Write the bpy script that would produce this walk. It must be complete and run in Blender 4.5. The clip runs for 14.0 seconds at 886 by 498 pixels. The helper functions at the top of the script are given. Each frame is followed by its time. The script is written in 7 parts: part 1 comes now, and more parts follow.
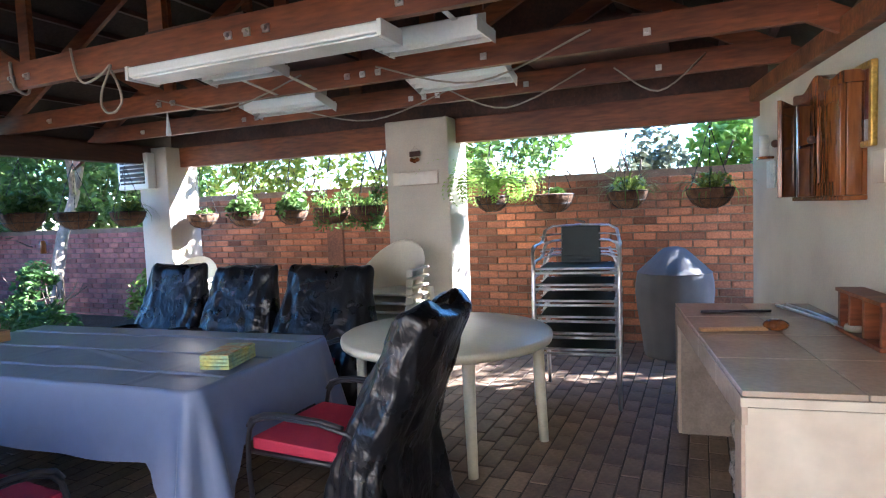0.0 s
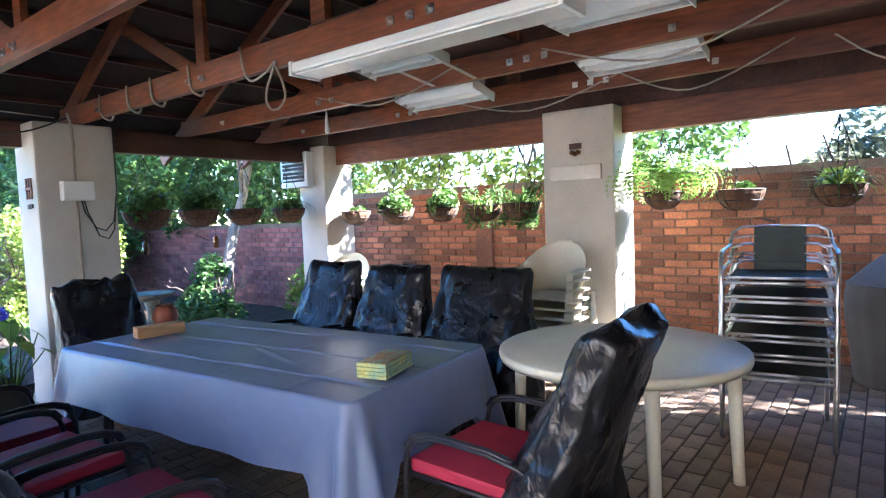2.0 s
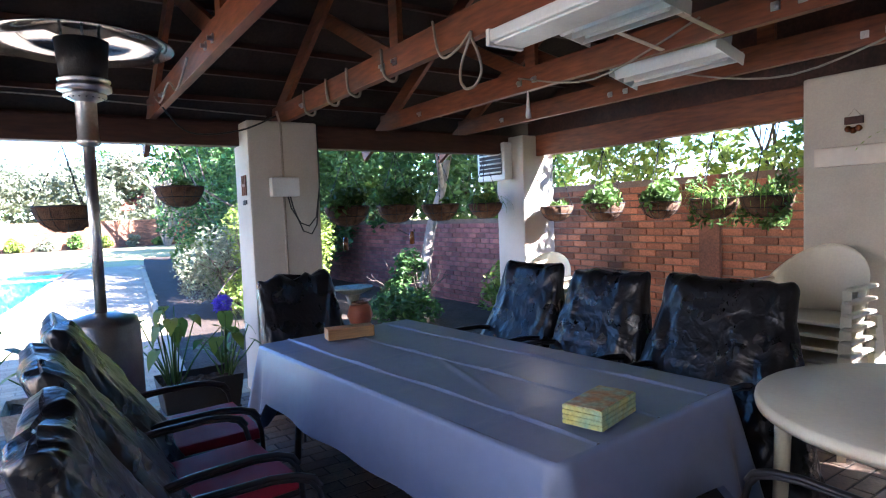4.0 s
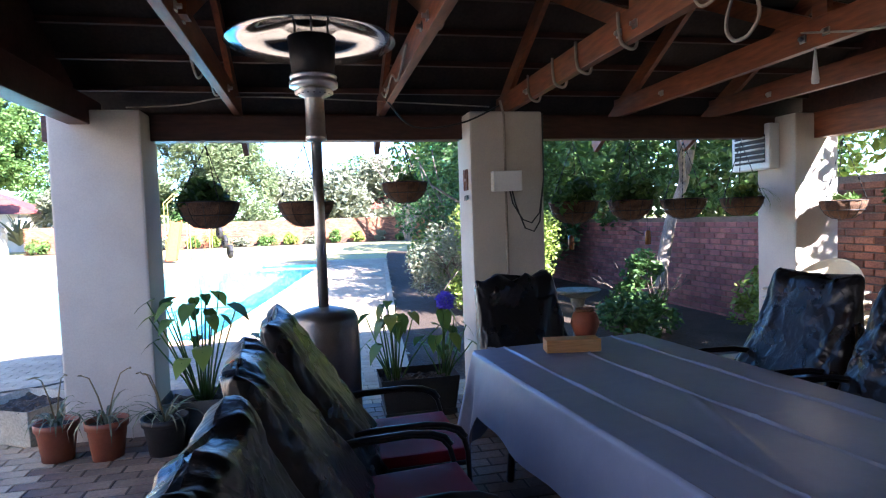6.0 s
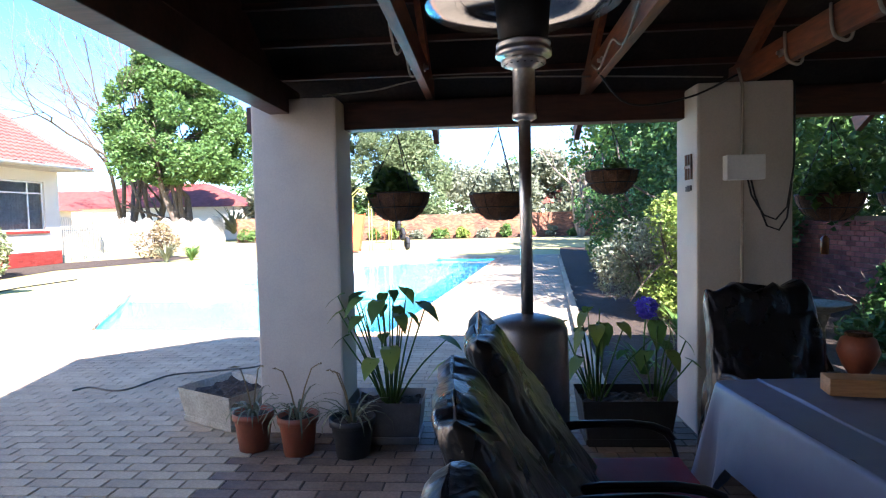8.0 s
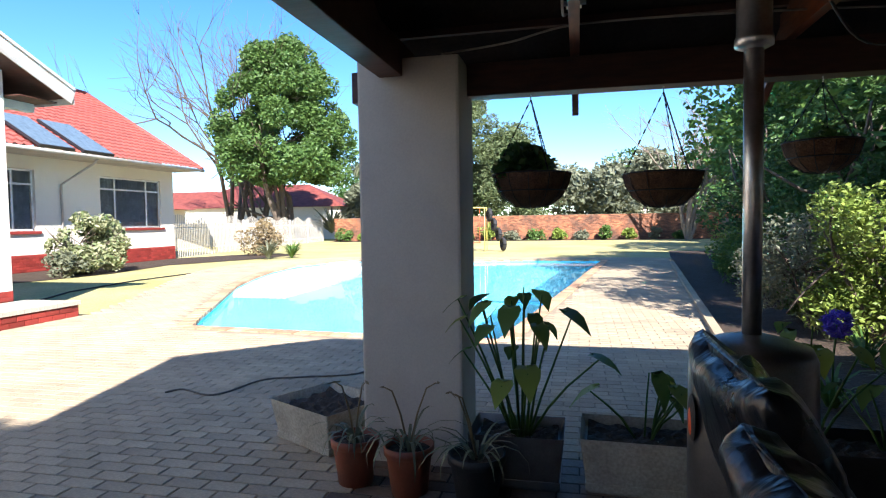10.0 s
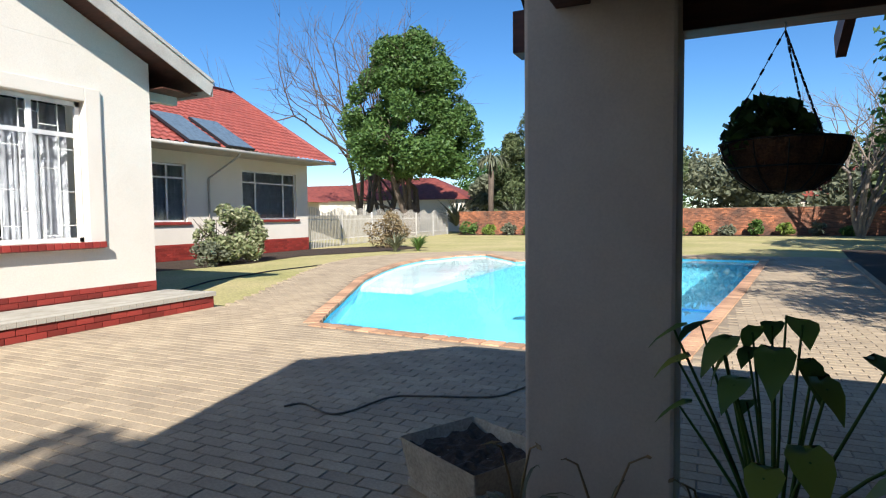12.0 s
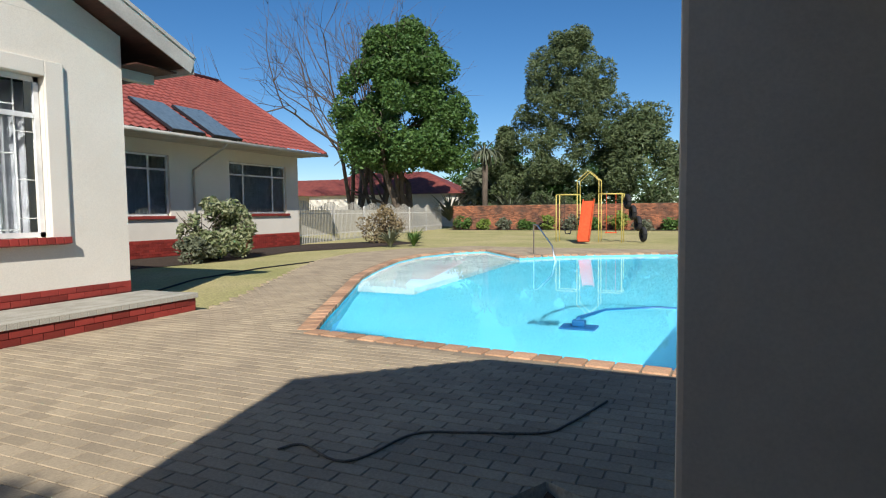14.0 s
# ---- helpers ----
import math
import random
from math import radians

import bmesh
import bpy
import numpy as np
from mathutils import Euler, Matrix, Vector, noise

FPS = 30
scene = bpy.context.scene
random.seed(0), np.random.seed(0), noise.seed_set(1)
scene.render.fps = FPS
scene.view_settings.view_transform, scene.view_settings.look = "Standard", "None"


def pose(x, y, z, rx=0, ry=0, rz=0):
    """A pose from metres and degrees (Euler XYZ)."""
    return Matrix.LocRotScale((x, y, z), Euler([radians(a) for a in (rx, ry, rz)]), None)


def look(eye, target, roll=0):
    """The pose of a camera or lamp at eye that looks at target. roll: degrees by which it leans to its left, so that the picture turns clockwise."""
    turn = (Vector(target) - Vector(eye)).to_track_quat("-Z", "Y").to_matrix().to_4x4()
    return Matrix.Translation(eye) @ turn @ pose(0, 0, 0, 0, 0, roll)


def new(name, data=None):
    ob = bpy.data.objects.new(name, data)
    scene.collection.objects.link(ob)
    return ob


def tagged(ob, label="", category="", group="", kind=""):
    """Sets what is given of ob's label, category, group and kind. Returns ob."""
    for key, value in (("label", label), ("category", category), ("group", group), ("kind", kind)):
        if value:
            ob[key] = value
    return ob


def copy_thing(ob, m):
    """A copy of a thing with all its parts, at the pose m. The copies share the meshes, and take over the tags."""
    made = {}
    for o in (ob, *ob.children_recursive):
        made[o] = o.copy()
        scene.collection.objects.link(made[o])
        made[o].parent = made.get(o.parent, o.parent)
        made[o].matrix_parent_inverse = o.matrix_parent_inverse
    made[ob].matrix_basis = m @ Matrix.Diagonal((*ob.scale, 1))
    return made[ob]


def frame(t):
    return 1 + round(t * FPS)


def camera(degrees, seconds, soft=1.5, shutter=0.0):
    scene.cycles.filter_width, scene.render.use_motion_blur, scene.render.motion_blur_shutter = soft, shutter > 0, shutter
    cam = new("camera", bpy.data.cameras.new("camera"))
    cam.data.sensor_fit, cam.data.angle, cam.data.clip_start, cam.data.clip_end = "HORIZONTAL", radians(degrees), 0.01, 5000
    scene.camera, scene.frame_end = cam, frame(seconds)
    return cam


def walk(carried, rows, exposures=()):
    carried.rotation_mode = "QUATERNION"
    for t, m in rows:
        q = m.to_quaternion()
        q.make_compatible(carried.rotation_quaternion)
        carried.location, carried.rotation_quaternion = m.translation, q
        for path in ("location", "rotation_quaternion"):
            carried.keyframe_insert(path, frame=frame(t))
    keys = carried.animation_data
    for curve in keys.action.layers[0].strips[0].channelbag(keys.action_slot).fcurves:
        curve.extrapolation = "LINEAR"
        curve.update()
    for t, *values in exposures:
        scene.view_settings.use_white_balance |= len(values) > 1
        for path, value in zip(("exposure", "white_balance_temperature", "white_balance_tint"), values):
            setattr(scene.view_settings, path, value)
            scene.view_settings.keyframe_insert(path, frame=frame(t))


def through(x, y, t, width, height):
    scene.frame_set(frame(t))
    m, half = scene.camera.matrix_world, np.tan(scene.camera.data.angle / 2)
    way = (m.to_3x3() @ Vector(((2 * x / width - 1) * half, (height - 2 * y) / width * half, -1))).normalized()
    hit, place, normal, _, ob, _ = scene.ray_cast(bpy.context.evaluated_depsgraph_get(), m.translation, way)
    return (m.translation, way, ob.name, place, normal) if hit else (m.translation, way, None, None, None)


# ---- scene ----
cam = camera(73.9, 14.0, 1.15)
ROWS = [
    (0, (0.363, 0.169, 1.48), (-0.442, 1.996, 1.346), -2.3),
    (0.5, (0.315, 0.178, 1.485), (-0.579, 1.962, 1.35), -2.2),
    (1, (0.233, 0.24, 1.484), (-0.746, 1.979, 1.351), -2.3),
    (1.5, (0.145, 0.318, 1.493), (-0.936, 1.995, 1.359), -2.2),
    (2, (0.06, 0.403, 1.496), (-1.147, 1.993, 1.368), -2.2),
    (4.5, (-0.507, 0.869, 1.512), (-2.253, 1.837, 1.392), -2.1),
    (5, (-0.597, 0.934, 1.505), (-2.421, 1.746, 1.389), -2.0),
    (5.5, (-0.708, 0.998, 1.505), (-2.601, 1.634, 1.392), -2.0),
    (6, (-0.82, 1.004, 1.494), (-2.774, 1.421, 1.393), -2.0),
    (6.5, (-0.923, 0.996, 1.493), (-2.909, 1.213, 1.394), -1.8),
    (7, (-1.088, 0.964, 1.498), (-3.084, 1.037, 1.396), -1.6),
    (7.5, (-1.235, 0.907, 1.491), (-3.232, 0.876, 1.391), -1.4),
    (8, (-1.363, 0.828, 1.492), (-3.355, 0.683, 1.39), -1.3),
    (10.5, (-2.339, 0.355, 1.396), (-4.262, -0.187, 1.305), -0.8),
    (11, (-2.544, 0.235, 1.404), (-4.43, -0.424, 1.308), -0.7),
    (11.5, (-2.753, 0.107, 1.417), (-4.597, -0.661, 1.317), -0.5),
    (12, (-2.968, -0.045, 1.403), (-4.781, -0.883, 1.295), -0.6),
    (12.5, (-3.158, -0.214, 1.399), (-4.968, -1.058, 1.287), -0.6),
    (13, (-3.312, -0.36, 1.392), (-5.126, -1.194, 1.274), -0.6),
    (13.5, (-3.491, -0.524, 1.391), (-5.31, -1.345, 1.267), -0.6),
    (14, (-3.734, -0.717, 1.364), (-5.56, -1.523, 1.239), -0.6),
]
EXPOSURES = [(0.0, 4.15, 5550, 16), (2.0, 4.4, 5500, 16), (4.5, 3.75, 5650, 22), (6.5, 3.3, 5800, 22), (8.0, 2.85, 5900, 20), (10.5, 1.55, 6200, 14), (12.5, 0.70, 6250, 12), (14.0, 0.3, 6250, 10)]
walk(cam, [(t, look(eye, aim, roll)) for t, eye, aim, roll in ROWS], EXPOSURES)

# ---- light ----
SUN_WAY = Vector((1.20, 0.66, 1.0)).normalized()
SUN_UP, SUN_TURN = math.asin(SUN_WAY.z), math.atan2(SUN_WAY.x, SUN_WAY.y)
world = bpy.data.worlds.new("sky")
scene.world = world
world.use_nodes = True
wt = world.node_tree
sky = wt.nodes.new("ShaderNodeTexSky")
sky.sky_type, sky.sun_disc, sky.sun_elevation, sky.sun_rotation = "NISHITA", False, SUN_UP, SUN_TURN
sky.altitude, sky.dust_density, sky.ozone_density = 1400, 0.5, 3.0
wt.nodes["Background"].inputs["Strength"].default_value = 0.076
deep = wt.nodes.new("ShaderNodeHueSaturation")
deep.inputs["Saturation"].default_value, deep.inputs["Value"].default_value = 1.25, 1.12
wt.links.new(sky.outputs[0], deep.inputs["Color"])
wt.links.new(deep.outputs[0], wt.nodes["Background"].inputs["Color"])
sun = new("sun", bpy.data.lights.new("sun", "SUN"))
sun.data.energy, sun.data.angle, sun.data.color = 5.0, radians(0.53), (1.0, 0.95, 0.87)
sun.matrix_world = look(SUN_WAY * 60, (0, 0, 0))


# ---- helpers for building ----
def box(bm, x0, x1, y0, y1, z0, z1, bevel=0.0):
    m = Matrix.LocRotScale(((x0 + x1) / 2, (y0 + y1) / 2, (z0 + z1) / 2), None, (x1 - x0, y1 - y0, z1 - z0))
    made = bmesh.ops.create_cube(bm, size=1, matrix=m)["verts"]
    if bevel:
        edges = list({e for v in made for e in v.link_edges})
        bmesh.ops.bevel(bm, geom=edges, offset=bevel, segments=2, affect="EDGES", profile=0.6)
    return bm


def boxes(*rows, bevel=0.0):
    bm = bmesh.new()
    for r in rows:
        box(bm, *r, bevel=bevel)
    return bm


def bar(bm, a, b, w, h, up=(0, 0, 1)):
    """A straight bar of section w x h from a to b."""
    a, b = Vector(a), Vector(b)
    d = b - a
    z = d.normalized()
    x = Vector(up).cross(z)
    x = x.normalized() if x.length > 1e-4 else Vector((1, 0, 0))
    y = z.cross(x)
    m = Matrix((x, y, z)).transposed().to_4x4()
    m.translation = (a + b) / 2
    bmesh.ops.create_cube(bm, size=1, matrix=m @ Matrix.Diagonal((w, h, d.length, 1)))
    return bm


def tube(bm, pts, r, seg=8, r1=None, cap=True):
    """A round tube along points, r to r1."""
    pts = [Vector(p) for p in pts]
    n = len(pts)
    rings, side = [], None
    for i, p in enumerate(pts):
        d = (pts[min(i + 1, n - 1)] - pts[max(i - 1, 0)]).normalized()
        if side is None:
            side = d.cross(Vector((0.31, 0.17, 0.93)))
            if side.length < 1e-3:
                side = d.cross(Vector((1, 0, 0)))
        side = (side - d * side.dot(d)).normalized()
        other = d.cross(side)
        rad = r if r1 is None else r + (r1 - r) * i / max(1, n - 1)
        rings.append([bm.verts.new(p + rad * (math.cos(a) * side + math.sin(a) * other)) for a in (2 * math.pi * k / seg for k in range(seg))])
    for a, b in zip(rings, rings[1:]):
        for k in range(seg):
            f = bm.faces.new((a[k], a[(k + 1) % seg], b[(k + 1) % seg], b[k]))
            f.smooth = True
    if cap:
        bm.faces.new(rings[0][::-1])
        bm.faces.new(rings[-1])
    return bm


def lathe(bm, profile, seg=32, wave=None):
    """Turns (r, z) rows round the z axis. wave(angle, r, z) -> factor on r."""
    rings = []
    for r, z in profile:
        ring = []
        for k in range(seg):
            a = 2 * math.pi * k / seg
            q = r * (wave(a, r, z) if wave else 1)
            ring.append(bm.verts.new((q * math.cos(a), q * math.sin(a), z)))
        rings.append(ring)
    for a, b in zip(rings, rings[1:]):
        for k in range(seg):
            f = bm.faces.new((a[k], a[(k + 1) % seg], b[(k + 1) % seg], b[k]))
            f.smooth = True
    for ring in (rings[0], rings[-1]):
        if (ring[0].co - ring[len(ring) // 2].co).length > 1e-4:
            bm.faces.new(ring)
    bmesh.ops.remove_doubles(bm, verts=bm.verts, dist=1e-5)
    bmesh.ops.recalc_face_normals(bm, faces=bm.faces)
    return bm


def to_mesh(name, bm, material):
    me = bpy.data.meshes.new(name)
    bm.to_mesh(me)
    bm.free()
    for m in material if isinstance(material, (list, tuple)) else [material]:
        me.materials.append(m)
    return me


def part(name, bm, material, parent, label=""):
    ob = new(name, to_mesh(name, bm, material))
    ob.parent = parent
    return tagged(ob, label)


def structure(name, bm, material, label="", category=""):
    ob = new(name, to_mesh(name, bm, material))
    return tagged(ob, label, category, kind="structure")


def thing(name, label, category, x=0, y=0, z=0, turn=0, group=""):
    ob = new(name)
    ob.empty_display_size = 0.1
    ob.matrix_basis = pose(x, y, z, 0, 0, turn)
    return tagged(ob, label, category, group)


def solo(name, bm, material, label, category, x=0, y=0, z=0, turn=0, group=""):
    """A thing that is one mesh."""
    ob = new(name, to_mesh(name, bm, material))
    ob.matrix_basis = pose(x, y, z, 0, 0, turn)
    return tagged(ob, label, category, group)


# ---- materials ----
def material(name, color, rough=0.8, metal=0.0, color2=None, scale=8.0, fine=60.0, bump=0.15, bump_size=0.01, vary=0.12, coat=0.0, spec=0.5, alpha=1.0, trans=0.0, ior=1.45, piece=False, emit=None, stretch=(1, 1, 1)):
    """Noise at two scales over a base colour, with bump; piece: varies from object to object."""
    m = bpy.data.materials.new(name)
    m.use_nodes = True
    t = m.node_tree
    n, l = t.nodes, t.links
    b = n["Principled BSDF"]
    co = n.new("ShaderNodeTexCoord")
    mp = n.new("ShaderNodeMapping")
    mp.inputs["Scale"].default_value = stretch
    l.new(co.outputs["Object"], mp.inputs[0])
    big, small = n.new("ShaderNodeTexNoise"), n.new("ShaderNodeTexNoise")
    big.inputs["Scale"].default_value, small.inputs["Scale"].default_value = scale, fine
    big.inputs["Detail"].default_value, small.inputs["Detail"].default_value = 5, 4
    for x in (big, small):
        l.new(mp.outputs[0], x.inputs["Vector"])
    ramp = n.new("ShaderNodeMapRange")
    ramp.inputs[1].default_value, ramp.inputs[2].default_value = 0.35, 0.68
    l.new(big.outputs[0], ramp.inputs[0])
    mix = n.new("ShaderNodeMix")
    mix.data_type = "RGBA"
    c2 = color2 or tuple(c * 0.72 for c in color)
    mix.inputs[6].default_value, mix.inputs[7].default_value = (*color, 1), (*c2, 1)
    l.new(ramp.outputs[0], mix.inputs[0])
    val = n.new("ShaderNodeMapRange")
    val.inputs[1].default_value, val.inputs[2].default_value = 0.3, 0.7
    val.inputs[3].default_value, val.inputs[4].default_value = 1 - vary, 1 + vary
    l.new(small.outputs[0], val.inputs[0])
    hsv = n.new("ShaderNodeHueSaturation")
    l.new(mix.outputs[2], hsv.inputs["Color"])
    if piece:
        info = n.new("ShaderNodeObjectInfo")
        geo = n.new("ShaderNodeNewGeometry")
        add = n.new("ShaderNodeMath")
        add.operation = "ADD"
        l.new(info.outputs["Random"], add.inputs[0])
        l.new(geo.outputs["Random Per Island"], add.inputs[1])
        fr = n.new("ShaderNodeMath")
        fr.operation = "FRACT"
        l.new(add.outputs[0], fr.inputs[0])
        pr = n.new("ShaderNodeMapRange")
        spread = 0.3 if piece is True else piece
        pr.inputs[3].default_value, pr.inputs[4].default_value = 1 - spread, 1 + spread
        l.new(fr.outputs[0], pr.inputs[0])
        mul = n.new("ShaderNodeMath")
        mul.operation = "MULTIPLY"
        l.new(val.outputs[0], mul.inputs[0])
        l.new(pr.outputs[0], mul.inputs[1])
        l.new(mul.outputs[0], hsv.inputs["Value"])
    else:
        l.new(val.outputs[0], hsv.inputs["Value"])
    l.new(hsv.outputs[0], b.inputs["Base Color"])
    rr = n.new("ShaderNodeMapRange")
    rr.inputs[3].default_value, rr.inputs[4].default_value = max(0.02, rough * 0.8), min(1, rough * 1.15)
    l.new(big.outputs[0], rr.inputs[0])
    l.new(rr.outputs[0], b.inputs["Roughness"])
    b.inputs["Metallic"].default_value = metal
    b.inputs["Specular IOR Level"].default_value = spec
    b.inputs["Coat Weight"].default_value = coat
    b.inputs["Transmission Weight"].default_value = trans
    b.inputs["IOR"].default_value = ior
    b.inputs["Alpha"].default_value = alpha
    if emit:
        b.inputs["Emission Color"].default_value, b.inputs["Emission Strength"].default_value = (*emit[:3], 1), emit[3]
    if bump:
        bp = n.new("ShaderNodeBump")
        bp.inputs["Strength"].default_value, bp.inputs["Distance"].default_value = bump, bump_size
        l.new(small.outputs[0], bp.inputs["Height"])
        l.new(bp.outputs[0], b.inputs["Normal"])
    return m


def glass(name, tint=(0.9, 0.95, 0.95), rough=0.0):
    m = bpy.data.materials.new(name)
    m.use_nodes = True
    b = m.node_tree.nodes["Principled BSDF"]
    b.inputs["Base Color"].default_value = (*tint, 1)
    b.inputs["Roughness"].default_value, b.inputs["Transmission Weight"].default_value = rough, 1.0
    return m


def leaf_material(name, color, color2, rough=0.5, through=0.25):
    """Leaves differ from one to the next; some light passes through them."""
    m = bpy.data.materials.new(name)
    m.use_nodes = True
    t = m.node_tree
    n, l = t.nodes, t.links
    b = n["Principled BSDF"]
    geo = n.new("ShaderNodeNewGeometry")
    mix = n.new("ShaderNodeMix")
    mix.data_type = "RGBA"
    mix.inputs[6].default_value, mix.inputs[7].default_value = (*color, 1), (*color2, 1)
    l.new(geo.outputs["Random Per Island"], mix.inputs[0])
    l.new(mix.outputs[2], b.inputs["Base Color"])
    b.inputs["Roughness"].default_value = rough
    b.inputs["Specular IOR Level"].default_value = 0.35
    if through:
        tr = n.new("ShaderNodeBsdfTranslucent")
        l.new(mix.outputs[2], tr.inputs[0])
        ms = n.new("ShaderNodeMixShader")
        ms.inputs[0].default_value = through
        l.new(b.outputs[0], ms.inputs[1])
        l.new(tr.outputs[0], ms.inputs[2])
        l.new(ms.outputs[0], n["Material Output"].inputs[0])
    return m


plaster = material("cream plaster", (0.54, 0.49, 0.405), 0.9, color2=(0.46, 0.415, 0.345), scale=2.5, fine=90, bump=0.25, bump_size=0.004, vary=0.05)
plaster_house = material("house plaster", (0.72, 0.66, 0.56), 0.9, color2=(0.68, 0.62, 0.52), scale=1.2, fine=70, bump=0.3, bump_size=0.005, vary=0.05)
timber = material("red stained timber", (0.225, 0.066, 0.020), 0.5, color2=(0.085, 0.022, 0.009), scale=3, fine=26, bump=0.35, bump_size=0.004, vary=0.35, stretch=(0.25, 1.6, 1.6))
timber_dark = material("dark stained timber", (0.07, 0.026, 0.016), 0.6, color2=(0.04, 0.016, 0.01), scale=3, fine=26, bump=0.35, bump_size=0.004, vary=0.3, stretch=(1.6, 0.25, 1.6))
timber_raw = material("weathered bare timber", (0.30, 0.17, 0.08), 0.7, color2=(0.16, 0.07, 0.035), scale=4, fine=26, bump=0.4, bump_size=0.004, vary=0.35, stretch=(0.2, 1.6, 1.6))
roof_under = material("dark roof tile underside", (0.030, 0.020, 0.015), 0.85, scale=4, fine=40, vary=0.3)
brick_orange = material("orange clay brick", (0.35, 0.125, 0.055), 0.9, color2=(0.10, 0.052, 0.036), scale=1.1, fine=55, bump=0.6, bump_size=0.006, vary=0.3, piece=0.5)
brick_purple = material("purple clay brick", (0.30, 0.115, 0.09), 0.9, color2=(0.20, 0.085, 0.08), scale=6, fine=55, bump=0.6, bump_size=0.006, vary=0.25, piece=True)
mortar = material("old mortar", (0.17, 0.122, 0.085), 0.95, scale=5, fine=70, bump=0.5, bump_size=0.005, vary=0.2)
paver = material("concrete paver", (0.40, 0.315, 0.205), 0.85, color2=(0.31, 0.245, 0.165), scale=1.4, fine=70, bump=0.4, bump_size=0.003, vary=0.14, piece=0.12)
# Browner paver for under the roof, with the shade there put into its colour.
paver_shaded = material("shade darkened brown paver", (0.195, 0.132, 0.088), 0.66, color2=(0.108, 0.074, 0.052), scale=2.2, fine=55, bump=0.5, bump_size=0.004, vary=0.2, piece=0.28)
joint_shaded = material("shade darkened joint sand", (0.05, 0.037, 0.028), 0.95, scale=6, fine=80, vary=0.25)
joint_sand = material("joint sand", (0.29, 0.228, 0.155), 0.95, scale=6, fine=80, vary=0.25)
coping_brick = material("pool coping brick", (0.50, 0.30, 0.17), 0.85, color2=(0.40, 0.22, 0.13), scale=5, fine=60, vary=0.2, piece=True)
lawn = material("dry winter lawn", (0.46, 0.385, 0.18), 0.95, color2=(0.33, 0.31, 0.11), scale=0.35, fine=25, bump=0.8, bump_size=0.03, vary=0.35)
soil = material("garden soil", (0.055, 0.036, 0.023), 0.95, scale=3, fine=30, bump=0.9, bump_size=0.03, vary=0.4)
pool_paint = material("pool plaster", (0.18, 0.64, 0.80), 0.6, color2=(0.15, 0.60, 0.78), scale=0.8, fine=20, bump=0.05, vary=0.04)
pool_white = material("pool step plaster", (0.75, 0.82, 0.82), 0.6, scale=0.8, fine=20, bump=0.05, vary=0.04)
plastic_cream = material("cream garden plastic", (0.74, 0.69, 0.55), 0.42, color2=(0.68, 0.62, 0.48), scale=3, fine=60, bump=0.05, vary=0.04)
bag = material("black plastic sheet", (0.010, 0.010, 0.012), 0.29, scale=6, fine=42, bump=0.25, bump_size=0.006, vary=0.1, spec=0.55, stretch=(1.1, 1.1, 0.9))
nt = bag.node_tree
warp = nt.nodes.new("ShaderNodeTexNoise")
warp.inputs["Scale"].default_value, warp.inputs["Detail"].default_value = 5.0, 2
nt.links.new(nt.nodes["Mapping"].outputs[0], warp.inputs["Vector"])
blend = nt.nodes.new("ShaderNodeMix")
blend.data_type = "RGBA"
blend.blend_type = "LINEAR_LIGHT"
blend.inputs[0].default_value = 0.16
nt.links.new(nt.nodes["Mapping"].outputs[0], blend.inputs[6])
nt.links.new(warp.outputs["Color"], blend.inputs[7])
before = None
for size, strength, depth in ((11.0, 0.20, 0.026), (32.0, 0.17, 0.010)):
    crease = nt.nodes.new("ShaderNodeTexVoronoi")
    crease.inputs["Scale"].default_value = size
    nt.links.new(blend.outputs[2], crease.inputs["Vector"])
    fold_bump = nt.nodes.new("ShaderNodeBump")
    fold_bump.inputs["Strength"].default_value, fold_bump.inputs["Distance"].default_value = strength, depth
    nt.links.new(crease.outputs["Distance"], fold_bump.inputs["Height"])
    if before:
        nt.links.new(before.outputs[0], fold_bump.inputs["Normal"])
    before = fold_bump
nt.links.new(before.outputs[0], nt.nodes["Bump"].inputs["Normal"])
cloth = material("grey vinyl tablecloth", (0.165, 0.205, 0.325), 0.36, color2=(0.160, 0.199, 0.318), scale=2, fine=14, bump=0.16, bump_size=0.012, vary=0.04)
red_cloth = material("red woven seat", (0.38, 0.02, 0.05), 0.7, color2=(0.30, 0.014, 0.045), scale=5, fine=240, bump=0.4, bump_size=0.002, vary=0.2)
steel_dark = material("dark coated steel", (0.022, 0.022, 0.026), 0.35, fine=120, bump=0.05, vary=0.1)
chrome = material("bright aluminium tube", (0.88, 0.88, 0.89), 0.34, 1.0, fine=80, bump=0.03, vary=0.04)
polished = material("polished aluminium", (0.23, 0.235, 0.25), 0.09, 1.0, fine=40, bump=0.02, vary=0.04)
steel = material("brushed steel", (0.66, 0.65, 0.63), 0.36, 1.0, fine=60, bump=0.04, vary=0.08)
steel_grey = material("hammered grey steel", (0.20, 0.195, 0.19), 0.4, 0.85, fine=120, bump=0.2, bump_size=0.002, vary=0.1)
black = material("matt black metal", (0.02, 0.02, 0.02), 0.6, fine=70, vary=0.2)
mesh_dark = material("dark green woven mesh", (0.022, 0.035, 0.035), 0.6, fine=260, bump=0.5, bump_size=0.002, vary=0.3)
cover_grey = material("grey fabric cover", (0.105, 0.105, 0.11), 0.75, color2=(0.08, 0.08, 0.085), scale=3, fine=180, bump=0.25, bump_size=0.003, vary=0.1)
tile_cream = material("cream marbled tile", (0.62, 0.55, 0.45), 0.22, color2=(0.52, 0.44, 0.35), scale=4, fine=12, bump=0.02, vary=0.06)
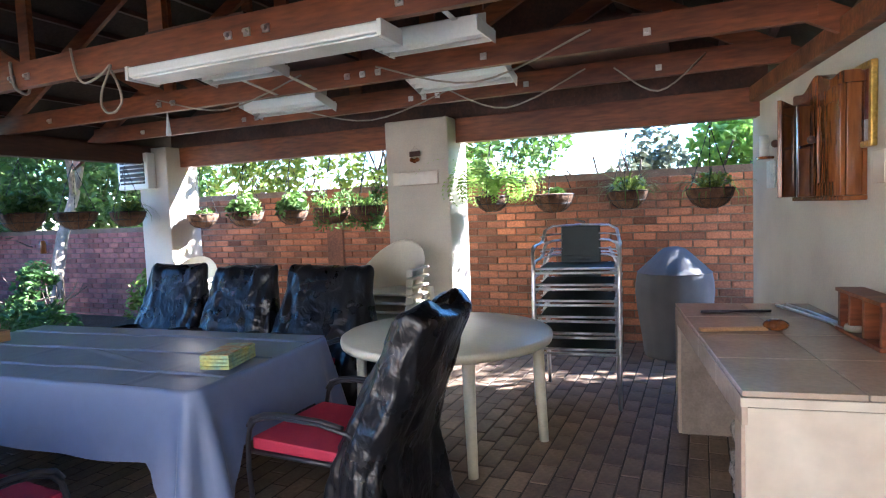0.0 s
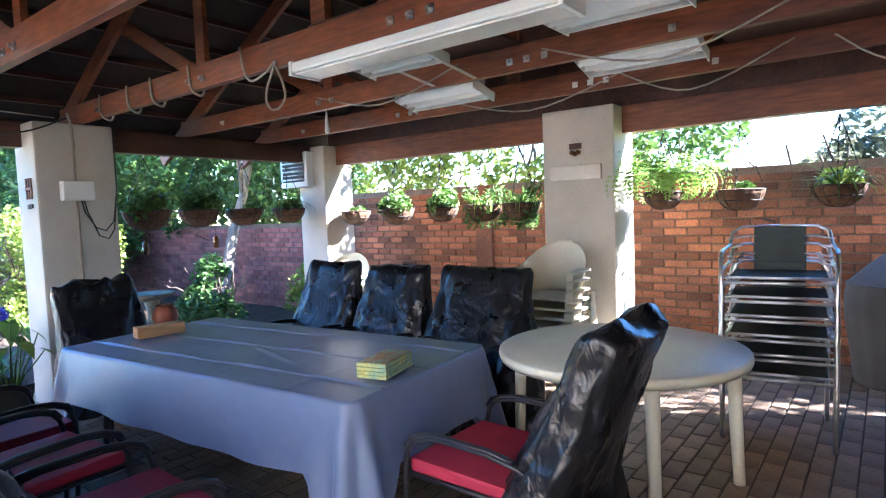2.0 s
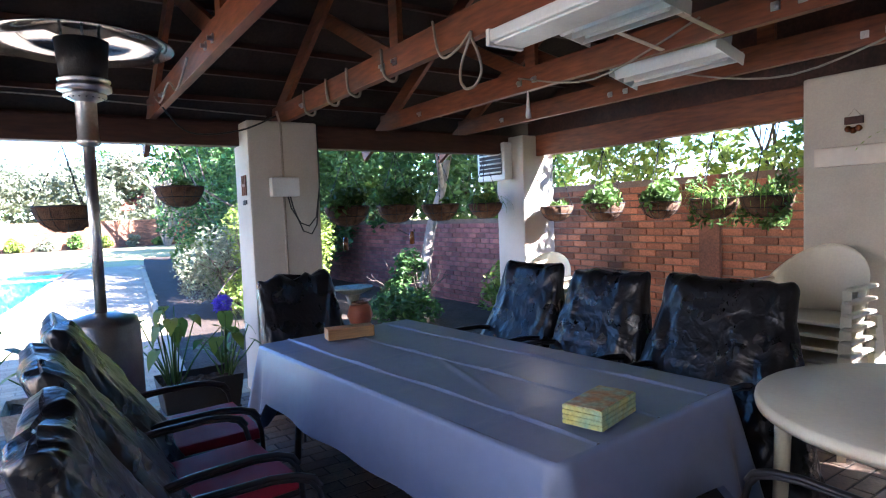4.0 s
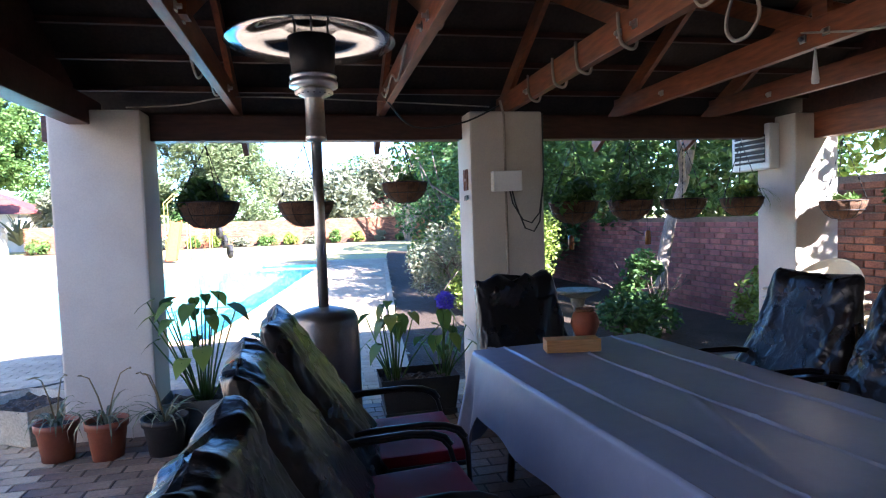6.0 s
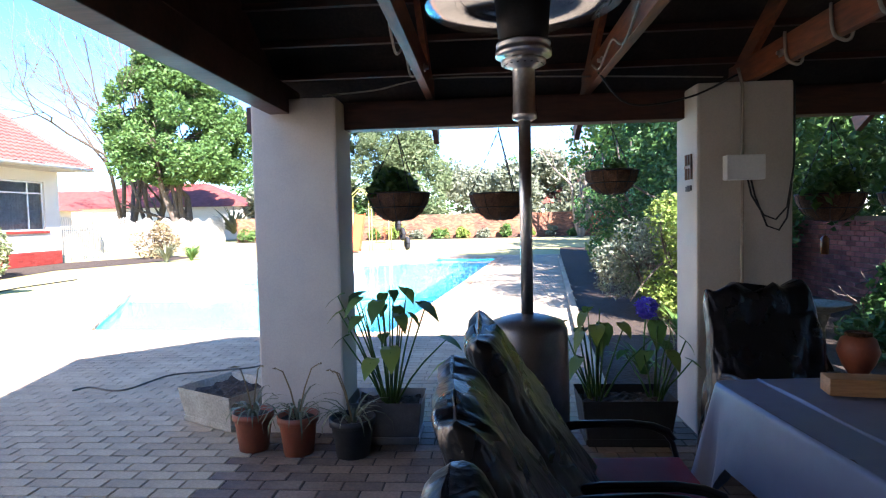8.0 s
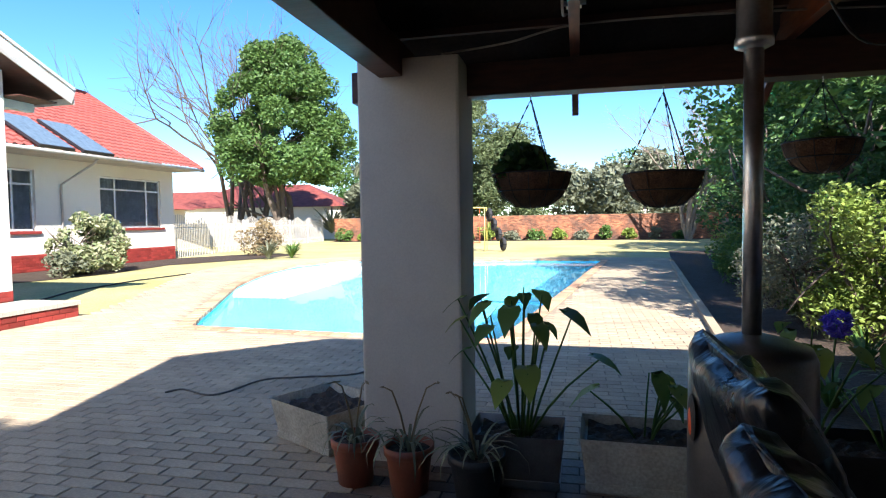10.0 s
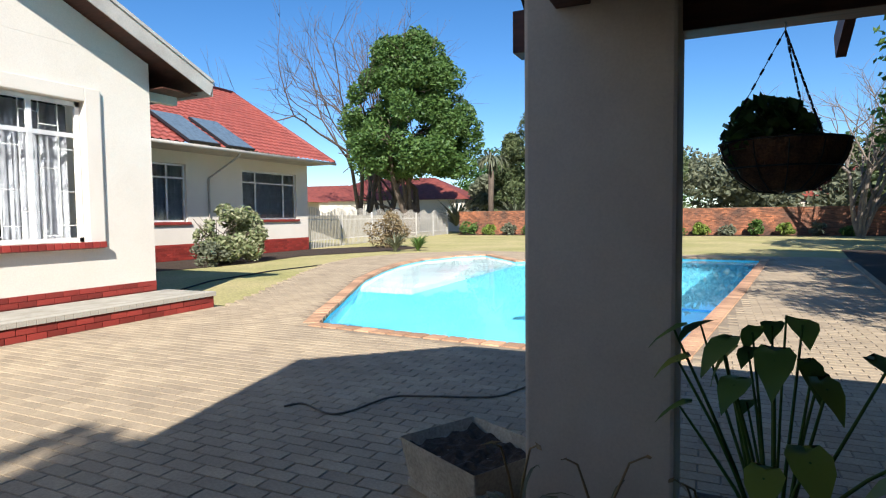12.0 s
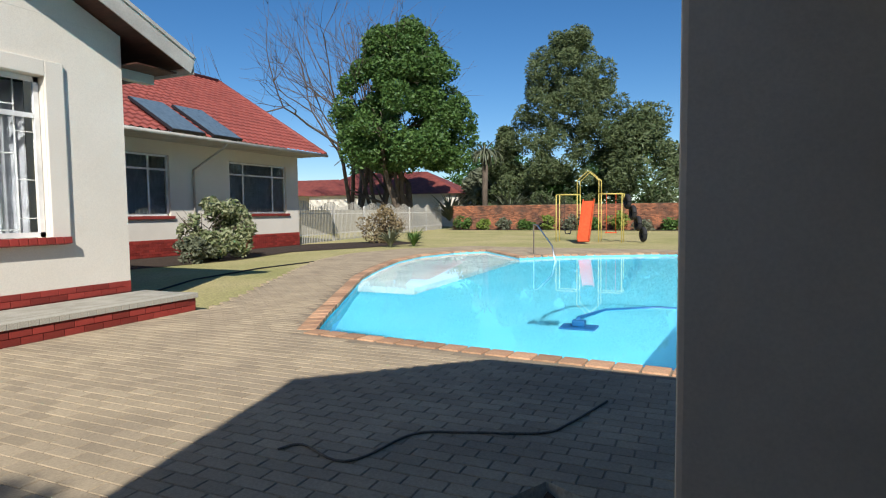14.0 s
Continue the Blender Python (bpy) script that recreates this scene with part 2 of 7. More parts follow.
tile_beige = material("beige counter tile", (0.46, 0.36, 0.28), 0.16, color2=(0.40, 0.31, 0.24), scale=5, fine=40, bump=0.03, vary=0.08)
grout = material("tile grout", (0.30, 0.24, 0.19), 0.9, fine=80, vary=0.1)
varnish = material("varnished orange wood", (0.27, 0.088, 0.02), 0.25, color2=(0.13, 0.038, 0.010), scale=4, fine=24, bump=0.15, bump_size=0.003, vary=0.3, stretch=(2, 2, 0.25), coat=0.4)
white_enamel = material("white enamel", (0.72, 0.72, 0.69), 0.35, color2=(0.66, 0.66, 0.62), scale=3, fine=60, bump=0.03, vary=0.04)
white_paint = material("white paint", (0.80, 0.79, 0.75), 0.45, scale=3, fine=60, bump=0.05, vary=0.04)
red_roof = material("red concrete roof tile", (0.25, 0.062, 0.045), 0.7, color2=(0.18, 0.046, 0.036), scale=2, fine=50, bump=0.2, bump_size=0.004, vary=0.15, piece=True)
red_paint = material("red painted brick", (0.26, 0.035, 0.025), 0.5, color2=(0.20, 0.028, 0.022), scale=4, fine=60, bump=0.3, bump_size=0.003, vary=0.12, piece=True)
fascia_paint = material("grey fascia paint", (0.50, 0.47, 0.41), 0.7, scale=2, fine=60, vary=0.08)
room_dark = material("room darkness", (0.025, 0.025, 0.03), 0.9, fine=30, vary=0.1)
curtain = material("pale curtain", (0.66, 0.67, 0.69), 0.9, color2=(0.46, 0.47, 0.50), scale=6, fine=160, bump=0.2, bump_size=0.003, vary=0.06)
window_glass = glass("window glass", (0.92, 0.95, 0.96))
coir = material("coir basket liner", (0.15, 0.075, 0.035), 0.95, color2=(0.07, 0.035, 0.02), scale=14, fine=120, bump=0.9, bump_size=0.012, vary=0.4)
terracotta = material("brown plastic pot", (0.26, 0.075, 0.035), 0.55, color2=(0.20, 0.055, 0.028), scale=4, fine=60, bump=0.06, vary=0.08)
concrete = material("aged concrete", (0.42, 0.39, 0.32), 0.9, color2=(0.30, 0.28, 0.22), scale=4, fine=60, bump=0.5, bump_size=0.006, vary=0.2)
bark = material("grey bark", (0.13, 0.10, 0.075), 0.95, color2=(0.08, 0.06, 0.045), scale=6, fine=30, bump=0.9, bump_size=0.02, vary=0.3, stretch=(2, 2, 0.4))
bark_pale = material("pale bark", (0.27, 0.22, 0.175), 0.95, color2=(0.15, 0.12, 0.095), scale=5, fine=30, bump=0.8, bump_size=0.02, vary=0.25, stretch=(2, 2, 0.4))
leaf_dark = leaf_material("dark green leaf", (0.03, 0.075, 0.02), (0.075, 0.15, 0.035))
leaf_crown = leaf_material("fresh green crown leaf", (0.045, 0.10, 0.025), (0.11, 0.19, 0.045))
leaf_pale = leaf_material("pale edged leaf", (0.12, 0.17, 0.06), (0.38, 0.38, 0.22))
leaf_mid = leaf_material("mid green leaf", (0.05, 0.11, 0.022), (0.11, 0.19, 0.04))
leaf_light = leaf_material("yellow green leaf", (0.13, 0.20, 0.03), (0.24, 0.30, 0.06))
leaf_fern = leaf_material("fern green", (0.19, 0.34, 0.05), (0.32, 0.48, 0.11), through=0.45)
leaf_grey = leaf_material("grey green leaf", (0.12, 0.14, 0.09), (0.20, 0.21, 0.13))
leaf_dry = leaf_material("dry straw leaf", (0.30, 0.23, 0.12), (0.20, 0.15, 0.08))
leaf_fir = leaf_material("conifer green", (0.075, 0.11, 0.045), (0.16, 0.195, 0.085))
petal_purple = leaf_material("purple petal", (0.07, 0.04, 0.35), (0.15, 0.08, 0.5))
cable_white = material("pale cable sheath", (0.34, 0.29, 0.23), 0.6, fine=60, vary=0.1)
cable_black = material("black cable sheath", (0.02, 0.02, 0.02), 0.5, fine=60, vary=0.1)
yellow_paint = material("yellow enamel", (0.74, 0.60, 0.16), 0.4, fine=60, vary=0.08)
orange_paint = material("orange red slide plastic", (0.75, 0.11, 0.035), 0.35, fine=60, vary=0.06)
tyre_black = material("tyre rubber", (0.025, 0.025, 0.027), 0.8, fine=60, vary=0.2)
line_dull = material("dull brown line", (0.16, 0.13, 0.10), 0.8, fine=90, vary=0.3)

# ---- the pavilion ----
SOFFIT, PLATE = 2.11, 2.34
RIDGE_X, RIDGE_Z, PITCH = -2.4, 4.28, 0.55


def roof_z(x):
    return RIDGE_Z - PITCH * abs(x - RIDGE_X)


def column(name, x0, x1, y0, y1, label):
    bm = boxes((x0, x1, y0, y1, -0.1, PLATE), bevel=0.018)
    ob = structure(name, bm, plaster, label, "column")
    return ob


column("column_1", -5.78, -5.36, -0.775, -0.175, "cream plastered square roof column beside the potted plants")
column("column_2", -5.78, -5.36, 2.22, 2.83, "cream plastered square roof column with an electrical box")
column("column_3", -5.83, -5.36, 5.24, 5.70, "cream plastered corner column with dappled sunlight")
column("column_4", -2.44, -1.78, 5.24, 5.70, "cream plastered roof column behind the stacked plastic chairs")
# Unseen wall, added to keep south-east light off the columns and floor.
structure("wall_house_east", boxes((0.872, 2.10, -13.0, -1.35, -0.1, 3.0)), plaster, "unseen plain plastered wall added to block light south of the pavilion", "wall")
EAST = pose(0.754, 5.66, 0, 0, 0, 8.8) @ pose(-0.87, -5.66, 0)
bm = boxes((0.87, 1.12, -0.9, 1.497, -0.1, 2.20), (0.87, 1.12, 1.5, 5.66, -0.1, 2.22))
for v in bm.verts:
    if v.co.y < 0 and v.co.z > 1:
        v.co.z = 1.93
structure("wall_east", bm, plaster, "cream plastered side wall of the pavilion", "wall").matrix_basis = EAST

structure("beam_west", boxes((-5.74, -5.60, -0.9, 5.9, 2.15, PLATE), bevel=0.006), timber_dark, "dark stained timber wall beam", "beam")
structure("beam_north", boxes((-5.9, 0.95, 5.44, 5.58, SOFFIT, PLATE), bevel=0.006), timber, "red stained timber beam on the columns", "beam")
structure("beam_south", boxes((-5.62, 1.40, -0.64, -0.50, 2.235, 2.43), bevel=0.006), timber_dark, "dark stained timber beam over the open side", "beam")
structure("beam_east", boxes((0.80, 0.94, 1.2, 5.66, 2.224, 2.34), bevel=0.006), timber, "red stained timber wall plate", "beam")


def roof_truss(y):
    t = thing("roof_truss", "red stained timber roof truss resting on the beams", "truss", RIDGE_X, y, PLATE, group="roof trusses")
    half = 3.30
    part("tie_beam", boxes((-half, half, -0.026, 0.026, 0.004, 0.16), bevel=0.004), timber, t)
    for s in (-1, 1):
        bm = bmesh.new()
        bar(bm, (0, 0, RIDGE_Z - PLATE - 0.08), (s * 3.74, 0, RIDGE_Z - PLATE - 0.08 - 3.74 * PITCH), 0.04, 0.12)
        part("rafter", bm, timber, t)
        bm = bmesh.new()
        bar(bm, (s * 1.15, 0.045, 0.05), (s * 1.15, 0.045, RIDGE_Z - PLATE - 1.15 * PITCH - 0.1), 0.10, 0.036, (0, 1, 0))
        part("strut", bm, timber, t)
        bm = bmesh.new()
        bar(bm, (s * 1.15, 0.045, 0.1), (s * 2.2, 0.045, RIDGE_Z - PLATE - 2.2 * PITCH - 0.08), 0.10, 0.036, (0, 1, 0))
        part("brace", bm, timber, t)
    bm = bmesh.new()
    bar(bm, (0, 0.045, 0.05), (0, 0.045, RIDGE_Z - PLATE - 0.1), 0.11, 0.036, (0, 1, 0))
    part("king_post", bm, timber, t)
    for x in (-1.2, -1.05, 0.57, 0.69, 0.81, 1.55, -2.55, 2.5):
        for sgn in (-1, 1):
            bm = boxes((x - 0.02, x + 0.02, sgn * 0.03 - 0.005, sgn * 0.03 + 0.005, 0.045, 0.085))
            bmesh.ops.create_cone(bm, cap_ends=True, segments=6, radius1=0.012, radius2=0.012, depth=0.026, matrix=pose(x, sgn * 0.042, 0.065, 90, 0, 0))
            part("bolt", bm, steel, t, "square steel washer and nut")
    return t


TRUSS_Y = (0.45, 1.56, 2.58, 3.68, 4.64)
for ty in TRUSS_Y:
    roof_truss(ty)

bm = bmesh.new()
ROOF_S, ROOF_N = -0.92, 6.0
for s in (-1, 1):
    reach = 4.35 if s > 0 else 3.52
    for i in range(12):
        a0, a1 = reach * i / 12 * s, (reach * (i + 1) / 12 + 0.06) * s
        z0, z1 = RIDGE_Z - PITCH * abs(a0) + 0.06, RIDGE_Z - PITCH * abs(a1) + 0.03
        p = [(RIDGE_X + a0, ROOF_S, z0), (RIDGE_X + a1, ROOF_S, z1), (RIDGE_X + a1, ROOF_N, z1), (RIDGE_X + a0, ROOF_N, z0)]
        lo = [bm.verts.new(q) for q in p]
        hi = [bm.verts.new((q[0], q[1], q[2] + 0.02)) for q in p]
        bm.faces.new(lo), bm.faces.new(hi[::-1])
        for k in range(4):
            bm.faces.new((lo[k], hi[k], hi[(k + 1) % 4], lo[(k + 1) % 4]))
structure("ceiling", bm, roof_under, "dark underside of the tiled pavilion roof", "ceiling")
bm = bmesh.new()
for s in (-1, 1):
    for i in range(16 if s > 0 else 13):
        a = 0.12 + i * 0.28
        x, z = RIDGE_X + s * a, RIDGE_Z - PITCH * a
        box(bm, x - 0.02, x + 0.02, ROOF_S + 0.02, ROOF_N - 0.02, z - 0.005, z + 0.035)
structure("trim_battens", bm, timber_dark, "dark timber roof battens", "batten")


# Boarding added in place of the dark roof ends, so no sky shows.
for gname, gy in (("wall_gable_north", 5.60), ("wall_gable_south", -0.70)):
    bm = bmesh.new()
    ring = []
    for yy in (gy + 0.024, gy + 0.034):
        ring.append([bm.verts.new((x, yy, z)) for x, z in ((-5.66, PLATE + 0.04), (0.86, PLATE + 0.04), (0.86, max(PLATE + 0.06, roof_z(0.86) + 0.03)), (-2.4, roof_z(-2.4) + 0.03), (-5.66, max(PLATE + 0.06, roof_z(-5.66) + 0.03)))])
    bm.faces.new(ring[0])
    bm.faces.new(ring[1][::-1])
    for i in range(5):
        bm.faces.new((ring[0][i], ring[0][i - 1], ring[1][i - 1], ring[1][i]))
    bmesh.ops.recalc_face_normals(bm, faces=bm.faces)
    gable = structure(gname, bm, timber_dark, "dark timber boarding added to close the roof gable", "gable")
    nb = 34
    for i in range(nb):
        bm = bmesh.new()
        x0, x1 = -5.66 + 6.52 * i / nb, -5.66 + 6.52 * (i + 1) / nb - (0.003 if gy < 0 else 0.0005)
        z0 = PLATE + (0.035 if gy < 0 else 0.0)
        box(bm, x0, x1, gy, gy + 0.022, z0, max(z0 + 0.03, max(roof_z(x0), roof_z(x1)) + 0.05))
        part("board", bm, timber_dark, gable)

# ---- ground and pool ----
POOL = [(-9.0, -0.45), (-9.15, -2.6), (-9.35, -4.86), (-10.3, -5.35), (-11.3, -5.82), (-12.8, -6.55), (-14.54, -7.40), (-16.5, -8.1), (-18.6, -8.7), (-20.6, -8.95), (-22.4, -8.55), (-23.5, -7.77), (-20.8, -5.73), (-21.8, -4.9), (-22.6, -3.6), (-23.4, -2.2), (-23.7, -1.0), (-23.6, 1.3), (-15.0, 0.3)]
PAVED = [(60, -7.6), (-9.92, -7.6), (-10.0, -7.2), (-11.6, -7.9), (-15.1, -9.65), (-18.0, -11.0), (-20.8, -11.6), (-23.7, -10.9), (-25.6, -9.0), (-25.3, -6.0), (-25.2, -2.0), (-24.8, 3.7), (-21.8, 3.35), (-8.9, 2.0), (-6.1, 1.75), (-6.1, 6.7), (60, 6.7)]


def sheet(outer, inner, z):
    """A flat sheet with an outer outline and holes."""
    bm = bmesh.new()
    edges = []
    for loop in (outer, *inner):
        vs = [bm.verts.new((x, y, z)) for x, y in loop]
        edges += [bm.edges.new((vs[i], vs[(i + 1) % len(vs)])) for i in range(len(vs))]
    bmesh.ops.triangle_fill(bm, use_beauty=True, use_dissolve=False, edges=edges)
    bmesh.ops.recalc_face_normals(bm, faces=bm.faces)
    if bm.faces and sum(f.normal.z for f in bm.faces) < 0:
        bmesh.ops.reverse_faces(bm, faces=bm.faces)
    return bm


structure("ground", sheet([(-400, -400), (400, -400), (400, 400), (-400, 400)], [POOL], -0.03), lawn, "dry winter lawn, yellow with green patches", "lawn")
# Joint sheet under the roof; its dark colour carries the shade between pavers.
structure("floor", sheet([(-5.65, -0.72), (1.6, -0.72), (1.6, 6.6), (-5.65, 6.6)], [], 0.003), joint_shaded, "sand between the pavers under the roof, shade in its colour", "floor")
structure("pavement", sheet(PAVED, [POOL], 0.0), paver, "brick-paved patio round the pool", "paving")

bm = bmesh.new()
top = [bm.verts.new((x, y, -0.02)) for x, y in POOL]
low = [bm.verts.new((x, y, -1.3)) for x, y in POOL]
for i in range(len(POOL)):
    j = (i + 1) % len(POOL)
    bm.faces.new((top[i], low[i], low[j], top[j]))
edges = [bm.edges.get((low[i], low[(i + 1) % len(POOL)])) for i in range(len(POOL))]
bmesh.ops.triangle_fill(bm, use_beauty=True, edges=edges)
bmesh.ops.recalc_face_normals(bm, faces=bm.faces)
structure("pool", bm, pool_paint, "turquoise painted swimming pool shell", "pool")

water = bpy.data.materials.new("pool water")
water.use_nodes = True
wn, wl = water.node_tree.nodes, water.node_tree.links
wb = wn["Principled BSDF"]
wb.inputs["Base Color"].default_value = (0.75, 0.97, 1.0, 1)
wb.inputs["Roughness"].default_value, wb.inputs["Transmission Weight"].default_value, wb.inputs["IOR"].default_value = 0.02, 1.0, 1.33
wnoise, wbump = wn.new("ShaderNodeTexNoise"), wn.new("ShaderNodeBump")
wnoise.inputs["Scale"].default_value, wbump.inputs["Strength"].default_value, wbump.inputs["Distance"].default_value = 3.0, 0.05, 0.02
wl.new(wnoise.outputs[0], wbump.inputs["Height"])
wl.new(wbump.outputs[0], wb.inputs["Normal"])
surface = structure("water", sheet(POOL, [], -0.075), water, "still clear pool water", "water")
surface.visible_shadow = False

# ---- boundary walls ----
wall_n = structure("wall_north", boxes((-6.9, 3.5, 6.562, 6.78, -0.1, 1.80)), mortar, "weathered orange brick boundary wall", "wall")
wall_nw = structure("wall_northwest", boxes((-30, -6.9, 6.612, 6.82, -0.1, 1.39)), mortar, "weathered purple-red brick garden wall", "wall")
wall_f = structure("wall_far", boxes((-47.7, -47.4, -19, 16, -0.1, 1.85)), mortar, "far red brick boundary wall", "wall")

# ---- plants ----
def leaf_cards(centres, size, spread=0.35, slim=0.5, droop=0.0, rng=None):
    """Small pointed leaves, one at each centre; returns verts and faces."""
    n = len(centres)
    d = rng.normal(size=(n, 3))
    d[:, 2] = d[:, 2] * 0.7 - droop
    d /= np.linalg.norm(d, axis=1)[:, None]
    e = np.cross(d, rng.normal(size=(n, 3)))
    e /= np.linalg.norm(e, axis=1)[:, None] + 1e-9
    s = size * (1 + spread * rng.uniform(-1, 1, n))[:, None]
    up = np.cross(d, e) * s * 0.12
    v = np.stack([centres - d * s, centres + e * s * slim + up, centres + d * s, centres - e * s * slim + up], 1).reshape(-1, 3)
    return v, np.arange(4 * n).reshape(-1, 4)


def cards_mesh(name, v, f, mat):
    me = bpy.data.meshes.new(name)
    me.from_pydata(v.tolist(), [], f.tolist())
    me.materials.append(mat)
    return me


def clump_points(rng, blobs, n):
    """Points in a shell round each blob (x, y, z, r), more where the blob is large."""
    b = np.array(blobs, float)
    w = b[:, 3] ** 2
    k = rng.choice(len(b), n, p=w / w.sum())
    d = rng.normal(size=(n, 3))
    d /= np.linalg.norm(d, axis=1)[:, None]
    r = b[k, 3] * rng.uniform(0.45, 1.05, n) ** 0.6
    return b[k, :3] + d * r[:, None]


def crown(parent, blobs, n, size, mat, seed, name="crown", slim=0.5, droop=0.0):
    rng = np.random.default_rng(seed)
    v, f = leaf_cards(clump_points(rng, blobs, n), size, slim=slim, droop=droop, rng=rng)
    ob = new(name, cards_mesh(name, v, f, mat))
    ob.parent = parent
    return ob


def crown_blobs(rng, z0, z1, r, count, shape="round", clump=0.3):
    """Clump centres that fill a crown of half-width r between two heights."""
    out = []
    for _ in range(count):
        h = rng.uniform(0.02, 0.98)
        w = math.sqrt(max(0.02, 1 - (2 * h - 1) ** 2)) if shape == "round" else (0.62 + 0.38 * math.sin(min(1.0, h * 3.2) * math.pi / 2)) * math.sqrt(max(0.01, 1 - h ** 1.7)) if shape == "dome" else max(0.12, (1 - h) ** 0.8) if shape == "cone" else (0.5 + 0.5 * math.sin(math.pi * h)) * (1 - 0.55 * h)
        a, q = rng.uniform(0, 2 * math.pi), r * w * math.sqrt(rng.uniform(0.1, 1))
        out.append((q * math.cos(a), q * math.sin(a), z0 + h * (z1 - z0), clump * r * rng.uniform(0.6, 1.2)))
    return out


def limbs(bm, rng, base, way, length, r, depth, spread=0.5, seg=6, up=0.15):
    """A limb that forks into thinner ones."""
    pts, p, d = [Vector(base)], Vector(base), Vector(way).normalized()
    steps = 4
    for _ in range(steps):
        d = (d + Vector(rng.normal(size=3)) * 0.12 + Vector((0, 0, up * 0.3))).normalized()
        p = p + d * length / steps
        pts.append(p.copy())
    tube(bm, pts, r, seg, r * 0.55, cap=depth == 0)
    if depth > 0:
        for k in range(3 if depth > 1 else 4):
            q = pts[rng.integers(2, steps + 1)] if k else pts[-1]
            w = (d + Vector(rng.normal(size=3)) * spread).normalized()
            limbs(bm, rng, q, w, length * rng.uniform(0.6, 0.85), r * 0.5, depth - 1, spread, max(3, seg - 1), up)


def tree(label, x, y, height, r, trunk_h, trunk_r, n, leaf, mat, seed, shape="round", clump=0.3, blobs=60, bark_mat=None, stems=1, slim=0.5, droop=0.0):
    t = thing("tree", label, "tree", x, y, -0.03)
    rng = np.random.default_rng(seed)
    bm = bmesh.new()
    for s in range(stems):
        a = 2 * math.pi * s / max(1, stems) + 0.4
        lean = 0.0 if stems == 1 else 0.28
        limbs(bm, rng, (0.15 * lean * math.cos(a), 0.15 * lean * math.sin(a), 0), (lean * math.cos(a), lean * math.sin(a), 1), trunk_h * (0.85 if n else 0.9), trunk_r, 3 if n else 4, 0.45 if n else 0.38, 7)
    part("trunk", bm, bark_mat or bark, t)
    if n:
        crown(t, crown_blobs(rng, trunk_h, height, r, blobs, shape, clump), n, leaf, mat, seed + 1, slim=slim, droop=droop)
    return t


def bush(name, label, x, y, z, r, h, n, leaf, mat, seed, slim=0.5, wide=1.0):
    t = thing(name, label, "bush", x, y, z)
    rng = np.random.default_rng(seed)
    bm = bmesh.new()
    for k in range(6):
        a = rng.uniform(0, 6.3)
        limbs(bm, rng, (0.05 * math.cos(a), 0.05 * math.sin(a), -0.02), (0.5 * math.cos(a), 0.5 * math.sin(a), 1), h * 0.6, 0.018 * max(0.6, h), 1, 0.5, 5)
    part("stem", bm, bark, t)
    bl = [(q[0] * wide, q[1], q[2], q[3]) for q in crown_blobs(rng, 0.12 * h, h, r, 26, "round", 0.38)]
    crown(t, bl, n, leaf, mat, seed + 1, "foliage", slim=slim)
    return t


def blades(rng, n, length, width, lean=0.6, r0=0.03, bend=0.8, rise=1.0):
    """Long arching blades from one root."""
    v, f = [], []
    for _ in range(n):
        a, ln = rng.uniform(0, 2 * math.pi), length * rng.uniform(0.55, 1.1)
        le, be = lean * rng.uniform(0.3, 1.1), bend * rng.uniform(0.5, 1.2)
        side = Vector((-math.sin(a), math.cos(a), 0))
        p, ang = Vector((r0 * math.cos(a), r0 * math.sin(a), 0)), math.pi / 2 - le * 0.6
        prev = None
        for k in range(6):
            w = width * (0.6, 1, 0.95, 0.8, 0.5, 0.05)[k]
            row = (len(v), len(v) + 1)
            v += [tuple(p - side * w / 2), tuple(p + side * w / 2)]
            if prev:
                f.append((prev[0], prev[1], row[1], row[0]))
            prev = row
            p = p + Vector((math.cos(ang) * math.cos(a), math.cos(ang) * math.sin(a), math.sin(ang) * rise)) * ln / 5
            ang -= be / 4
    return v, f


def blade_part(parent, name, mat, seed, z=0.0, **kw):
    v, f = blades(np.random.default_rng(seed), **kw)
    me = bpy.data.meshes.new(name)
    me.from_pydata([(a, b, c + z) for a, b, c in v], [], f)
    me.materials.append(mat)
    ob = new(name, me)
    ob.parent = parent
    return ob


def fern_part(parent, mat, seed, z, n=16, length=0.45, droop=1.5):
    """Fronds: a bent rib with small leaflets on both sides."""
    rng = np.random.default_rng(seed)
    v, f = [], []
    for _ in range(n):
        a, ln, be = rng.uniform(0, 6.283), length * rng.uniform(0.6, 1.15), droop * rng.uniform(0.6, 1.2)
        p, ang = Vector((0.04 * math.cos(a), 0.04 * math.sin(a), 0)), 1.2
        side = Vector((-math.sin(a), math.cos(a), 0))
        for k in range(18):
            d = Vector((math.cos(ang) * math.cos(a), math.cos(ang) * math.sin(a), math.sin(ang)))
            p = p + d * ln / 18
            ang -= be / 18 * (1.6 if k > 6 else 0.8)
            w = 0.055 * math.sin(math.pi * (k + 1.5) / 20) + 0.008
            for s in (-1, 1):
                b = len(v)
                tip = p + side * s * w + d * 0.012
                v += [tuple(p - d * 0.009), tuple((p + tip) / 2 - d * 0.010 + Vector((0, 0, 0.004))), tuple(tip), tuple((p + tip) / 2 + d * 0.010)]
                f.append((b, b + 1, b + 2, b + 3))
    me = bpy.data.meshes.new("foliage")
    me.from_pydata([(q[0], q[1], q[2] + z) for q in v], [], f)
    me.materials.append(mat)
    ob = new("foliage", me)
    ob.parent = parent
    return ob


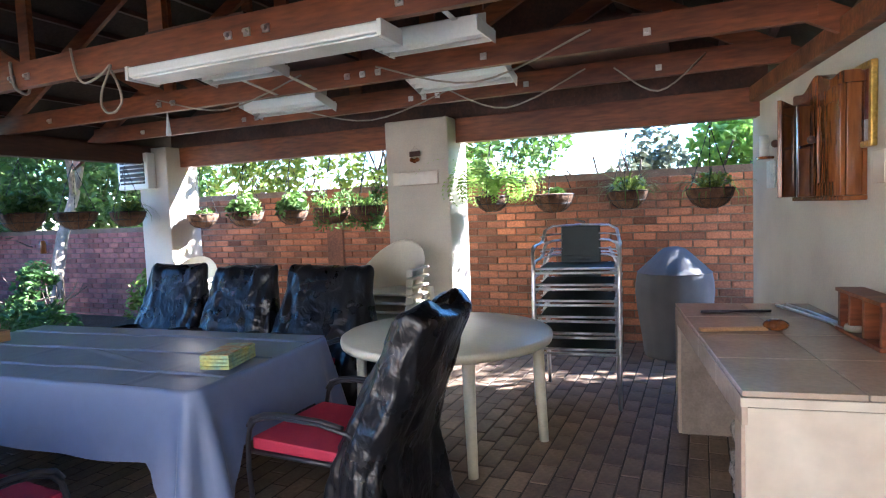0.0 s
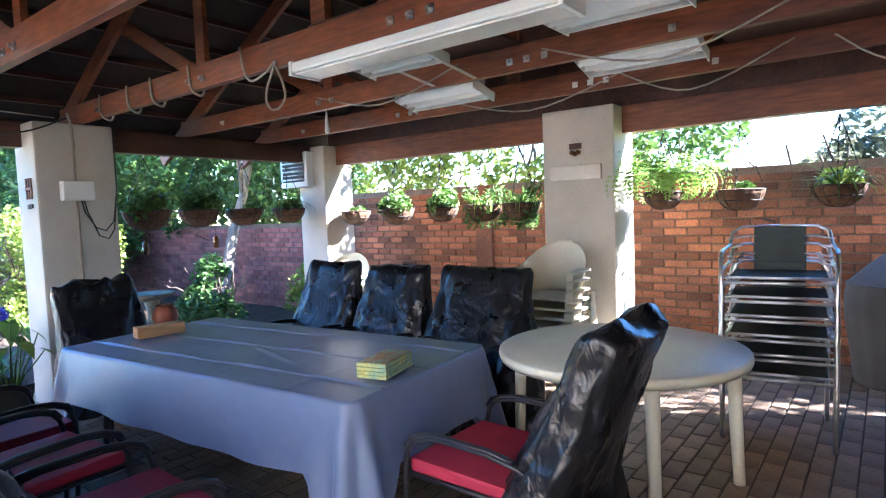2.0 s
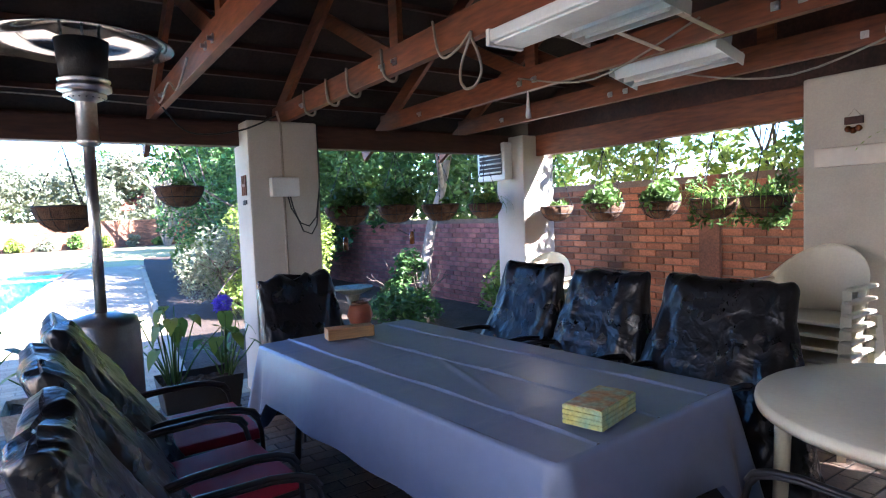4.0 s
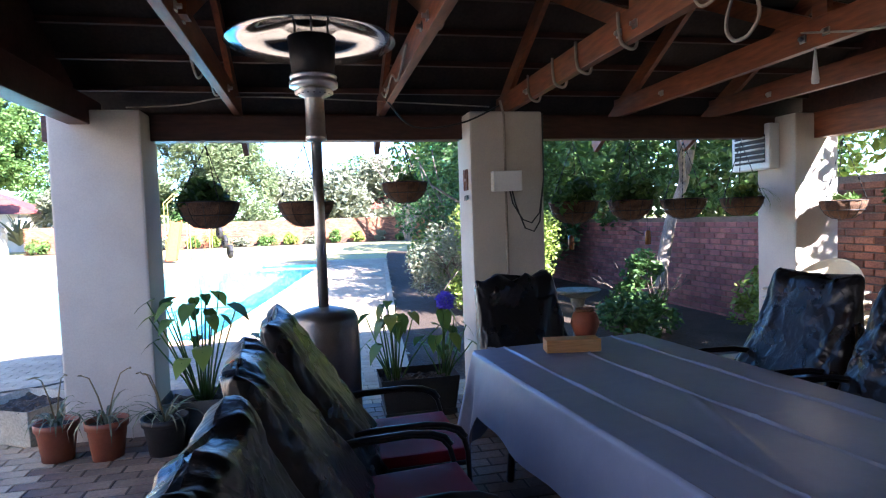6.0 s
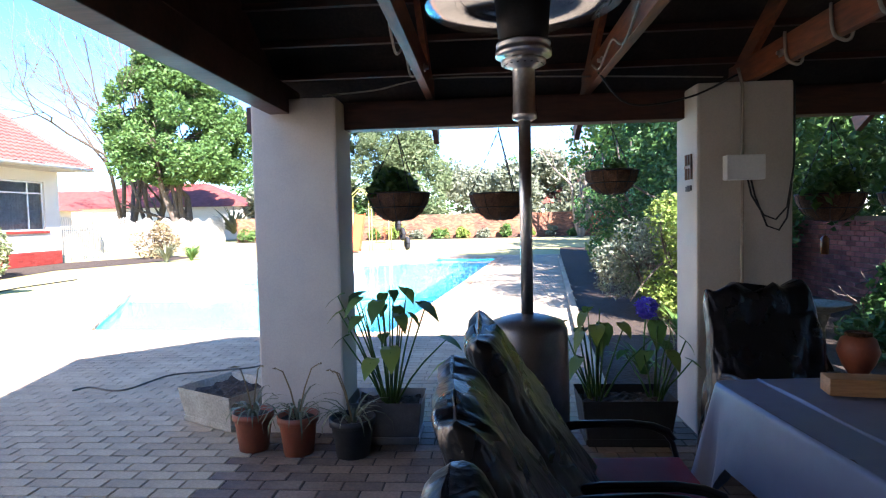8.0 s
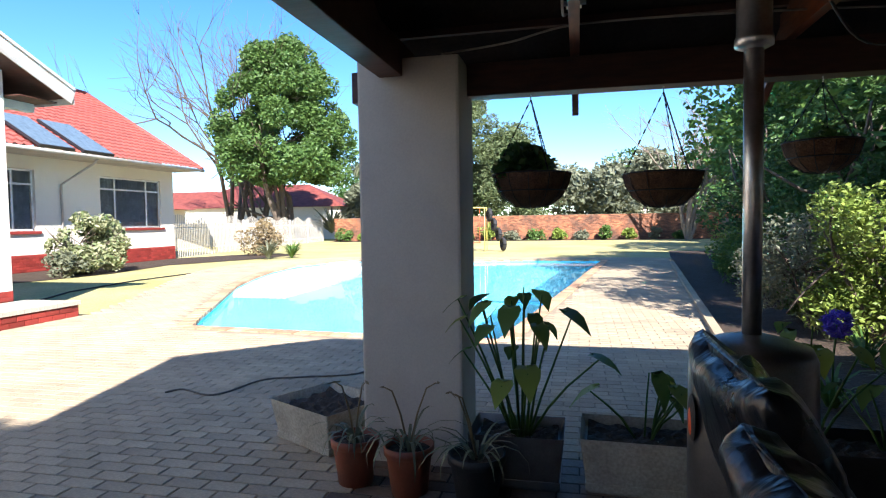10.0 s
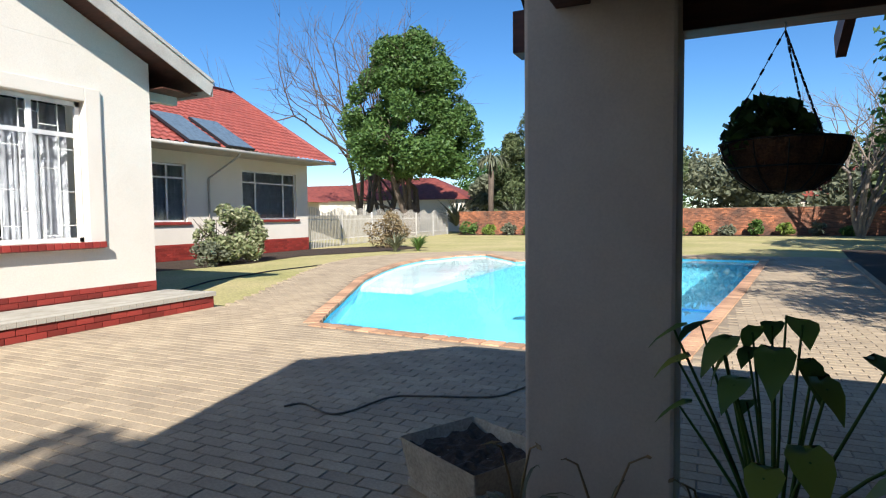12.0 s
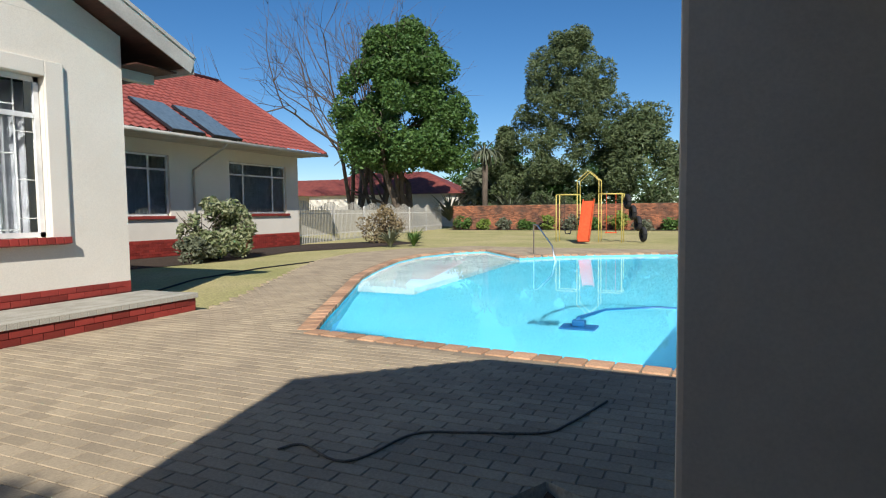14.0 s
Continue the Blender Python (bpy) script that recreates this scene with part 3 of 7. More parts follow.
def hanging_basket(x, y, zc, r, plant, seed, hang, label, chain=True):
    """A coir-lined wire bowl with its rim at zc + 0.07, hung by three chains from a hook at height hang."""
    t = thing("hanging_basket", label, "basket", x, y, zc, group="hanging baskets")
    rim, depth = 0.08, 0.86 * r
    rng = np.random.default_rng(seed)
    rag = [rng.uniform(-0.03, 0.03) for _ in range(9)]
    bm = bmesh.new()
    prof = [(0.02, rim - depth), (r * 0.45, rim - depth * 0.94), (r * 0.75, rim - depth * 0.68), (r * 0.93, rim - depth * 0.32), (r, rim), (r * 0.92, rim + 0.012), (r * 0.88, rim - 0.05), (0.01, rim - 0.05)]
    lathe(bm, prof, 36, lambda a, q, z: 1 + 0.035 * math.sin(12 * a + rag[0] * 40) + rag[int(a * 1.43) % 9])
    part("liner", bm, coir, t, "ragged brown coir liner")
    bm = bmesh.new()
    for zz, rr in ((rim + 0.004, r * 1.03), (rim - depth * 0.5, r * 0.89)):
        ring = [(rr * math.cos(2 * math.pi * k / 28), rr * math.sin(2 * math.pi * k / 28), zz) for k in range(29)]
        tube(bm, ring, 0.004, 4, cap=False)
    for k in range(12):
        a = math.pi * k / 6
        tube(bm, [(q * 1.03 * math.cos(a), q * 1.03 * math.sin(a), z - 0.004) for q, z in prof[:5]], 0.0025, 3)
    part("wire_frame", bm, black, t)
    top = hang - zc
    for k in range(3):
        a = 2 * math.pi * k / 3 + 0.5
        bm = bmesh.new()
        a0, a1 = Vector((r * 1.0 * math.cos(a), r * 1.0 * math.sin(a), rim)), Vector((0, 0, top - 0.03))
        nl = max(3, int((a1 - a0).length / 0.03))
        for i in range(nl):
            p0, p1 = a0.lerp(a1, i / nl), a0.lerp(a1, (i + 0.9) / nl)
            bar(bm, p0, p1, 0.009 if i % 2 else 0.003, 0.003 if i % 2 else 0.009)
        part("chain", bm, black, t)
    bm = bmesh.new()
    tube(bm, [(0, 0, top - 0.035), (0.012, 0, top - 0.02), (0.006, 0, top - 0.003), (0, 0, top + 0.004)], 0.003, 5)
    part("hook", bm, steel, t)
    if plant == "fern":
        fern_part(t, leaf_fern, seed, rim, 64 if r < 0.2 else 46, 0.78 if r < 0.2 else 0.66, 2.7)
    elif plant == "leafy":
        crown(t, [(rng.uniform(-0.6, 0.6) * r, rng.uniform(-0.6, 0.6) * r, rim + rng.uniform(0.0, 0.12), 0.11) for _ in range(11)], 700, 0.036, leaf_mid, seed, "foliage", slim=0.6)
    elif plant == "trail":
        crown(t, [(rng.uniform(-0.9, 0.9) * r, rng.uniform(-0.9, 0.9) * r, rim + rng.uniform(-0.18, 0.14), 0.09) for _ in range(13)], 560, 0.035, leaf_mid, seed, "foliage", slim=0.3, droop=0.5)
        blade_part(t, "foliage", leaf_fern, seed + 3, rim - 0.04, n=46, length=0.40, width=0.012, lean=1.2, bend=2.6)
    elif plant == "grassy":
        blade_part(t, "foliage", leaf_mid, seed + 3, rim - 0.04, n=70, length=0.42, width=0.014, lean=1.2, bend=2.2)
        crown(t, [(rng.uniform(-0.5, 0.5) * r, rng.uniform(-0.5, 0.5) * r, rim + 0.06, 0.08) for _ in range(5)], 160, 0.03, leaf_light, seed, "foliage")
    elif plant == "sparse":
        crown(t, [(rng.uniform(-0.5, 0.5) * r, rng.uniform(-0.5, 0.5) * r, rim + 0.02, 0.05) for _ in range(5)], 130, 0.028, leaf_mid, seed, "foliage")
    return t


BASKETS = (
    (-5.67, 0.195, 1.60, 0.225, "leafy"), (-5.67, 0.935, 1.58, 0.215, "bare"), (-5.67, 1.735, 1.72, 0.185, "sparse"),
    (-5.67, 3.235, 1.52, 0.215, "leafy"), (-5.67, 3.78, 1.52, 0.20, "leafy"), (-5.67, 4.32, 1.517, 0.20, "sparse"), (-5.67, 4.93, 1.513, 0.19, "grassy"),
    (-5.13, 5.51, 1.45, 0.18, "sparse"), (-4.46, 5.51, 1.46, 0.20, "leafy"), (-3.80, 5.51, 1.45, 0.17, "leafy"), (-3.27, 5.51, 1.46, 0.19, "trail"), (-2.83, 5.51, 1.46, 0.19, "trail"),
    (-1.46, 5.51, 1.50, 0.16, "fern"), (-0.87, 5.51, 1.49, 0.18, "sparse"), (-0.225, 5.51, 1.49, 0.17, "grassy"), (0.43, 5.51, 1.48, 0.18, "grassy"),
)
WORDS = {"leafy": "full of green leaves", "bare": "nearly empty", "sparse": "with a few small leaves", "grassy": "with arching strappy leaves", "trail": "with trailing green plants", "fern": "with a bright green fern"}
for i, (bx, by, bz, br, bp) in enumerate(BASKETS):
    hanging_basket(bx, by, bz, br, bp, 40 + i, (2.15 if by < 5.3 else SOFFIT) + 0.002, "hanging coir-lined wire basket " + WORDS[bp] + " under the beam")


# ---- chairs with black plastic over their backs ----
def garden_chair(x, y, turn, label, tip=0.0):
    """Faces +y; the seat is centred on the origin."""
    t = thing("garden_chair", label, "chair", x, y, 0, turn, "chairs round the dining table")
    bm = boxes((-0.262, 0.262, -0.24, 0.30, 0.432, 0.464), bevel=0.014)
    for v in bm.verts:
        if v.co.z > 0.45:
            v.co.z += 0.02 * (v.co.y / 0.25) ** 2 - 0.012 * (1 - (v.co.x / 0.25) ** 2)
    part("seat", bm, red_cloth, t, "red woven fabric seat")
    bm = boxes((-0.19, 0.19, -0.008, 0.008, -0.02, 0.56), bevel=0.006)
    bmesh.ops.transform(bm, matrix=pose(0, -0.27, 0.46, 16 + 90 * tip, 0, 0), verts=bm.verts)
    part("backrest", bm, red_cloth, t)
    bm = bmesh.new()
    tube(bm, [(-0.265, -0.26, 0.425), (0.265, -0.26, 0.425), (0.265, 0.30, 0.425), (-0.265, 0.30, 0.425), (-0.265, -0.26, 0.425)], 0.012, 6)
    part("seat_frame", bm, steel_dark, t)
    bm = bmesh.new()
    tube(bm, [(-0.20, -0.26, 0.44), (-0.20, -0.42 - tip, 0.94), (-0.16, -0.435 - tip, 0.98), (0.16, -0.435 - tip, 0.98), (0.20, -0.42 - tip, 0.94), (0.20, -0.26, 0.44)], 0.010, 6)
    part("back_frame", bm, steel_dark, t)
    for s in (-1, 1):
        bm = bmesh.new()
        tube(bm, [(s * 0.29, 0.27, 0.012), (s * 0.29, 0.30, 0.35), (s * 0.29, 0.295, 0.50), (s * 0.29, 0.28, 0.57), (s * 0.29, 0.25, 0.615), (s * 0.29, 0.20, 0.64), (s * 0.29, 0.12, 0.655), (s * 0.29, -0.10, 0.65), (s * 0.285, -0.24, 0.62), (s * 0.27, -0.31, 0.55)], 0.012, 7)
        arm = part("armrest", bm, steel_dark, t, "dark curved tubular armrest and front leg")
        bm = bmesh.new()
        tube(bm, [(s * 0.29, 0.285, 0.585), (s * 0.29, 0.26, 0.63), (s * 0.29, 0.20, 0.658), (s * 0.29, 0.11, 0.672), (s * 0.29, -0.12, 0.667), (s * 0.287, -0.22, 0.645)], 0.014, 8)
        part("arm_pad", bm, steel_dark, arm)
        for o in (arm, *arm.children):
            for v in o.data.vertices:
                if v.co.z > 0.40:
                    v.co.z = 0.40 + (v.co.z - 0.40) * 0.82
        bm = bmesh.new()
        tube(bm, [(s * 0.27, -0.24, 0.42), (s * 0.28, -0.36, 0.012)], 0.013, 6)
        part("leg", bm, steel_dark, t)
    return t


def plastic_cover(x, y, turn, seed, low=0.5, width=0.58, top=1.10, label="black plastic bag pulled over a chair back", flare=0.12, thick=0.058, ragged=0.03, tip=0.0):
    """A crumpled sack pulled over a chair back that faces +y: taut top edge, creased drapes below."""
    rng = np.random.default_rng(seed)
    ph = rng.uniform(0, 6.28, 12)
    spread = 0.21 if 0.16 < flare < 0.26 else 0.09
    bm = bmesh.new()
    seg, lev = 120, 64
    rings = []
    for j in range(lev + 1):
        h = j / lev
        z = low + (top - low) * h
        lean = -0.28 - (0.29 + tip / 0.6) * max(0.0, z - 0.44)
        d = thick + flare * (1 - h) ** (1.3 if flare < 0.25 else 1.0)
        w = width / 2 * (1.0 - 0.06 * h) + spread * (1 - h) ** 1.6
        shut = 1.0 if h < 0.94 else math.sqrt(max(0.0, 1 - ((h - 0.94) / 0.06) ** 2)) * 0.96 + 0.04
        ring = []
        for k in range(seg):
            a = 2 * math.pi * k / seg
            c, s = math.cos(a), math.sin(a)
            ex = math.copysign(abs(c) ** 0.42, c) * w * (0.93 + 0.07 * shut)
            ey = math.copysign(abs(s) ** 0.62, s) * (d if s > 0 else thick + 0.25 * (d - thick)) * shut
            q = Vector((ex * 3.2 + ph[0], ey * 5 + ph[1], z * 1.6 + ph[2]))
            # drapes fan out from the two top corners
            u = ex / w
            fan = math.sin(13 * math.atan2(u - 1.05, 1.08 - h) + ph[3]) * (0.5 + 0.5 * u) + math.sin(13 * math.atan2(u + 1.05, 1.08 - h) + ph[4]) * (0.5 - 0.5 * u)
            fold = 0.022 * fan * (1.1 - h) + 0.014 * math.sin(9 * a + ph[5] - 3 * h) * (1.1 - h) ** 1.5
            near = noise.voronoi(q * 2.6)[0]
            fine = noise.voronoi(Vector((q.x * 6, q.y * 6, q.z * 4.4)))[0]
            rough = 0.05 * noise.noise(q) + 0.045 * (near[1] - near[0] - 0.25) + 0.010 * (fine[1] - fine[0] - 0.2) + 0.005 * noise.noise(q * 15)
            nrm = Vector((c * 0.5, s, 0)).normalized()
            off = max(-0.014, (fold + rough) * (0.35 + 0.65 * (1 - h)))
            p = Vector((ex, lean + ey, z)) + nrm * off
            p.z += (ragged * noise.noise(Vector((ex * 7 + ph[5], ey * 9, ph[6]))) + 0.030 * abs(u) ** 5 + 0.010 * noise.noise(Vector((ex * 22, ey * 20, ph[8])))) * (1 if h > 0.85 else 0.3) + (0.05 * noise.noise(Vector((ex * 5, ey * 5, ph[7]))) if j == 0 else 0)
            p.z = max(p.z, 0.012)
            ring.append(bm.verts.new(p))
        rings.append(ring)
    for a, b in zip(rings, rings[1:]):
        for k in range(seg):
            f = bm.faces.new((a[k], a[(k + 1) % seg], b[(k + 1) % seg], b[k]))
            f.smooth = True
    bm.faces.new(rings[-1])
    return solo("plastic_cover", bm, bag, label, "plastic cover", x, y, 0, turn, "plastic covers on chairs")


CHAIRS = (
    (-3.76, 3.44, 180, 0.02, 1.09, 0.20, 0.66, 0.062, 0.03), (-3.03, 3.44, 180, 0.02, 1.08, 0.20, 0.66, 0.062, 0.03), (-2.235, 3.44, 178, 0.02, 1.08, 0.24, 0.80, 0.062, 0.03),
    (-3.55, 1.31, 0, 0.03, 1.07, 0.30, 0.66, 0.062, 0.05), (-2.88, 1.25, 4, 0.03, 1.06, 0.30, 0.66, 0.062, 0.03), (-2.10, 1.25, -3, 0.45, 1.04, 0.12, 0.56, 0.062, 0.03),
    (-1.20, 2.44, 88, 0.02, 1.09, 0.15, 0.56, 0.10, 0.05), (-4.46, 2.42, -86, 0.10, 1.06, 0.12, 0.64, 0.062, 0.10),
)
for i, (cx, cy, ca, lo, tp, fl, wd, th, rg) in enumerate(CHAIRS):
    garden_chair(cx, cy, ca, "dark steel garden armchair with red woven seat at the table", 0.07 if ca == 88 else 0.05 if cy < 2 else 0.0)
    plastic_cover(cx, cy, ca, 300 + i, lo, wd, tp, "wrinkled black plastic bag pulled over a chair back", fl, th, rg, 0.07 if ca == 88 else 0.05 if cy < 2 else 0.0)

# ---- dining table and cloth ----
TX0, TX1, TY0, TY1, TZ, TTURN = -4.15, -1.71, 1.93, 3.09, 0.73, 4.5
t = thing("dining_table", "dark legged dining table under a grey cloth", "table", (TX0 + TX1) / 2, (TY0 + TY1) / 2, 0, TTURN)
hw, hd = (TX1 - TX0) / 2, (TY1 - TY0) / 2
part("tabletop", boxes((-hw + 0.02, hw - 0.02, -hd + 0.02, hd - 0.02, TZ - 0.035, TZ - 0.006), bevel=0.005), timber_dark, t)
for sx in (-1, 1):
    for sy in (-1, 1):
        bm = bmesh.new()
        tube(bm, [(sx * (hw - 0.18), sy * (hd - 0.16), 0.0), (sx * (hw - 0.22), sy * (hd - 0.2), TZ - 0.036)], 0.022, 8)
        part("leg", bm, steel_dark, t)

bm = bmesh.new()
per, lev, drops = [], 16, 0.35
R = 0.07
for (sx, sy) in ((1, -1), (1, 1), (-1, 1), (-1, -1)):
    for k in range(9):
        a0 = {(1, -1): -90, (1, 1): 0, (-1, 1): 90, (-1, -1): 180}[(sx, sy)]
        a = radians(a0 + 90 * k / 8)
        per.append((sx * (hw - R) + R * math.cos(a), sy * (hd - R) + R * math.sin(a), math.cos(a), math.sin(a), 4 - abs(k - 4)))
ring = []
for i, (x, y, nx, ny, c) in enumerate(per):
    x2, y2, nx2, ny2, c2 = per[(i + 1) % len(per)]
    steps = max(1, int(math.hypot(x2 - x, y2 - y) / 0.03))
    for s in range(steps):
        q = s / steps
        n = Vector((nx + (nx2 - nx) * q, ny + (ny2 - ny) * q, 0)).normalized()
        ring.append((x + (x2 - x) * q, y + (y2 - y) * q, n, c if steps == 1 else 0))
levels = []
for a in (0, 25, 50, 75):
    q = radians(a)
    levels.append([bm.verts.new((x + n.x * (0.02 * math.sin(q) - 0.018), y + n.y * (0.02 * math.sin(q) - 0.018), TZ + 0.001 - 0.018 * (1 - math.cos(q)))) for x, y, n, c in ring])
for j in range(lev + 1):
    h = j / lev
    row = []
    for i, (x, y, n, c) in enumerate(ring):
        s = i * 0.03
        nearest = min(math.hypot(x - sx * hw, y - sy * hd) for sx in (-1, 1) for sy in (-1, 1))
        corner = max(0.0, 1 - nearest / 0.24)
        drop = drops - 0.03 + 0.29 * min(1.0, 1.6 * corner) + 0.015 * math.sin(s * 2.1)
        out = 0.003 + 0.05 * h + 0.012 * math.sin(s * 5.3 + 1) * h + 0.010 * math.sin(s * 11.7) * h ** 1.5
        out += corner * (0.06 * h + 0.06 * math.sin(s * 34) * h) + 0.012 * noise.noise(Vector((s * 2, h * 2, 3.1)))* h
        row.append(bm.verts.new((x + n.x * out, y + n.y * out, TZ - 0.018 - (drop - 0.018) * h)))
    levels.append(row)
for a, b in zip(levels, levels[1:]):
    for k in range(len(ring)):
        f = bm.faces.new((a[k], b[k], b[(k + 1) % len(ring)], a[(k + 1) % len(ring)]))
        f.smooth = True
# the flat top with fold creases
NX, NY = 110, 220
grid = []
for j in range(NY + 1):
    row = []
    for i in range(NX + 1):
        u, w = i / NX, j / NY
        x, y = (u - 0.5) * 2 * (hw - 0.017), (w - 0.5) * 2 * (hd - 0.017)
        z = TZ + 0.001
        for cy in (-0.36, 0.0, 0.36):
            z += 0.014 * (0.45 + 0.55 * math.sin(x * 5.1 + cy * 9) ** 2) * math.exp(-((y - cy - 0.014 * math.sin(x * 2.3)) / 0.007) ** 2)
        for cx in (-0.85, -0.30, 0.28, 0.82):
            z += 0.005 * math.exp(-((x - cx - 0.01 * math.sin(y * 4)) / 0.008) ** 2) * (0.4 + 0.6 * math.sin(y * 6 + cx * 5) ** 2)
        z += 0.004 * max(0.0, noise.noise(Vector((x * 1.4, y * 3, 0.5)))) + 0.009 * math.exp(-((y + 0.10 + 0.35 * (x - 0.2)) / 0.02) ** 2) * math.exp(-((x - 0.25) / 0.3) ** 2)
        cx, cy2 = max(0.0, abs(x) - (hw - R)), max(0.0, abs(y) - (hd - R))
        q = math.hypot(cx, cy2)
        if q > R:
            x, y = math.copysign(hw - R + cx * R / q, x), math.copysign(hd - R + cy2 * R / q, y)
        row.append(bm.verts.new((x, y, z)))
    grid.append(row)
for j in range(NY):
    for i in range(NX):
        f = bm.faces.new((grid[j][i], grid[j][i + 1], grid[j + 1][i + 1], grid[j + 1][i]))
        f.smooth = True
solo("tablecloth", bm, cloth, "blue-grey vinyl tablecloth with fold creases on the dining table", "tablecloth", (TX0 + TX1) / 2, (TY0 + TY1) / 2, 0, TTURN)

# box of napkins and a wooden block on the cloth
card_yellow = material("printed yellow green card", (0.55, 0.52, 0.16), 0.6, color2=(0.25, 0.42, 0.30), scale=14, fine=60, vary=0.2)
card_print = material("orange floral print", (0.45, 0.20, 0.05), 0.5, color2=(0.30, 0.45, 0.32), scale=16, fine=60, vary=0.25)
t = thing("napkin_pack", "pack of floral printed paper napkins on the tablecloth", "napkins", -1.85, 2.43, TZ + 0.012, 14)
for k in range(4):
    part("napkin", boxes((-0.078, 0.078, -0.135, 0.135, 0.002 + 0.018 * k, 0.018 + 0.018 * k), bevel=0.003), card_yellow, t)
part("wrapper", boxes((-0.070, 0.070, -0.133, 0.133, 0.0725, 0.076), bevel=0.001), card_print, t, "clear wrapper over an orange flower print")
wood_block = material("raw pine block", (0.42, 0.24, 0.11), 0.7, color2=(0.34, 0.18, 0.08), scale=5, fine=40, vary=0.2, stretch=(3, 0.3, 3))
solo("wooden_block", boxes((-0.055, 0.055, -0.15, 0.15, 0, 0.07), bevel=0.004), wood_block, "rough sawn pine wood block lying on the tablecloth", "block", -3.84, 2.36, TZ + 0.012, -10)

# ---- round table ----
t = thing("round_table", "round cream plastic garden table with tubular legs", "table", -1.14, 3.58, 0)
bm = bmesh.new()
lathe(bm, [(0.0, 0.685), (0.60, 0.685), (0.655, 0.66), (0.665, 0.655), (0.672, 0.68), (0.668, 0.70), (0.655, 0.708), (0.30, 0.708), (0.03, 0.708), (0.0, 0.708)], 64)
part("tabletop", bm, plastic_cream, t)
for k in range(4):
    a = radians((12, 125, 192, 305)[k])
    bm = bmesh.new()
    tube(bm, [(0.60 * math.cos(a), 0.60 * math.sin(a), 0.0), (0.585 * math.cos(a), 0.585 * math.sin(a), 0.35), (0.575 * math.cos(a), 0.575 * math.sin(a), 0.684)], 0.029, 14, 0.037)
    part("leg", bm, plastic_cream, t)


# ---- stacked chairs ----
def plastic_chair(x, y, z, turn):
    """A moulded monobloc armchair that faces +y."""
    t = thing("plastic_chair", "cream moulded plastic garden armchair in a stack", "chair", x, y, z, turn, "stacked plastic chairs")
    bm = bmesh.new()
    nu, nv = 24, 14
    rows = []
    for j in range(nv + 1):
        v = j / nv
        row = []
        for i in range(nu + 1):
            a = math.pi * (i / nu) * 1.16 - math.pi * 0.08
            rx, ry = 0.25 + 0.05 * v, 0.23 + 0.08 * v
            hgt = 0.40 + v * (0.20 + 0.24 * max(0.0, math.sin(a)) ** 1.3)
            row.append(bm.verts.new((rx * math.cos(a), -ry * math.sin(a) + 0.02, hgt)))
        rows.append(row)
    for a, b in zip(rows, rows[1:]):
        for k in range(nu):
            f = bm.faces.new((a[k], a[k + 1], b[k + 1], b[k]))
            f.smooth = True
    bmesh.ops.solidify(bm, geom=bm.faces[:], thickness=0.012)
    part("backrest", bm, plastic_cream, t)
    part("seat", boxes((-0.25, 0.25, -0.20, 0.24, 0.385, 0.41), bevel=0.012), plastic_cream, t)
    for sx in (-1, 1):
        part("armrest", boxes((sx * 0.30 - 0.03, sx * 0.30 + 0.03, -0.08, 0.24, 0.60, 0.622), bevel=0.01), plastic_cream, t)
        for sy, top in ((1, 0.60), (-1, 0.41)):
            bm = bmesh.new()
            bar(bm, (sx * 0.285, sy * 0.24, 0.0), (sx * 0.27, sy * 0.20, top), 0.045, 0.04)
            part("leg", bm, plastic_cream, t)
    return t


first = plastic_chair(-2.17, 4.72, 0, 180)
for k in range(1, 6):
    copy_thing(first, pose(-2.17, 4.72 + 0.012 * k, 0.075 * k, 0, 0, 180))
for k in range(4):
    copy_thing(first, pose(-4.72, 4.86, 0.075 * k, 0, 0, 200))


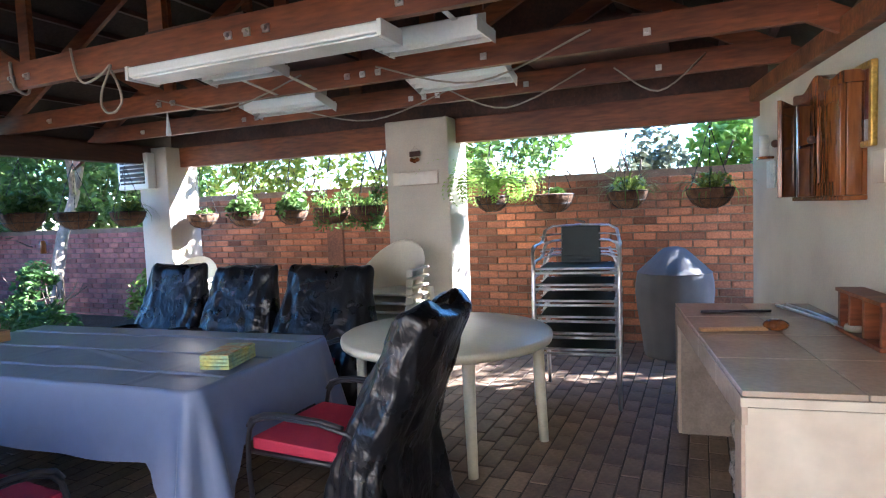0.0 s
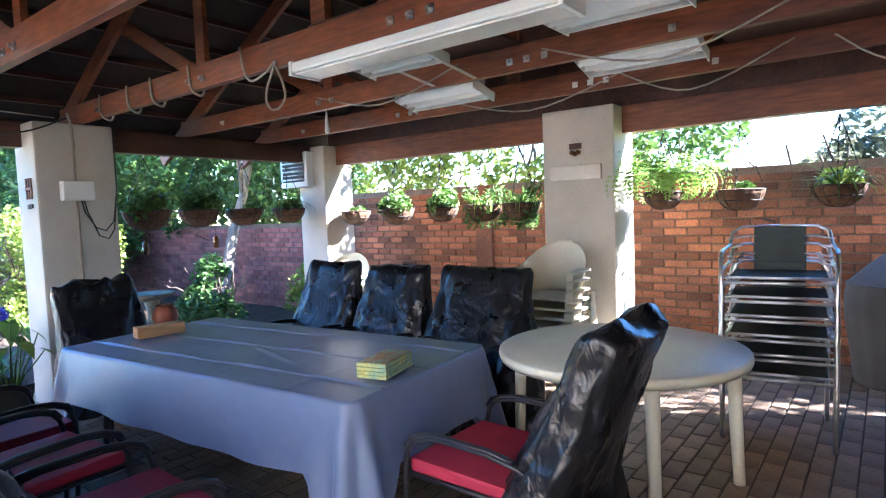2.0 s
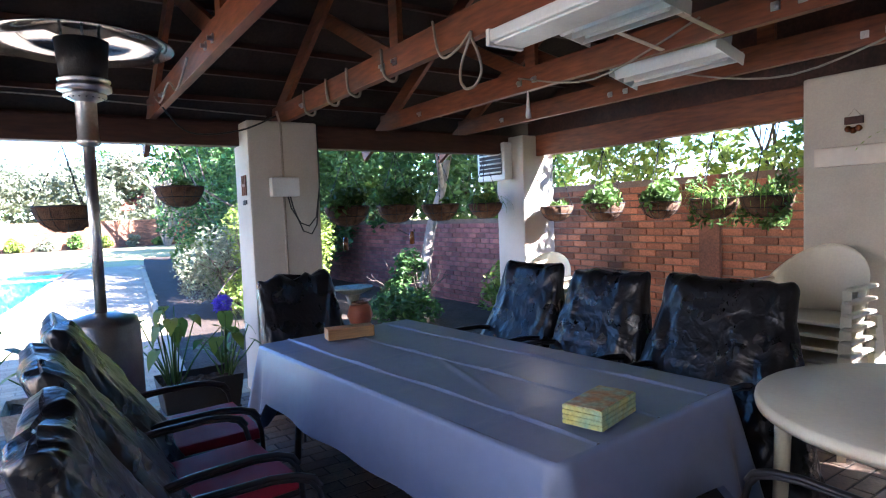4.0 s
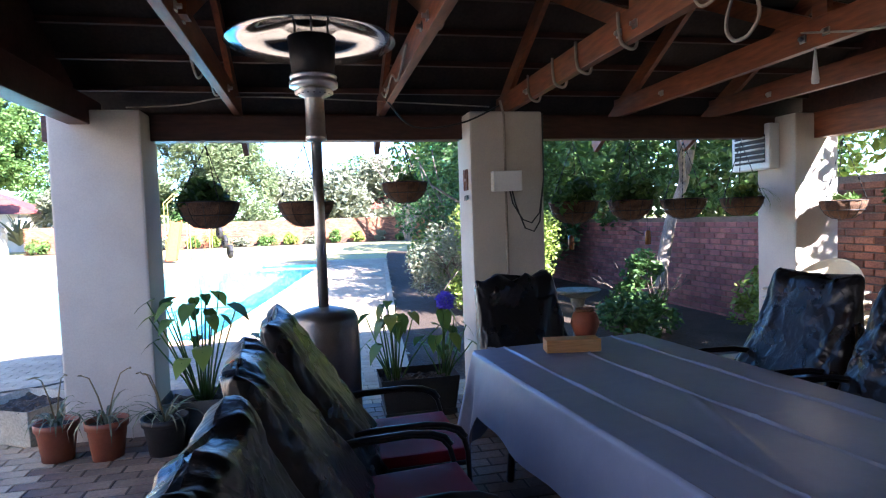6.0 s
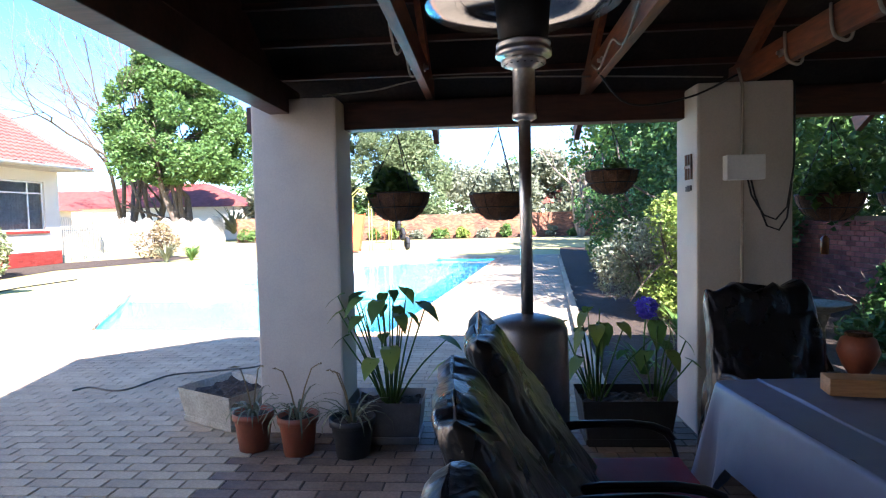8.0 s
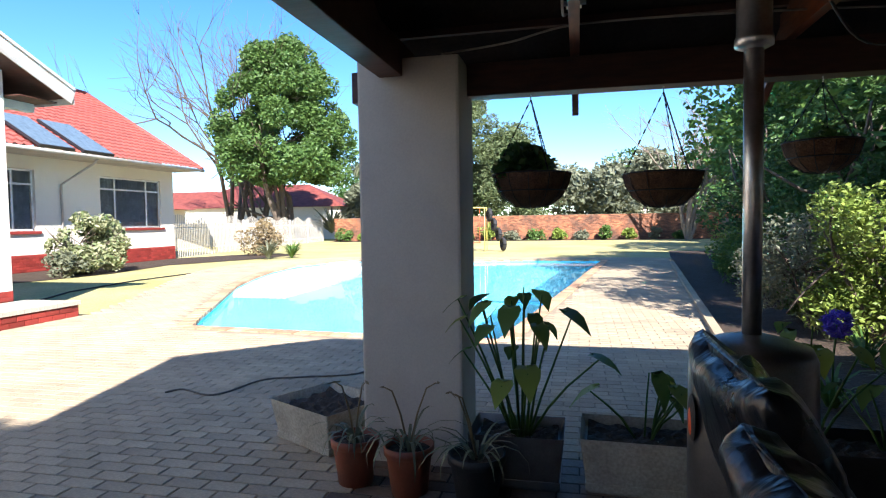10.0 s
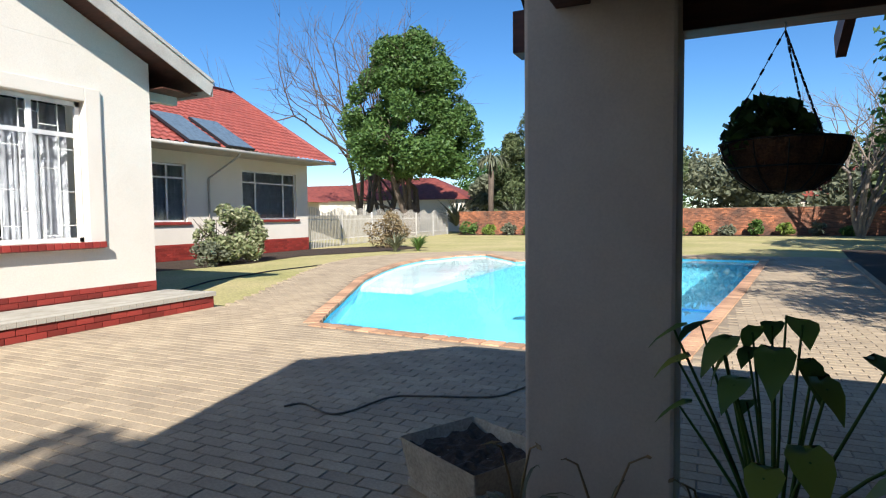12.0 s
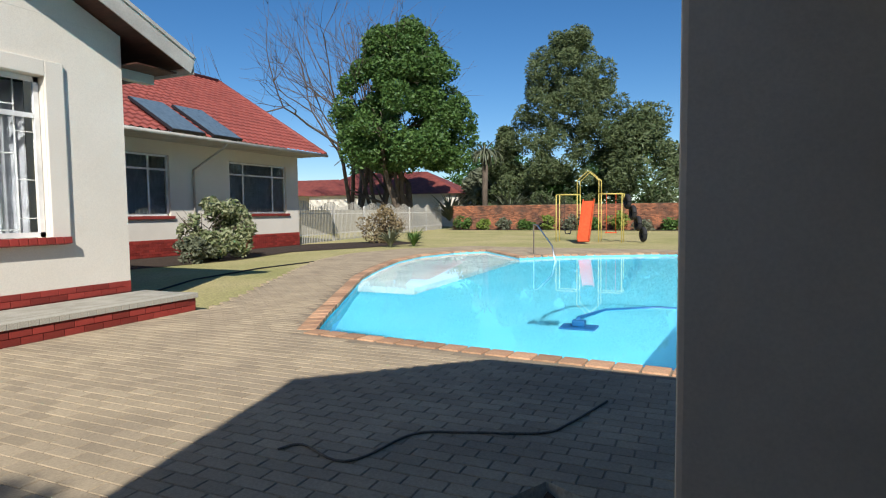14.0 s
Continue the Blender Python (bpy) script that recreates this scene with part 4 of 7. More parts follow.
def metal_chair(x, y, z, turn):
    """A stacking chair of bright tube with a woven seat; faces +y."""
    t = thing("metal_chair", "aluminium tube stacking chair with dark woven back", "chair", x, y, z, turn, "stacked metal chairs")
    for s in (-1, 1):
        bm = bmesh.new()
        tube(bm, [(s * 0.27, 0.27, 0.0), (s * 0.275, 0.26, 0.30), (s * 0.28, 0.24, 0.60), (s * 0.28, 0.16, 0.66), (s * 0.28, -0.12, 0.655), (s * 0.27, -0.22, 0.68), (s * 0.255, -0.27, 0.80), (s * 0.20, -0.285, 0.845), (0, -0.29, 0.855)], 0.0125, 8)
        part("side_frame", bm, chrome, t)
        bm = bmesh.new()
        tube(bm, [(s * 0.25, -0.33, 0.0), (s * 0.25, -0.24, 0.43), (s * 0.20, -0.26, 0.60)], 0.0125, 8)
        part("rear_leg", bm, chrome, t)
    for z0 in (0.53, 0.66, 0.735):
        for s in (-1, 1):
            bm = bmesh.new()
            tube(bm, [(s * 0.275, -0.14, z0), (s * 0.20, -0.25, z0 + 0.015), (s * 0.13, -0.262, z0 + 0.02)], 0.008, 6)
            part("back_slat", bm, chrome, t)
    for yy, zz in ((0.26, 0.40), (0.24, 0.43), (-0.24, 0.42)):
        bm = bmesh.new()
        tube(bm, [(-0.265, yy, zz), (0.265, yy, zz)], 0.010, 6)
        part("cross_bar", bm, chrome, t)
    part("seat", boxes((-0.24, 0.24, -0.22, 0.23, 0.415, 0.435), bevel=0.008), mesh_dark, t, "dark green woven seat")
    bm = boxes((-0.14, 0.14, -0.012, 0.012, 0, 0.34), bevel=0.008)
    bmesh.ops.transform(bm, matrix=pose(0, -0.255, 0.50, 4, 0, 0), verts=bm.verts)
    part("backrest", bm, mesh_dark, t, "dark green woven backrest")
    for o in t.children:
        for v in o.data.vertices:
            v.co.x *= 1.1
            if v.co.z > 0.435:
                v.co.z = 0.435 + (v.co.z - 0.435) * 0.70
    return t


first = metal_chair(-0.50, 4.64, 0, 186)
for k in range(1, 6):
    copy_thing(first, pose(-0.50, 4.64 + 0.006 * k, 0.117 * k, 0, 0, 186))

# covered kettle barbecue
bm = bmesh.new()
lathe(bm, [(0.27, 0.0), (0.28, 0.03), (0.30, 0.20), (0.335, 0.45), (0.35, 0.62), (0.345, 0.72), (0.33, 0.80), (0.325, 0.81), (0.23, 0.905), (0.13, 1.0), (0.09, 1.03), (0.05, 1.042), (0.0, 1.045)], 56, lambda a, r, z: 1 + 0.022 * math.sin(9 * a + 3 * z) * (1 - z / 1.1) + 0.014 * math.sin(17 * a))
bb = solo("barbecue_cover", bm, cover_grey, "grey fabric cover over a kettle barbecue by the brick wall", "cover", 0.12, 6.12, 0)
bm = bmesh.new()
ringp = [(0.330 * math.cos(2 * math.pi * k / 40), 0.330 * math.sin(2 * math.pi * k / 40), 0.805) for k in range(41)]
tube(bm, ringp, 0.006, 5, cap=False)
part("piping", bm, cover_grey, bb)

# ---- tiled counter along the east wall ----
t = thing("counter", "tiled counter with marbled cream end panel against the wall", "counter", 0, 0, 0)
CX0, CX1, CY0, CY1, CZ = 0.10, 0.865, 2.46, 4.30, 0.82
part("carcass", boxes((CX0 + 0.02, CX1 - 0.004, CY0 + 0.02, CY0 + 0.12, 0, CZ - 0.02), (CX0 + 0.02, CX1 - 0.004, CY1 - 0.12, CY1, 0, CZ - 0.02), (CX0 + 0.02, CX1 - 0.004, CY0 + 0.12, CY1 - 0.12, CZ - 0.13, CZ - 0.02)), grout, t)
ny, nx = 4, 2
for j in range(ny):
    for i in range(nx):
        w, d = (CX1 - CX0) / nx, (CY1 - CY0) / ny
        part("tile", boxes((CX0 + i * w + 0.002, CX0 + (i + 1) * w - 0.003, CY0 + j * d + 0.003, CY0 + (j + 1) * d - 0.003, CZ - 0.02, CZ), bevel=0.003), tile_beige, t)
for k in range(2):
    part("end_tile", boxes((CX0 + 0.012, CX1 - 0.006, CY0 + 0.005, CY0 + 0.0195, 0.004 + 0.38 * k, 0.38 + 0.38 * k), bevel=0.002), tile_cream, t, "cream marbled tile")
part("edge_trim", boxes((CX0 - 0.004, CX1 - 0.006, CY0 - 0.004, CY0 + 0.004, 0.765, 0.797), bevel=0.002), tile_cream, t, "cream tile edge strip")
for k in range(4):
    d = (CY1 - CY0) / 4
    part("front_tile", boxes((CX0, CX0 + 0.0195, CY0 + k * d + 0.002, CY0 + (k + 1) * d - 0.002, 0.70, 0.795), bevel=0.002), tile_beige, t)
for yy in (CY0 + 0.01, CY1 - 0.11):
    part("pier_tile", boxes((CX0, CX0 + 0.0195, yy, yy + 0.10, 0.004, 0.698), bevel=0.002), tile_beige, t)
# a crumpled sheet stored under it
bm = bmesh.new()
bmesh.ops.create_icosphere(bm, subdivisions=4, radius=0.3)
for v in bm.verts:
    v.co = Vector((v.co.x * 0.7, v.co.y * 1.5, v.co.z * 0.75)) * (1 + 0.5 * noise.noise(v.co * 5) + 0.25 * noise.noise(v.co * 13))
    v.co.z = max(v.co.z, -0.215)
foil = material("crumpled clear plastic", (0.30, 0.27, 0.23), 0.2, fine=30, bump=0.6, bump_size=0.02, vary=0.3)
solo("plastic_sack", bm, foil, "crumpled clear plastic sack stored under the counter", "sack", 0.46, 3.15, 0.216)
# things on the counter
t = thing("wooden_brush", "long handled wooden brush lying on the counter", "brush", 0.27, 3.44, CZ, 8)
bm = boxes((-0.16, 0.16, -0.018, 0.018, 0.004, 0.022), bevel=0.007)
part("handle", bm, wood_block, t, "orange wooden handle")
bm = bmesh.new()
bmesh.ops.create_uvsphere(bm, u_segments=16, v_segments=8, radius=0.06, matrix=pose(0.20, 0, 0.03) @ Matrix.Diagonal((1, 0.8, 0.5, 1)))
part("head", bm, varnish, t, "dark brown bristle head")
bm = bmesh.new()
tube(bm, [(-0.19, 0, 0.008), (0.19, 0.02, 0.008)], 0.008, 7)
solo("steel_rod", bm, steel_dark, "dark steel skewer lying on the counter", "skewer", 0.39, 3.96, CZ, 3)
t = thing("braai_grid", "folded steel braai tongs and grid on the counter", "tongs", 0.74, 3.75, CZ, -82)
for s in (-1, 1):
    bm = bmesh.new()
    tube(bm, [(-0.42, s * 0.03, 0.012), (-0.1, s * 0.025, 0.02), (0.15, s * 0.012, 0.02), (0.36, s * 0.04, 0.012)], 0.009, 6)
    part("arm", bm, steel, t)
bm = bmesh.new()
lathe(bm, [(0.0, 0.02), (0.05, 0.02), (0.055, 0.03), (0.05, 0.05), (0.0, 0.05)], 20)
bmesh.ops.translate(bm, verts=bm.verts, vec=(0.36, 0, 0))
part("rope_coil", bm, cable_white, t)
t = thing("wooden_crate", "small dark wooden rack standing on the counter", "rack", 0.80, 3.28, CZ, 0)
for zz in (0.0, 0.19):
    part("rail", boxes((-0.06, 0.06, -0.24, 0.24, zz + 0.002, zz + 0.02), bevel=0.003), timber, t)
for yy in (-0.22, -0.05, 0.1, 0.22):
    part("upright", boxes((-0.05, 0.05, yy - 0.014, yy + 0.014, 0.021, 0.191), bevel=0.003), timber, t)

# ---- on the east wall ----
WX = 0.868
t = thing("wall_cabinet", "varnished wooden wall cabinet with arched top, doors ajar", "cabinet", WX, 3.88, 1.47)
part("back", boxes((-0.02, 0, -0.37, 0.37, 0, 0.53)), varnish, t)
part("side", boxes((-0.085, -0.021, -0.37, -0.345, 0, 0.53), bevel=0.004), varnish, t)
part("side", boxes((-0.085, -0.021, 0.345, 0.37, 0, 0.53), bevel=0.004), varnish, t)
part("base", boxes((-0.105, -0.002, -0.385, 0.385, -0.025, -0.001), bevel=0.006), varnish, t)
part("shelf", boxes((-0.08, -0.022, -0.344, 0.344, 0.28, 0.295)), varnish, t)
bm = bmesh.new()
prof = [(-0.38, 0.531), (0.38, 0.531)] + [(0.38 - 0.76 * k / 24, 0.565 + 0.05 * math.sin(math.pi * k / 24) + 0.022 * math.cos(4 * math.pi * k / 24)) for k in range(25)]
vs = [bm.verts.new((-0.10, y, z)) for y, z in prof]
f = bm.faces.new(vs)
ex = bmesh.ops.extrude_face_region(bm, geom=[f])
bmesh.ops.translate(bm, verts=[v for v in ex["geom"] if isinstance(v, bmesh.types.BMVert)], vec=(0.09, 0, 0))
bmesh.ops.recalc_face_normals(bm, faces=bm.faces)
part("crest", bm, varnish, t, "carved wavy crest board")


def cabinet_door(parent, hinge_y, swing, way):
    bm = bmesh.new()
    w = 0.36
    for a in ((0, 0.06, 0, 0.53), (w - 0.06, w, 0, 0.53), (0.06, w - 0.06, 0, 0.07), (0.06, w - 0.06, 0.46, 0.53)):
        box(bm, -0.011, 0.011, way * a[0] if way > 0 else -a[1], way * a[1] if way > 0 else -a[0], a[2], a[3], bevel=0.003)
    box(bm, -0.004, 0.004, *((0.06, w - 0.06) if way > 0 else (-w + 0.06, -0.06)), 0.07, 0.46)
    m = pose(-0.099, hinge_y, 0, 0, 0, swing)
    bmesh.ops.transform(bm, matrix=m, verts=bm.verts)
    d = part("door", bm, varnish, parent, "framed door standing ajar")
    bm = bmesh.new()
    bmesh.ops.create_uvsphere(bm, u_segments=10, v_segments=6, radius=0.022, matrix=m @ pose(-0.026, way * (w - 0.025), 0.30))
    part("handle", bm, timber_dark, d)


cabinet_door(t, -0.363, 0.5, 1)
cabinet_door(t, 0.363, -27, -1)
gold = material("gilded frame", (0.52, 0.34, 0.08), 0.35, 0.7, fine=70, bump=0.5, bump_size=0.006, vary=0.3)
red_print = material("dark red print", (0.30, 0.025, 0.02), 0.5, color2=(0.12, 0.03, 0.03), scale=12, fine=50, vary=0.3)
t = thing("framed_picture", "gold framed dark red picture behind glass on the wall", "picture", WX, 3.61, 1.67)
for a in ((-0.21, -0.18, 0.02, 0.41), (0.18, 0.21, 0.02, 0.41), (-0.18, 0.18, 0.02, 0.05), (-0.18, 0.18, 0.38, 0.41)):
    part("frame_side", boxes((-0.03, 0, *a), bevel=0.008), gold, t)
part("print", boxes((-0.010, -0.001, -0.179, 0.179, 0.051, 0.379)), red_print, t)
part("card", boxes((-0.013, -0.0105, -0.14, -0.05, 0.05, 0.15)), white_paint, t, "white card with unreadable writing")
pane = part("glass", boxes((-0.02, -0.017, -0.179, 0.179, 0.051, 0.379)), window_glass, t)
t = thing("wall_tile", "pale painted ceramic plaque on the wall", "plaque", WX, 3.36, 1.52)
part("plate", boxes((-0.015, 0, -0.06, 0.06, 0, 0.15), bevel=0.004), tile_cream, t)
t = thing("wall_candle", "white candle on a small wall sconce", "sconce", WX, 5.09, 1.75)
part("bracket", boxes((-0.10, 0, -0.05, 0.05, 0, 0.02), bevel=0.004), varnish, t)
bm = bmesh.new()
lathe(bm, [(0.0, 0.021), (0.03, 0.021), (0.03, 0.17), (0.0, 0.175)], 18)
bmesh.ops.translate(bm, verts=bm.verts, vec=(-0.055, 0, 0))
part("candle", bm, white_paint, t)
solo("picture_tile", boxes((-0.012, 0, -0.10, 0.10, 0, 0.20), bevel=0.004), material("pale blue glazed tile", (0.40, 0.46, 0.46), 0.3, color2=(0.55, 0.55, 0.5), scale=14, fine=60, vary=0.2), "pale blue glazed picture tile on the wall", "tile", WX, 5.10, 1.54)
for o in [o for o in bpy.data.objects if not o.parent and o.name.split(".")[0] in ("beam_east", "counter", "plastic_sack", "wooden_brush", "steel_rod", "braai_grid", "wooden_crate", "wall_cabinet", "framed_picture", "wall_tile", "wall_candle", "picture_tile")]:
    o.matrix_basis = EAST @ o.matrix_basis


# ---- lamps under the trusses (switched off) ----
def tube_lamp(x0, y0, z0, length, turn, tilt, label, open_side=False, reach=0.0):
    t = new("fluorescent_lamp")
    t.matrix_basis = pose(x0, y0, z0, tilt, 0, turn)
    tagged(t, label, "ceiling lamp", "fluorescent lamps")
    hl = length / 2
    if not open_side:
        bm = boxes((-hl, hl, -0.10, 0.10, 0.0, 0.055), bevel=0.012)
        part("body", bm, white_enamel, t)
        part("diffuser", boxes((-hl + 0.02, hl - 0.02, -0.085, 0.085, -0.012, -0.0005), bevel=0.005), white_paint, t, "ribbed white diffuser")
        for s in (-1, 1):
            part("end_cap", boxes((s * hl - 0.012, s * hl + 0.012, -0.105, 0.105, -0.016, 0.06), bevel=0.004), white_enamel, t)
    else:
        bm = bmesh.new()
        for a, b in (((-0.14, 0.0), (-0.06, 0.05)), ((-0.06, 0.05), (0.06, 0.05)), ((0.06, 0.05), (0.14, 0.0))):
            bar(bm, (-hl, (a[0] + b[0]) / 2, (a[1] + b[1]) / 2), (hl, (a[0] + b[0]) / 2, (a[1] + b[1]) / 2), math.hypot(b[0] - a[0], b[1] - a[1]), 0.004, up=(0, b[0] - a[0], b[1] - a[1]))
        part("reflector", bm, white_enamel, t, "white folded sheet reflector")
        for yy in (-0.05, 0.05):
            bm = bmesh.new()
            tube(bm, [(-hl + 0.05, yy, 0.012), (hl - 0.05, yy, 0.012)], 0.013, 10)
            part("tube", bm, white_paint, t, "unlit glass tube")
        for s in (-1, 1):
            part("end_plate", boxes((s * hl - 0.003, s * hl + 0.003, -0.14, 0.14, -0.01, 0.055)), white_enamel, t)
    if reach:
        for s in (-0.6, 0.6):
            bm = bmesh.new()
            bar(bm, (s * hl, 0, 0.052), (s * hl, reach, 0.075), 0.03, 0.004)
            part("bracket", bm, steel, t)
    return t


tube_lamp(-1.74, 2.62, PLATE - 0.062, 1.60, 0, 0, "long white fluorescent lamp fixed under a roof truss")
tube_lamp(-0.92, 3.05, PLATE + 0.01, 0.60, 0, 0, "short white fluorescent lamp beside a roof truss", True, -0.44)
tube_lamp(-2.24, 3.05, PLATE + 0.02, 0.56, 2, -8, "small white lamp with a bare tube between trusses", True, 0.60)
tube_lamp(-2.60, 3.98, PLATE - 0.02, 0.72, 0, -14, "white open fluorescent lamp under a roof truss", True, -0.28)
tube_lamp(-1.12, 3.95, PLATE - 0.0, 0.70, 0, -16, "white open fluorescent lamp tilted under a truss", True, -0.25)

# ---- patio heater ----
t = thing("patio_heater", "tall gas patio heater with steel pole and round reflector", "heater", -4.25, 1.025, 0)
bm = bmesh.new()
lathe(bm, [(0.0, 0.0), (0.23, 0.0), (0.24, 0.02), (0.22, 0.05), (0.0, 0.06)], 36)
part("base", bm, steel_grey, t)
bm = bmesh.new()
lathe(bm, [(0.185, 0.06), (0.185, 0.78), (0.18, 1.02), (0.165, 1.06), (0.10, 1.085), (0.045, 1.10), (0.0, 1.10)], 40)
can = part("cylinder_housing", bm, steel_grey, t, "grey steel gas bottle housing")
bm = bmesh.new()
bmesh.ops.create_uvsphere(bm, u_segments=24, v_segments=12, radius=1.0, matrix=pose(0.04, -0.180, 0.80) @ Matrix.Diagonal((0.055, 0.008, 0.085, 1)))
part("badge", bm, black, can, "black oval badge")
bm = bmesh.new()
bmesh.ops.create_uvsphere(bm, u_segments=16, v_segments=8, radius=1.0, matrix=pose(0.04, -0.186, 0.785) @ Matrix.Diagonal((0.026, 0.005, 0.052, 1)))
part("flame", bm, orange_paint, can, "red flame emblem")
bm = bmesh.new()
tube(bm, [(0, 0, 1.095), (0, 0, 1.93)], 0.030, 18)
part("pole", bm, steel, t)
bm = bmesh.new()
lathe(bm, [(0.031, 1.89), (0.055, 1.90), (0.055, 1.92), (0.05, 1.93), (0.05, 2.09), (0.052, 2.10), (0.10, 2.12), (0.10, 2.135), (0.05, 2.145)], 32)
part("valve_housing", bm, steel, t)
bm = bmesh.new()
lathe(bm, [(0.05, 2.146), (0.125, 2.150), (0.125, 2.172), (0.115, 2.176), (0.115, 2.19), (0.122, 2.192), (0.122, 2.20), (0.0, 2.20)], 40)
part("collar", bm, chrome, t)
bm = bmesh.new()
lathe(bm, [(0.0, 2.201), (0.108, 2.201), (0.108, 2.38), (0.0, 2.39)], 40)
part("burner", bm, black, t, "black perforated burner screen")
bm = bmesh.new()
lathe(bm, [(0.11, 2.425), (0.14, 2.425), (0.24, 2.40), (0.375, 2.355), (0.38, 2.358), (0.37, 2.364), (0.24, 2.41), (0.14, 2.435), (0.0, 2.437)], 48, lambda a, r, z: 1 + (0.004 * math.cos(8 * a) if r > 0.3 else 0))
part("reflector", bm, polished, t, "bright dished aluminium reflector")
for k in range(3):
    a = 2 * math.pi * k / 3
    bm = bmesh.new()
    tube(bm, [(0.085 * math.cos(a), 0.085 * math.sin(a), 2.37), (0.085 * math.cos(a), 0.085 * math.sin(a), 2.43)], 0.006, 6)
    part("strut", bm, steel, t)
for k in range(18):
    a = 2 * math.pi * k / 18
    part("vent", boxes((-0.004, 0.004, -0.002, 0.002, 0, 0.018)), black, t).matrix_basis = pose(0.096 * math.cos(a), 0.096 * math.sin(a), 1.02 + (2.112 - 1.1) * 1.18, -50, 0, math.degrees(a) + 90)

for o in t.children:
    if not o.name.startswith("vent"):
        for v in o.data.vertices:
            z = v.co.z
            wide = 1.0 if o.name.startswith("pole") else 1.24 if z > 2.3 else 1.07
            v.co = (v.co.x * wide, v.co.y * wide, 1.02 * z / 1.1 if z < 1.1 else 1.02 + (z - 1.1) * 1.18)
for o in can.children:
    for v in o.data.vertices:
        v.co = (v.co.x * 1.07, v.co.y * 1.07, 1.02 * v.co.z / 1.1)

# ---- on the columns ----
t = thing("wall_heater", "white electric bar heater fixed to the corner column", "heater", -5.79, 5.129, 1.86)
part("casing", boxes((-0.25, 0.25, -0.005, 0.11, 0, 0.42), bevel=0.015), white_enamel, t)
# Flat black plate in place of a shaded recess.
part("recess", boxes((-0.20, 0.20, -0.012, -0.0055, 0.06, 0.32)), black, t, "black plate for the shade in the recess behind the elements")
for k in range(5):
    bm = bmesh.new()
    tube(bm, [(-0.20, -0.018, 0.09 + 0.05 * k), (0.20, -0.018, 0.09 + 0.05 * k)], 0.006 if k % 2 else 0.010, 8)
    part("element" if k % 2 == 0 else "guard_wire", bm, white_paint if k % 2 == 0 else steel, t)
bm = bmesh.new()
for k, w in enumerate((0.05, 0.03, 0.06, 0.04)):
    box(bm, -0.14 + 0.075 * k, -0.14 + 0.075 * k + w, -0.009, -0.0055, 0.35, 0.38)
part("lettering", bm, black, t, "bars of unreadable lettering")

t = thing("junction_box", "cream electrical junction box with conduit and loose cables", "junction box", -5.358, 2.50, 1.70)
part("box", boxes((0.0, 0.08, -0.12, 0.12, 0, 0.16), bevel=0.008), white_enamel, t)
bm = bmesh.new()
tube(bm, [(0.018, 0.0, 0.161), (0.018, 0.0, 0.60), (0.02, -0.03, 0.72)], 0.010, 8)
part("conduit", bm, cable_white, t)
bm = bmesh.new()
tube(bm, [(0.018, 0.0, -0.001), (0.018, 0.0, -0.75), (0.018, 0.0, -1.60)], 0.010, 8)
part("conduit", bm, cable_white, t)
for dy, dp in ((0.03, 0.26), (0.05, 0.33)):
    bm = bmesh.new()
    tube(bm, [(0.03, dy, -0.001), (0.035, dy + 0.02, -0.10), (0.03, dy + 0.10, -dp + 0.03), (0.02, dy + 0.18, -dp), (0.02, 0.28, -dp + 0.08), (0.015, 0.325, 0.1), (0.015, 0.325, 0.62)], 0.006, 6)
    part("cable", bm, cable_black, t)
t = thing("house_sign", "rusty metal number and butterfly ornament on the column", "ornament", -5.50, 2.218, 1.64)
for k in range(3):
    part("bar", boxes((-0.06 + 0.05 * k, -0.045 + 0.05 * k, -0.012, 0, 0.08, 0.25)), timber, t)
part("crossbar", boxes((-0.06, 0.06, -0.016, -0.0125, 0.155, 0.175)), timber, t)
part("butterfly", boxes((-0.05, -0.01, -0.010, 0, 0.0, 0.035), (0.01, 0.05, -0.010, 0, 0.005, 0.04), (-0.01, 0.01, -0.014, 0, 0.0, 0.04)), black, t)

t = thing("wooden_plaque", "small carved wooden plaque hung on the column", "plaque", -2.12, 5.24, 1.93)
part("board", boxes((-0.055, 0.055, -0.018, 0, 0.06, 0.11), bevel=0.004), timber_dark, t)
bm = bmesh.new()
for k in range(3):
    bmesh.ops.create_uvsphere(bm, u_segments=10, v_segments=6, radius=0.022, matrix=pose(-0.03 + 0.03 * k, -0.02, 0.03 - 0.012 * (k % 2)))
part("carving", bm, varnish, t, "painted fruit carving")
bm = bmesh.new()
tube(bm, [(-0.04, -0.004, 0.111), (0, -0.004, 0.16), (0.04, -0.004, 0.111)], 0.002, 4)
part("string", bm, cable_white, t)
solo("ceramic_panel", boxes((-0.235, 0.235, -0.035, 0, 0, 0.13), bevel=0.008), tile_cream, "cream glazed name panel fixed to the column", "panel", -2.12, 5.24, 1.72)


# ---- cables and ropes on the trusses ----
def cable(pts, r, mat, label):
    """A sagging line through points, smoothed."""
    out = []
    for i in range(len(pts) - 1):
        p0, p1, p2, p3 = (Vector(pts[max(0, min(len(pts) - 1, i + k))]) for k in (-1, 0, 1, 2))
        for s in range(6):
            q = s / 6
            out.append(0.5 * ((2 * p1) + (-p0 + p2) * q + (2 * p0 - 5 * p1 + 4 * p2 - p3) * q * q + (-p0 + 3 * p1 - 3 * p2 + p3) * q ** 3))
    out.append(Vector(pts[-1]))
    bm = bmesh.new()
    tube(bm, out, r, 6)
    return solo("cable", bm, mat, label, "cable", group="cables under the roof")


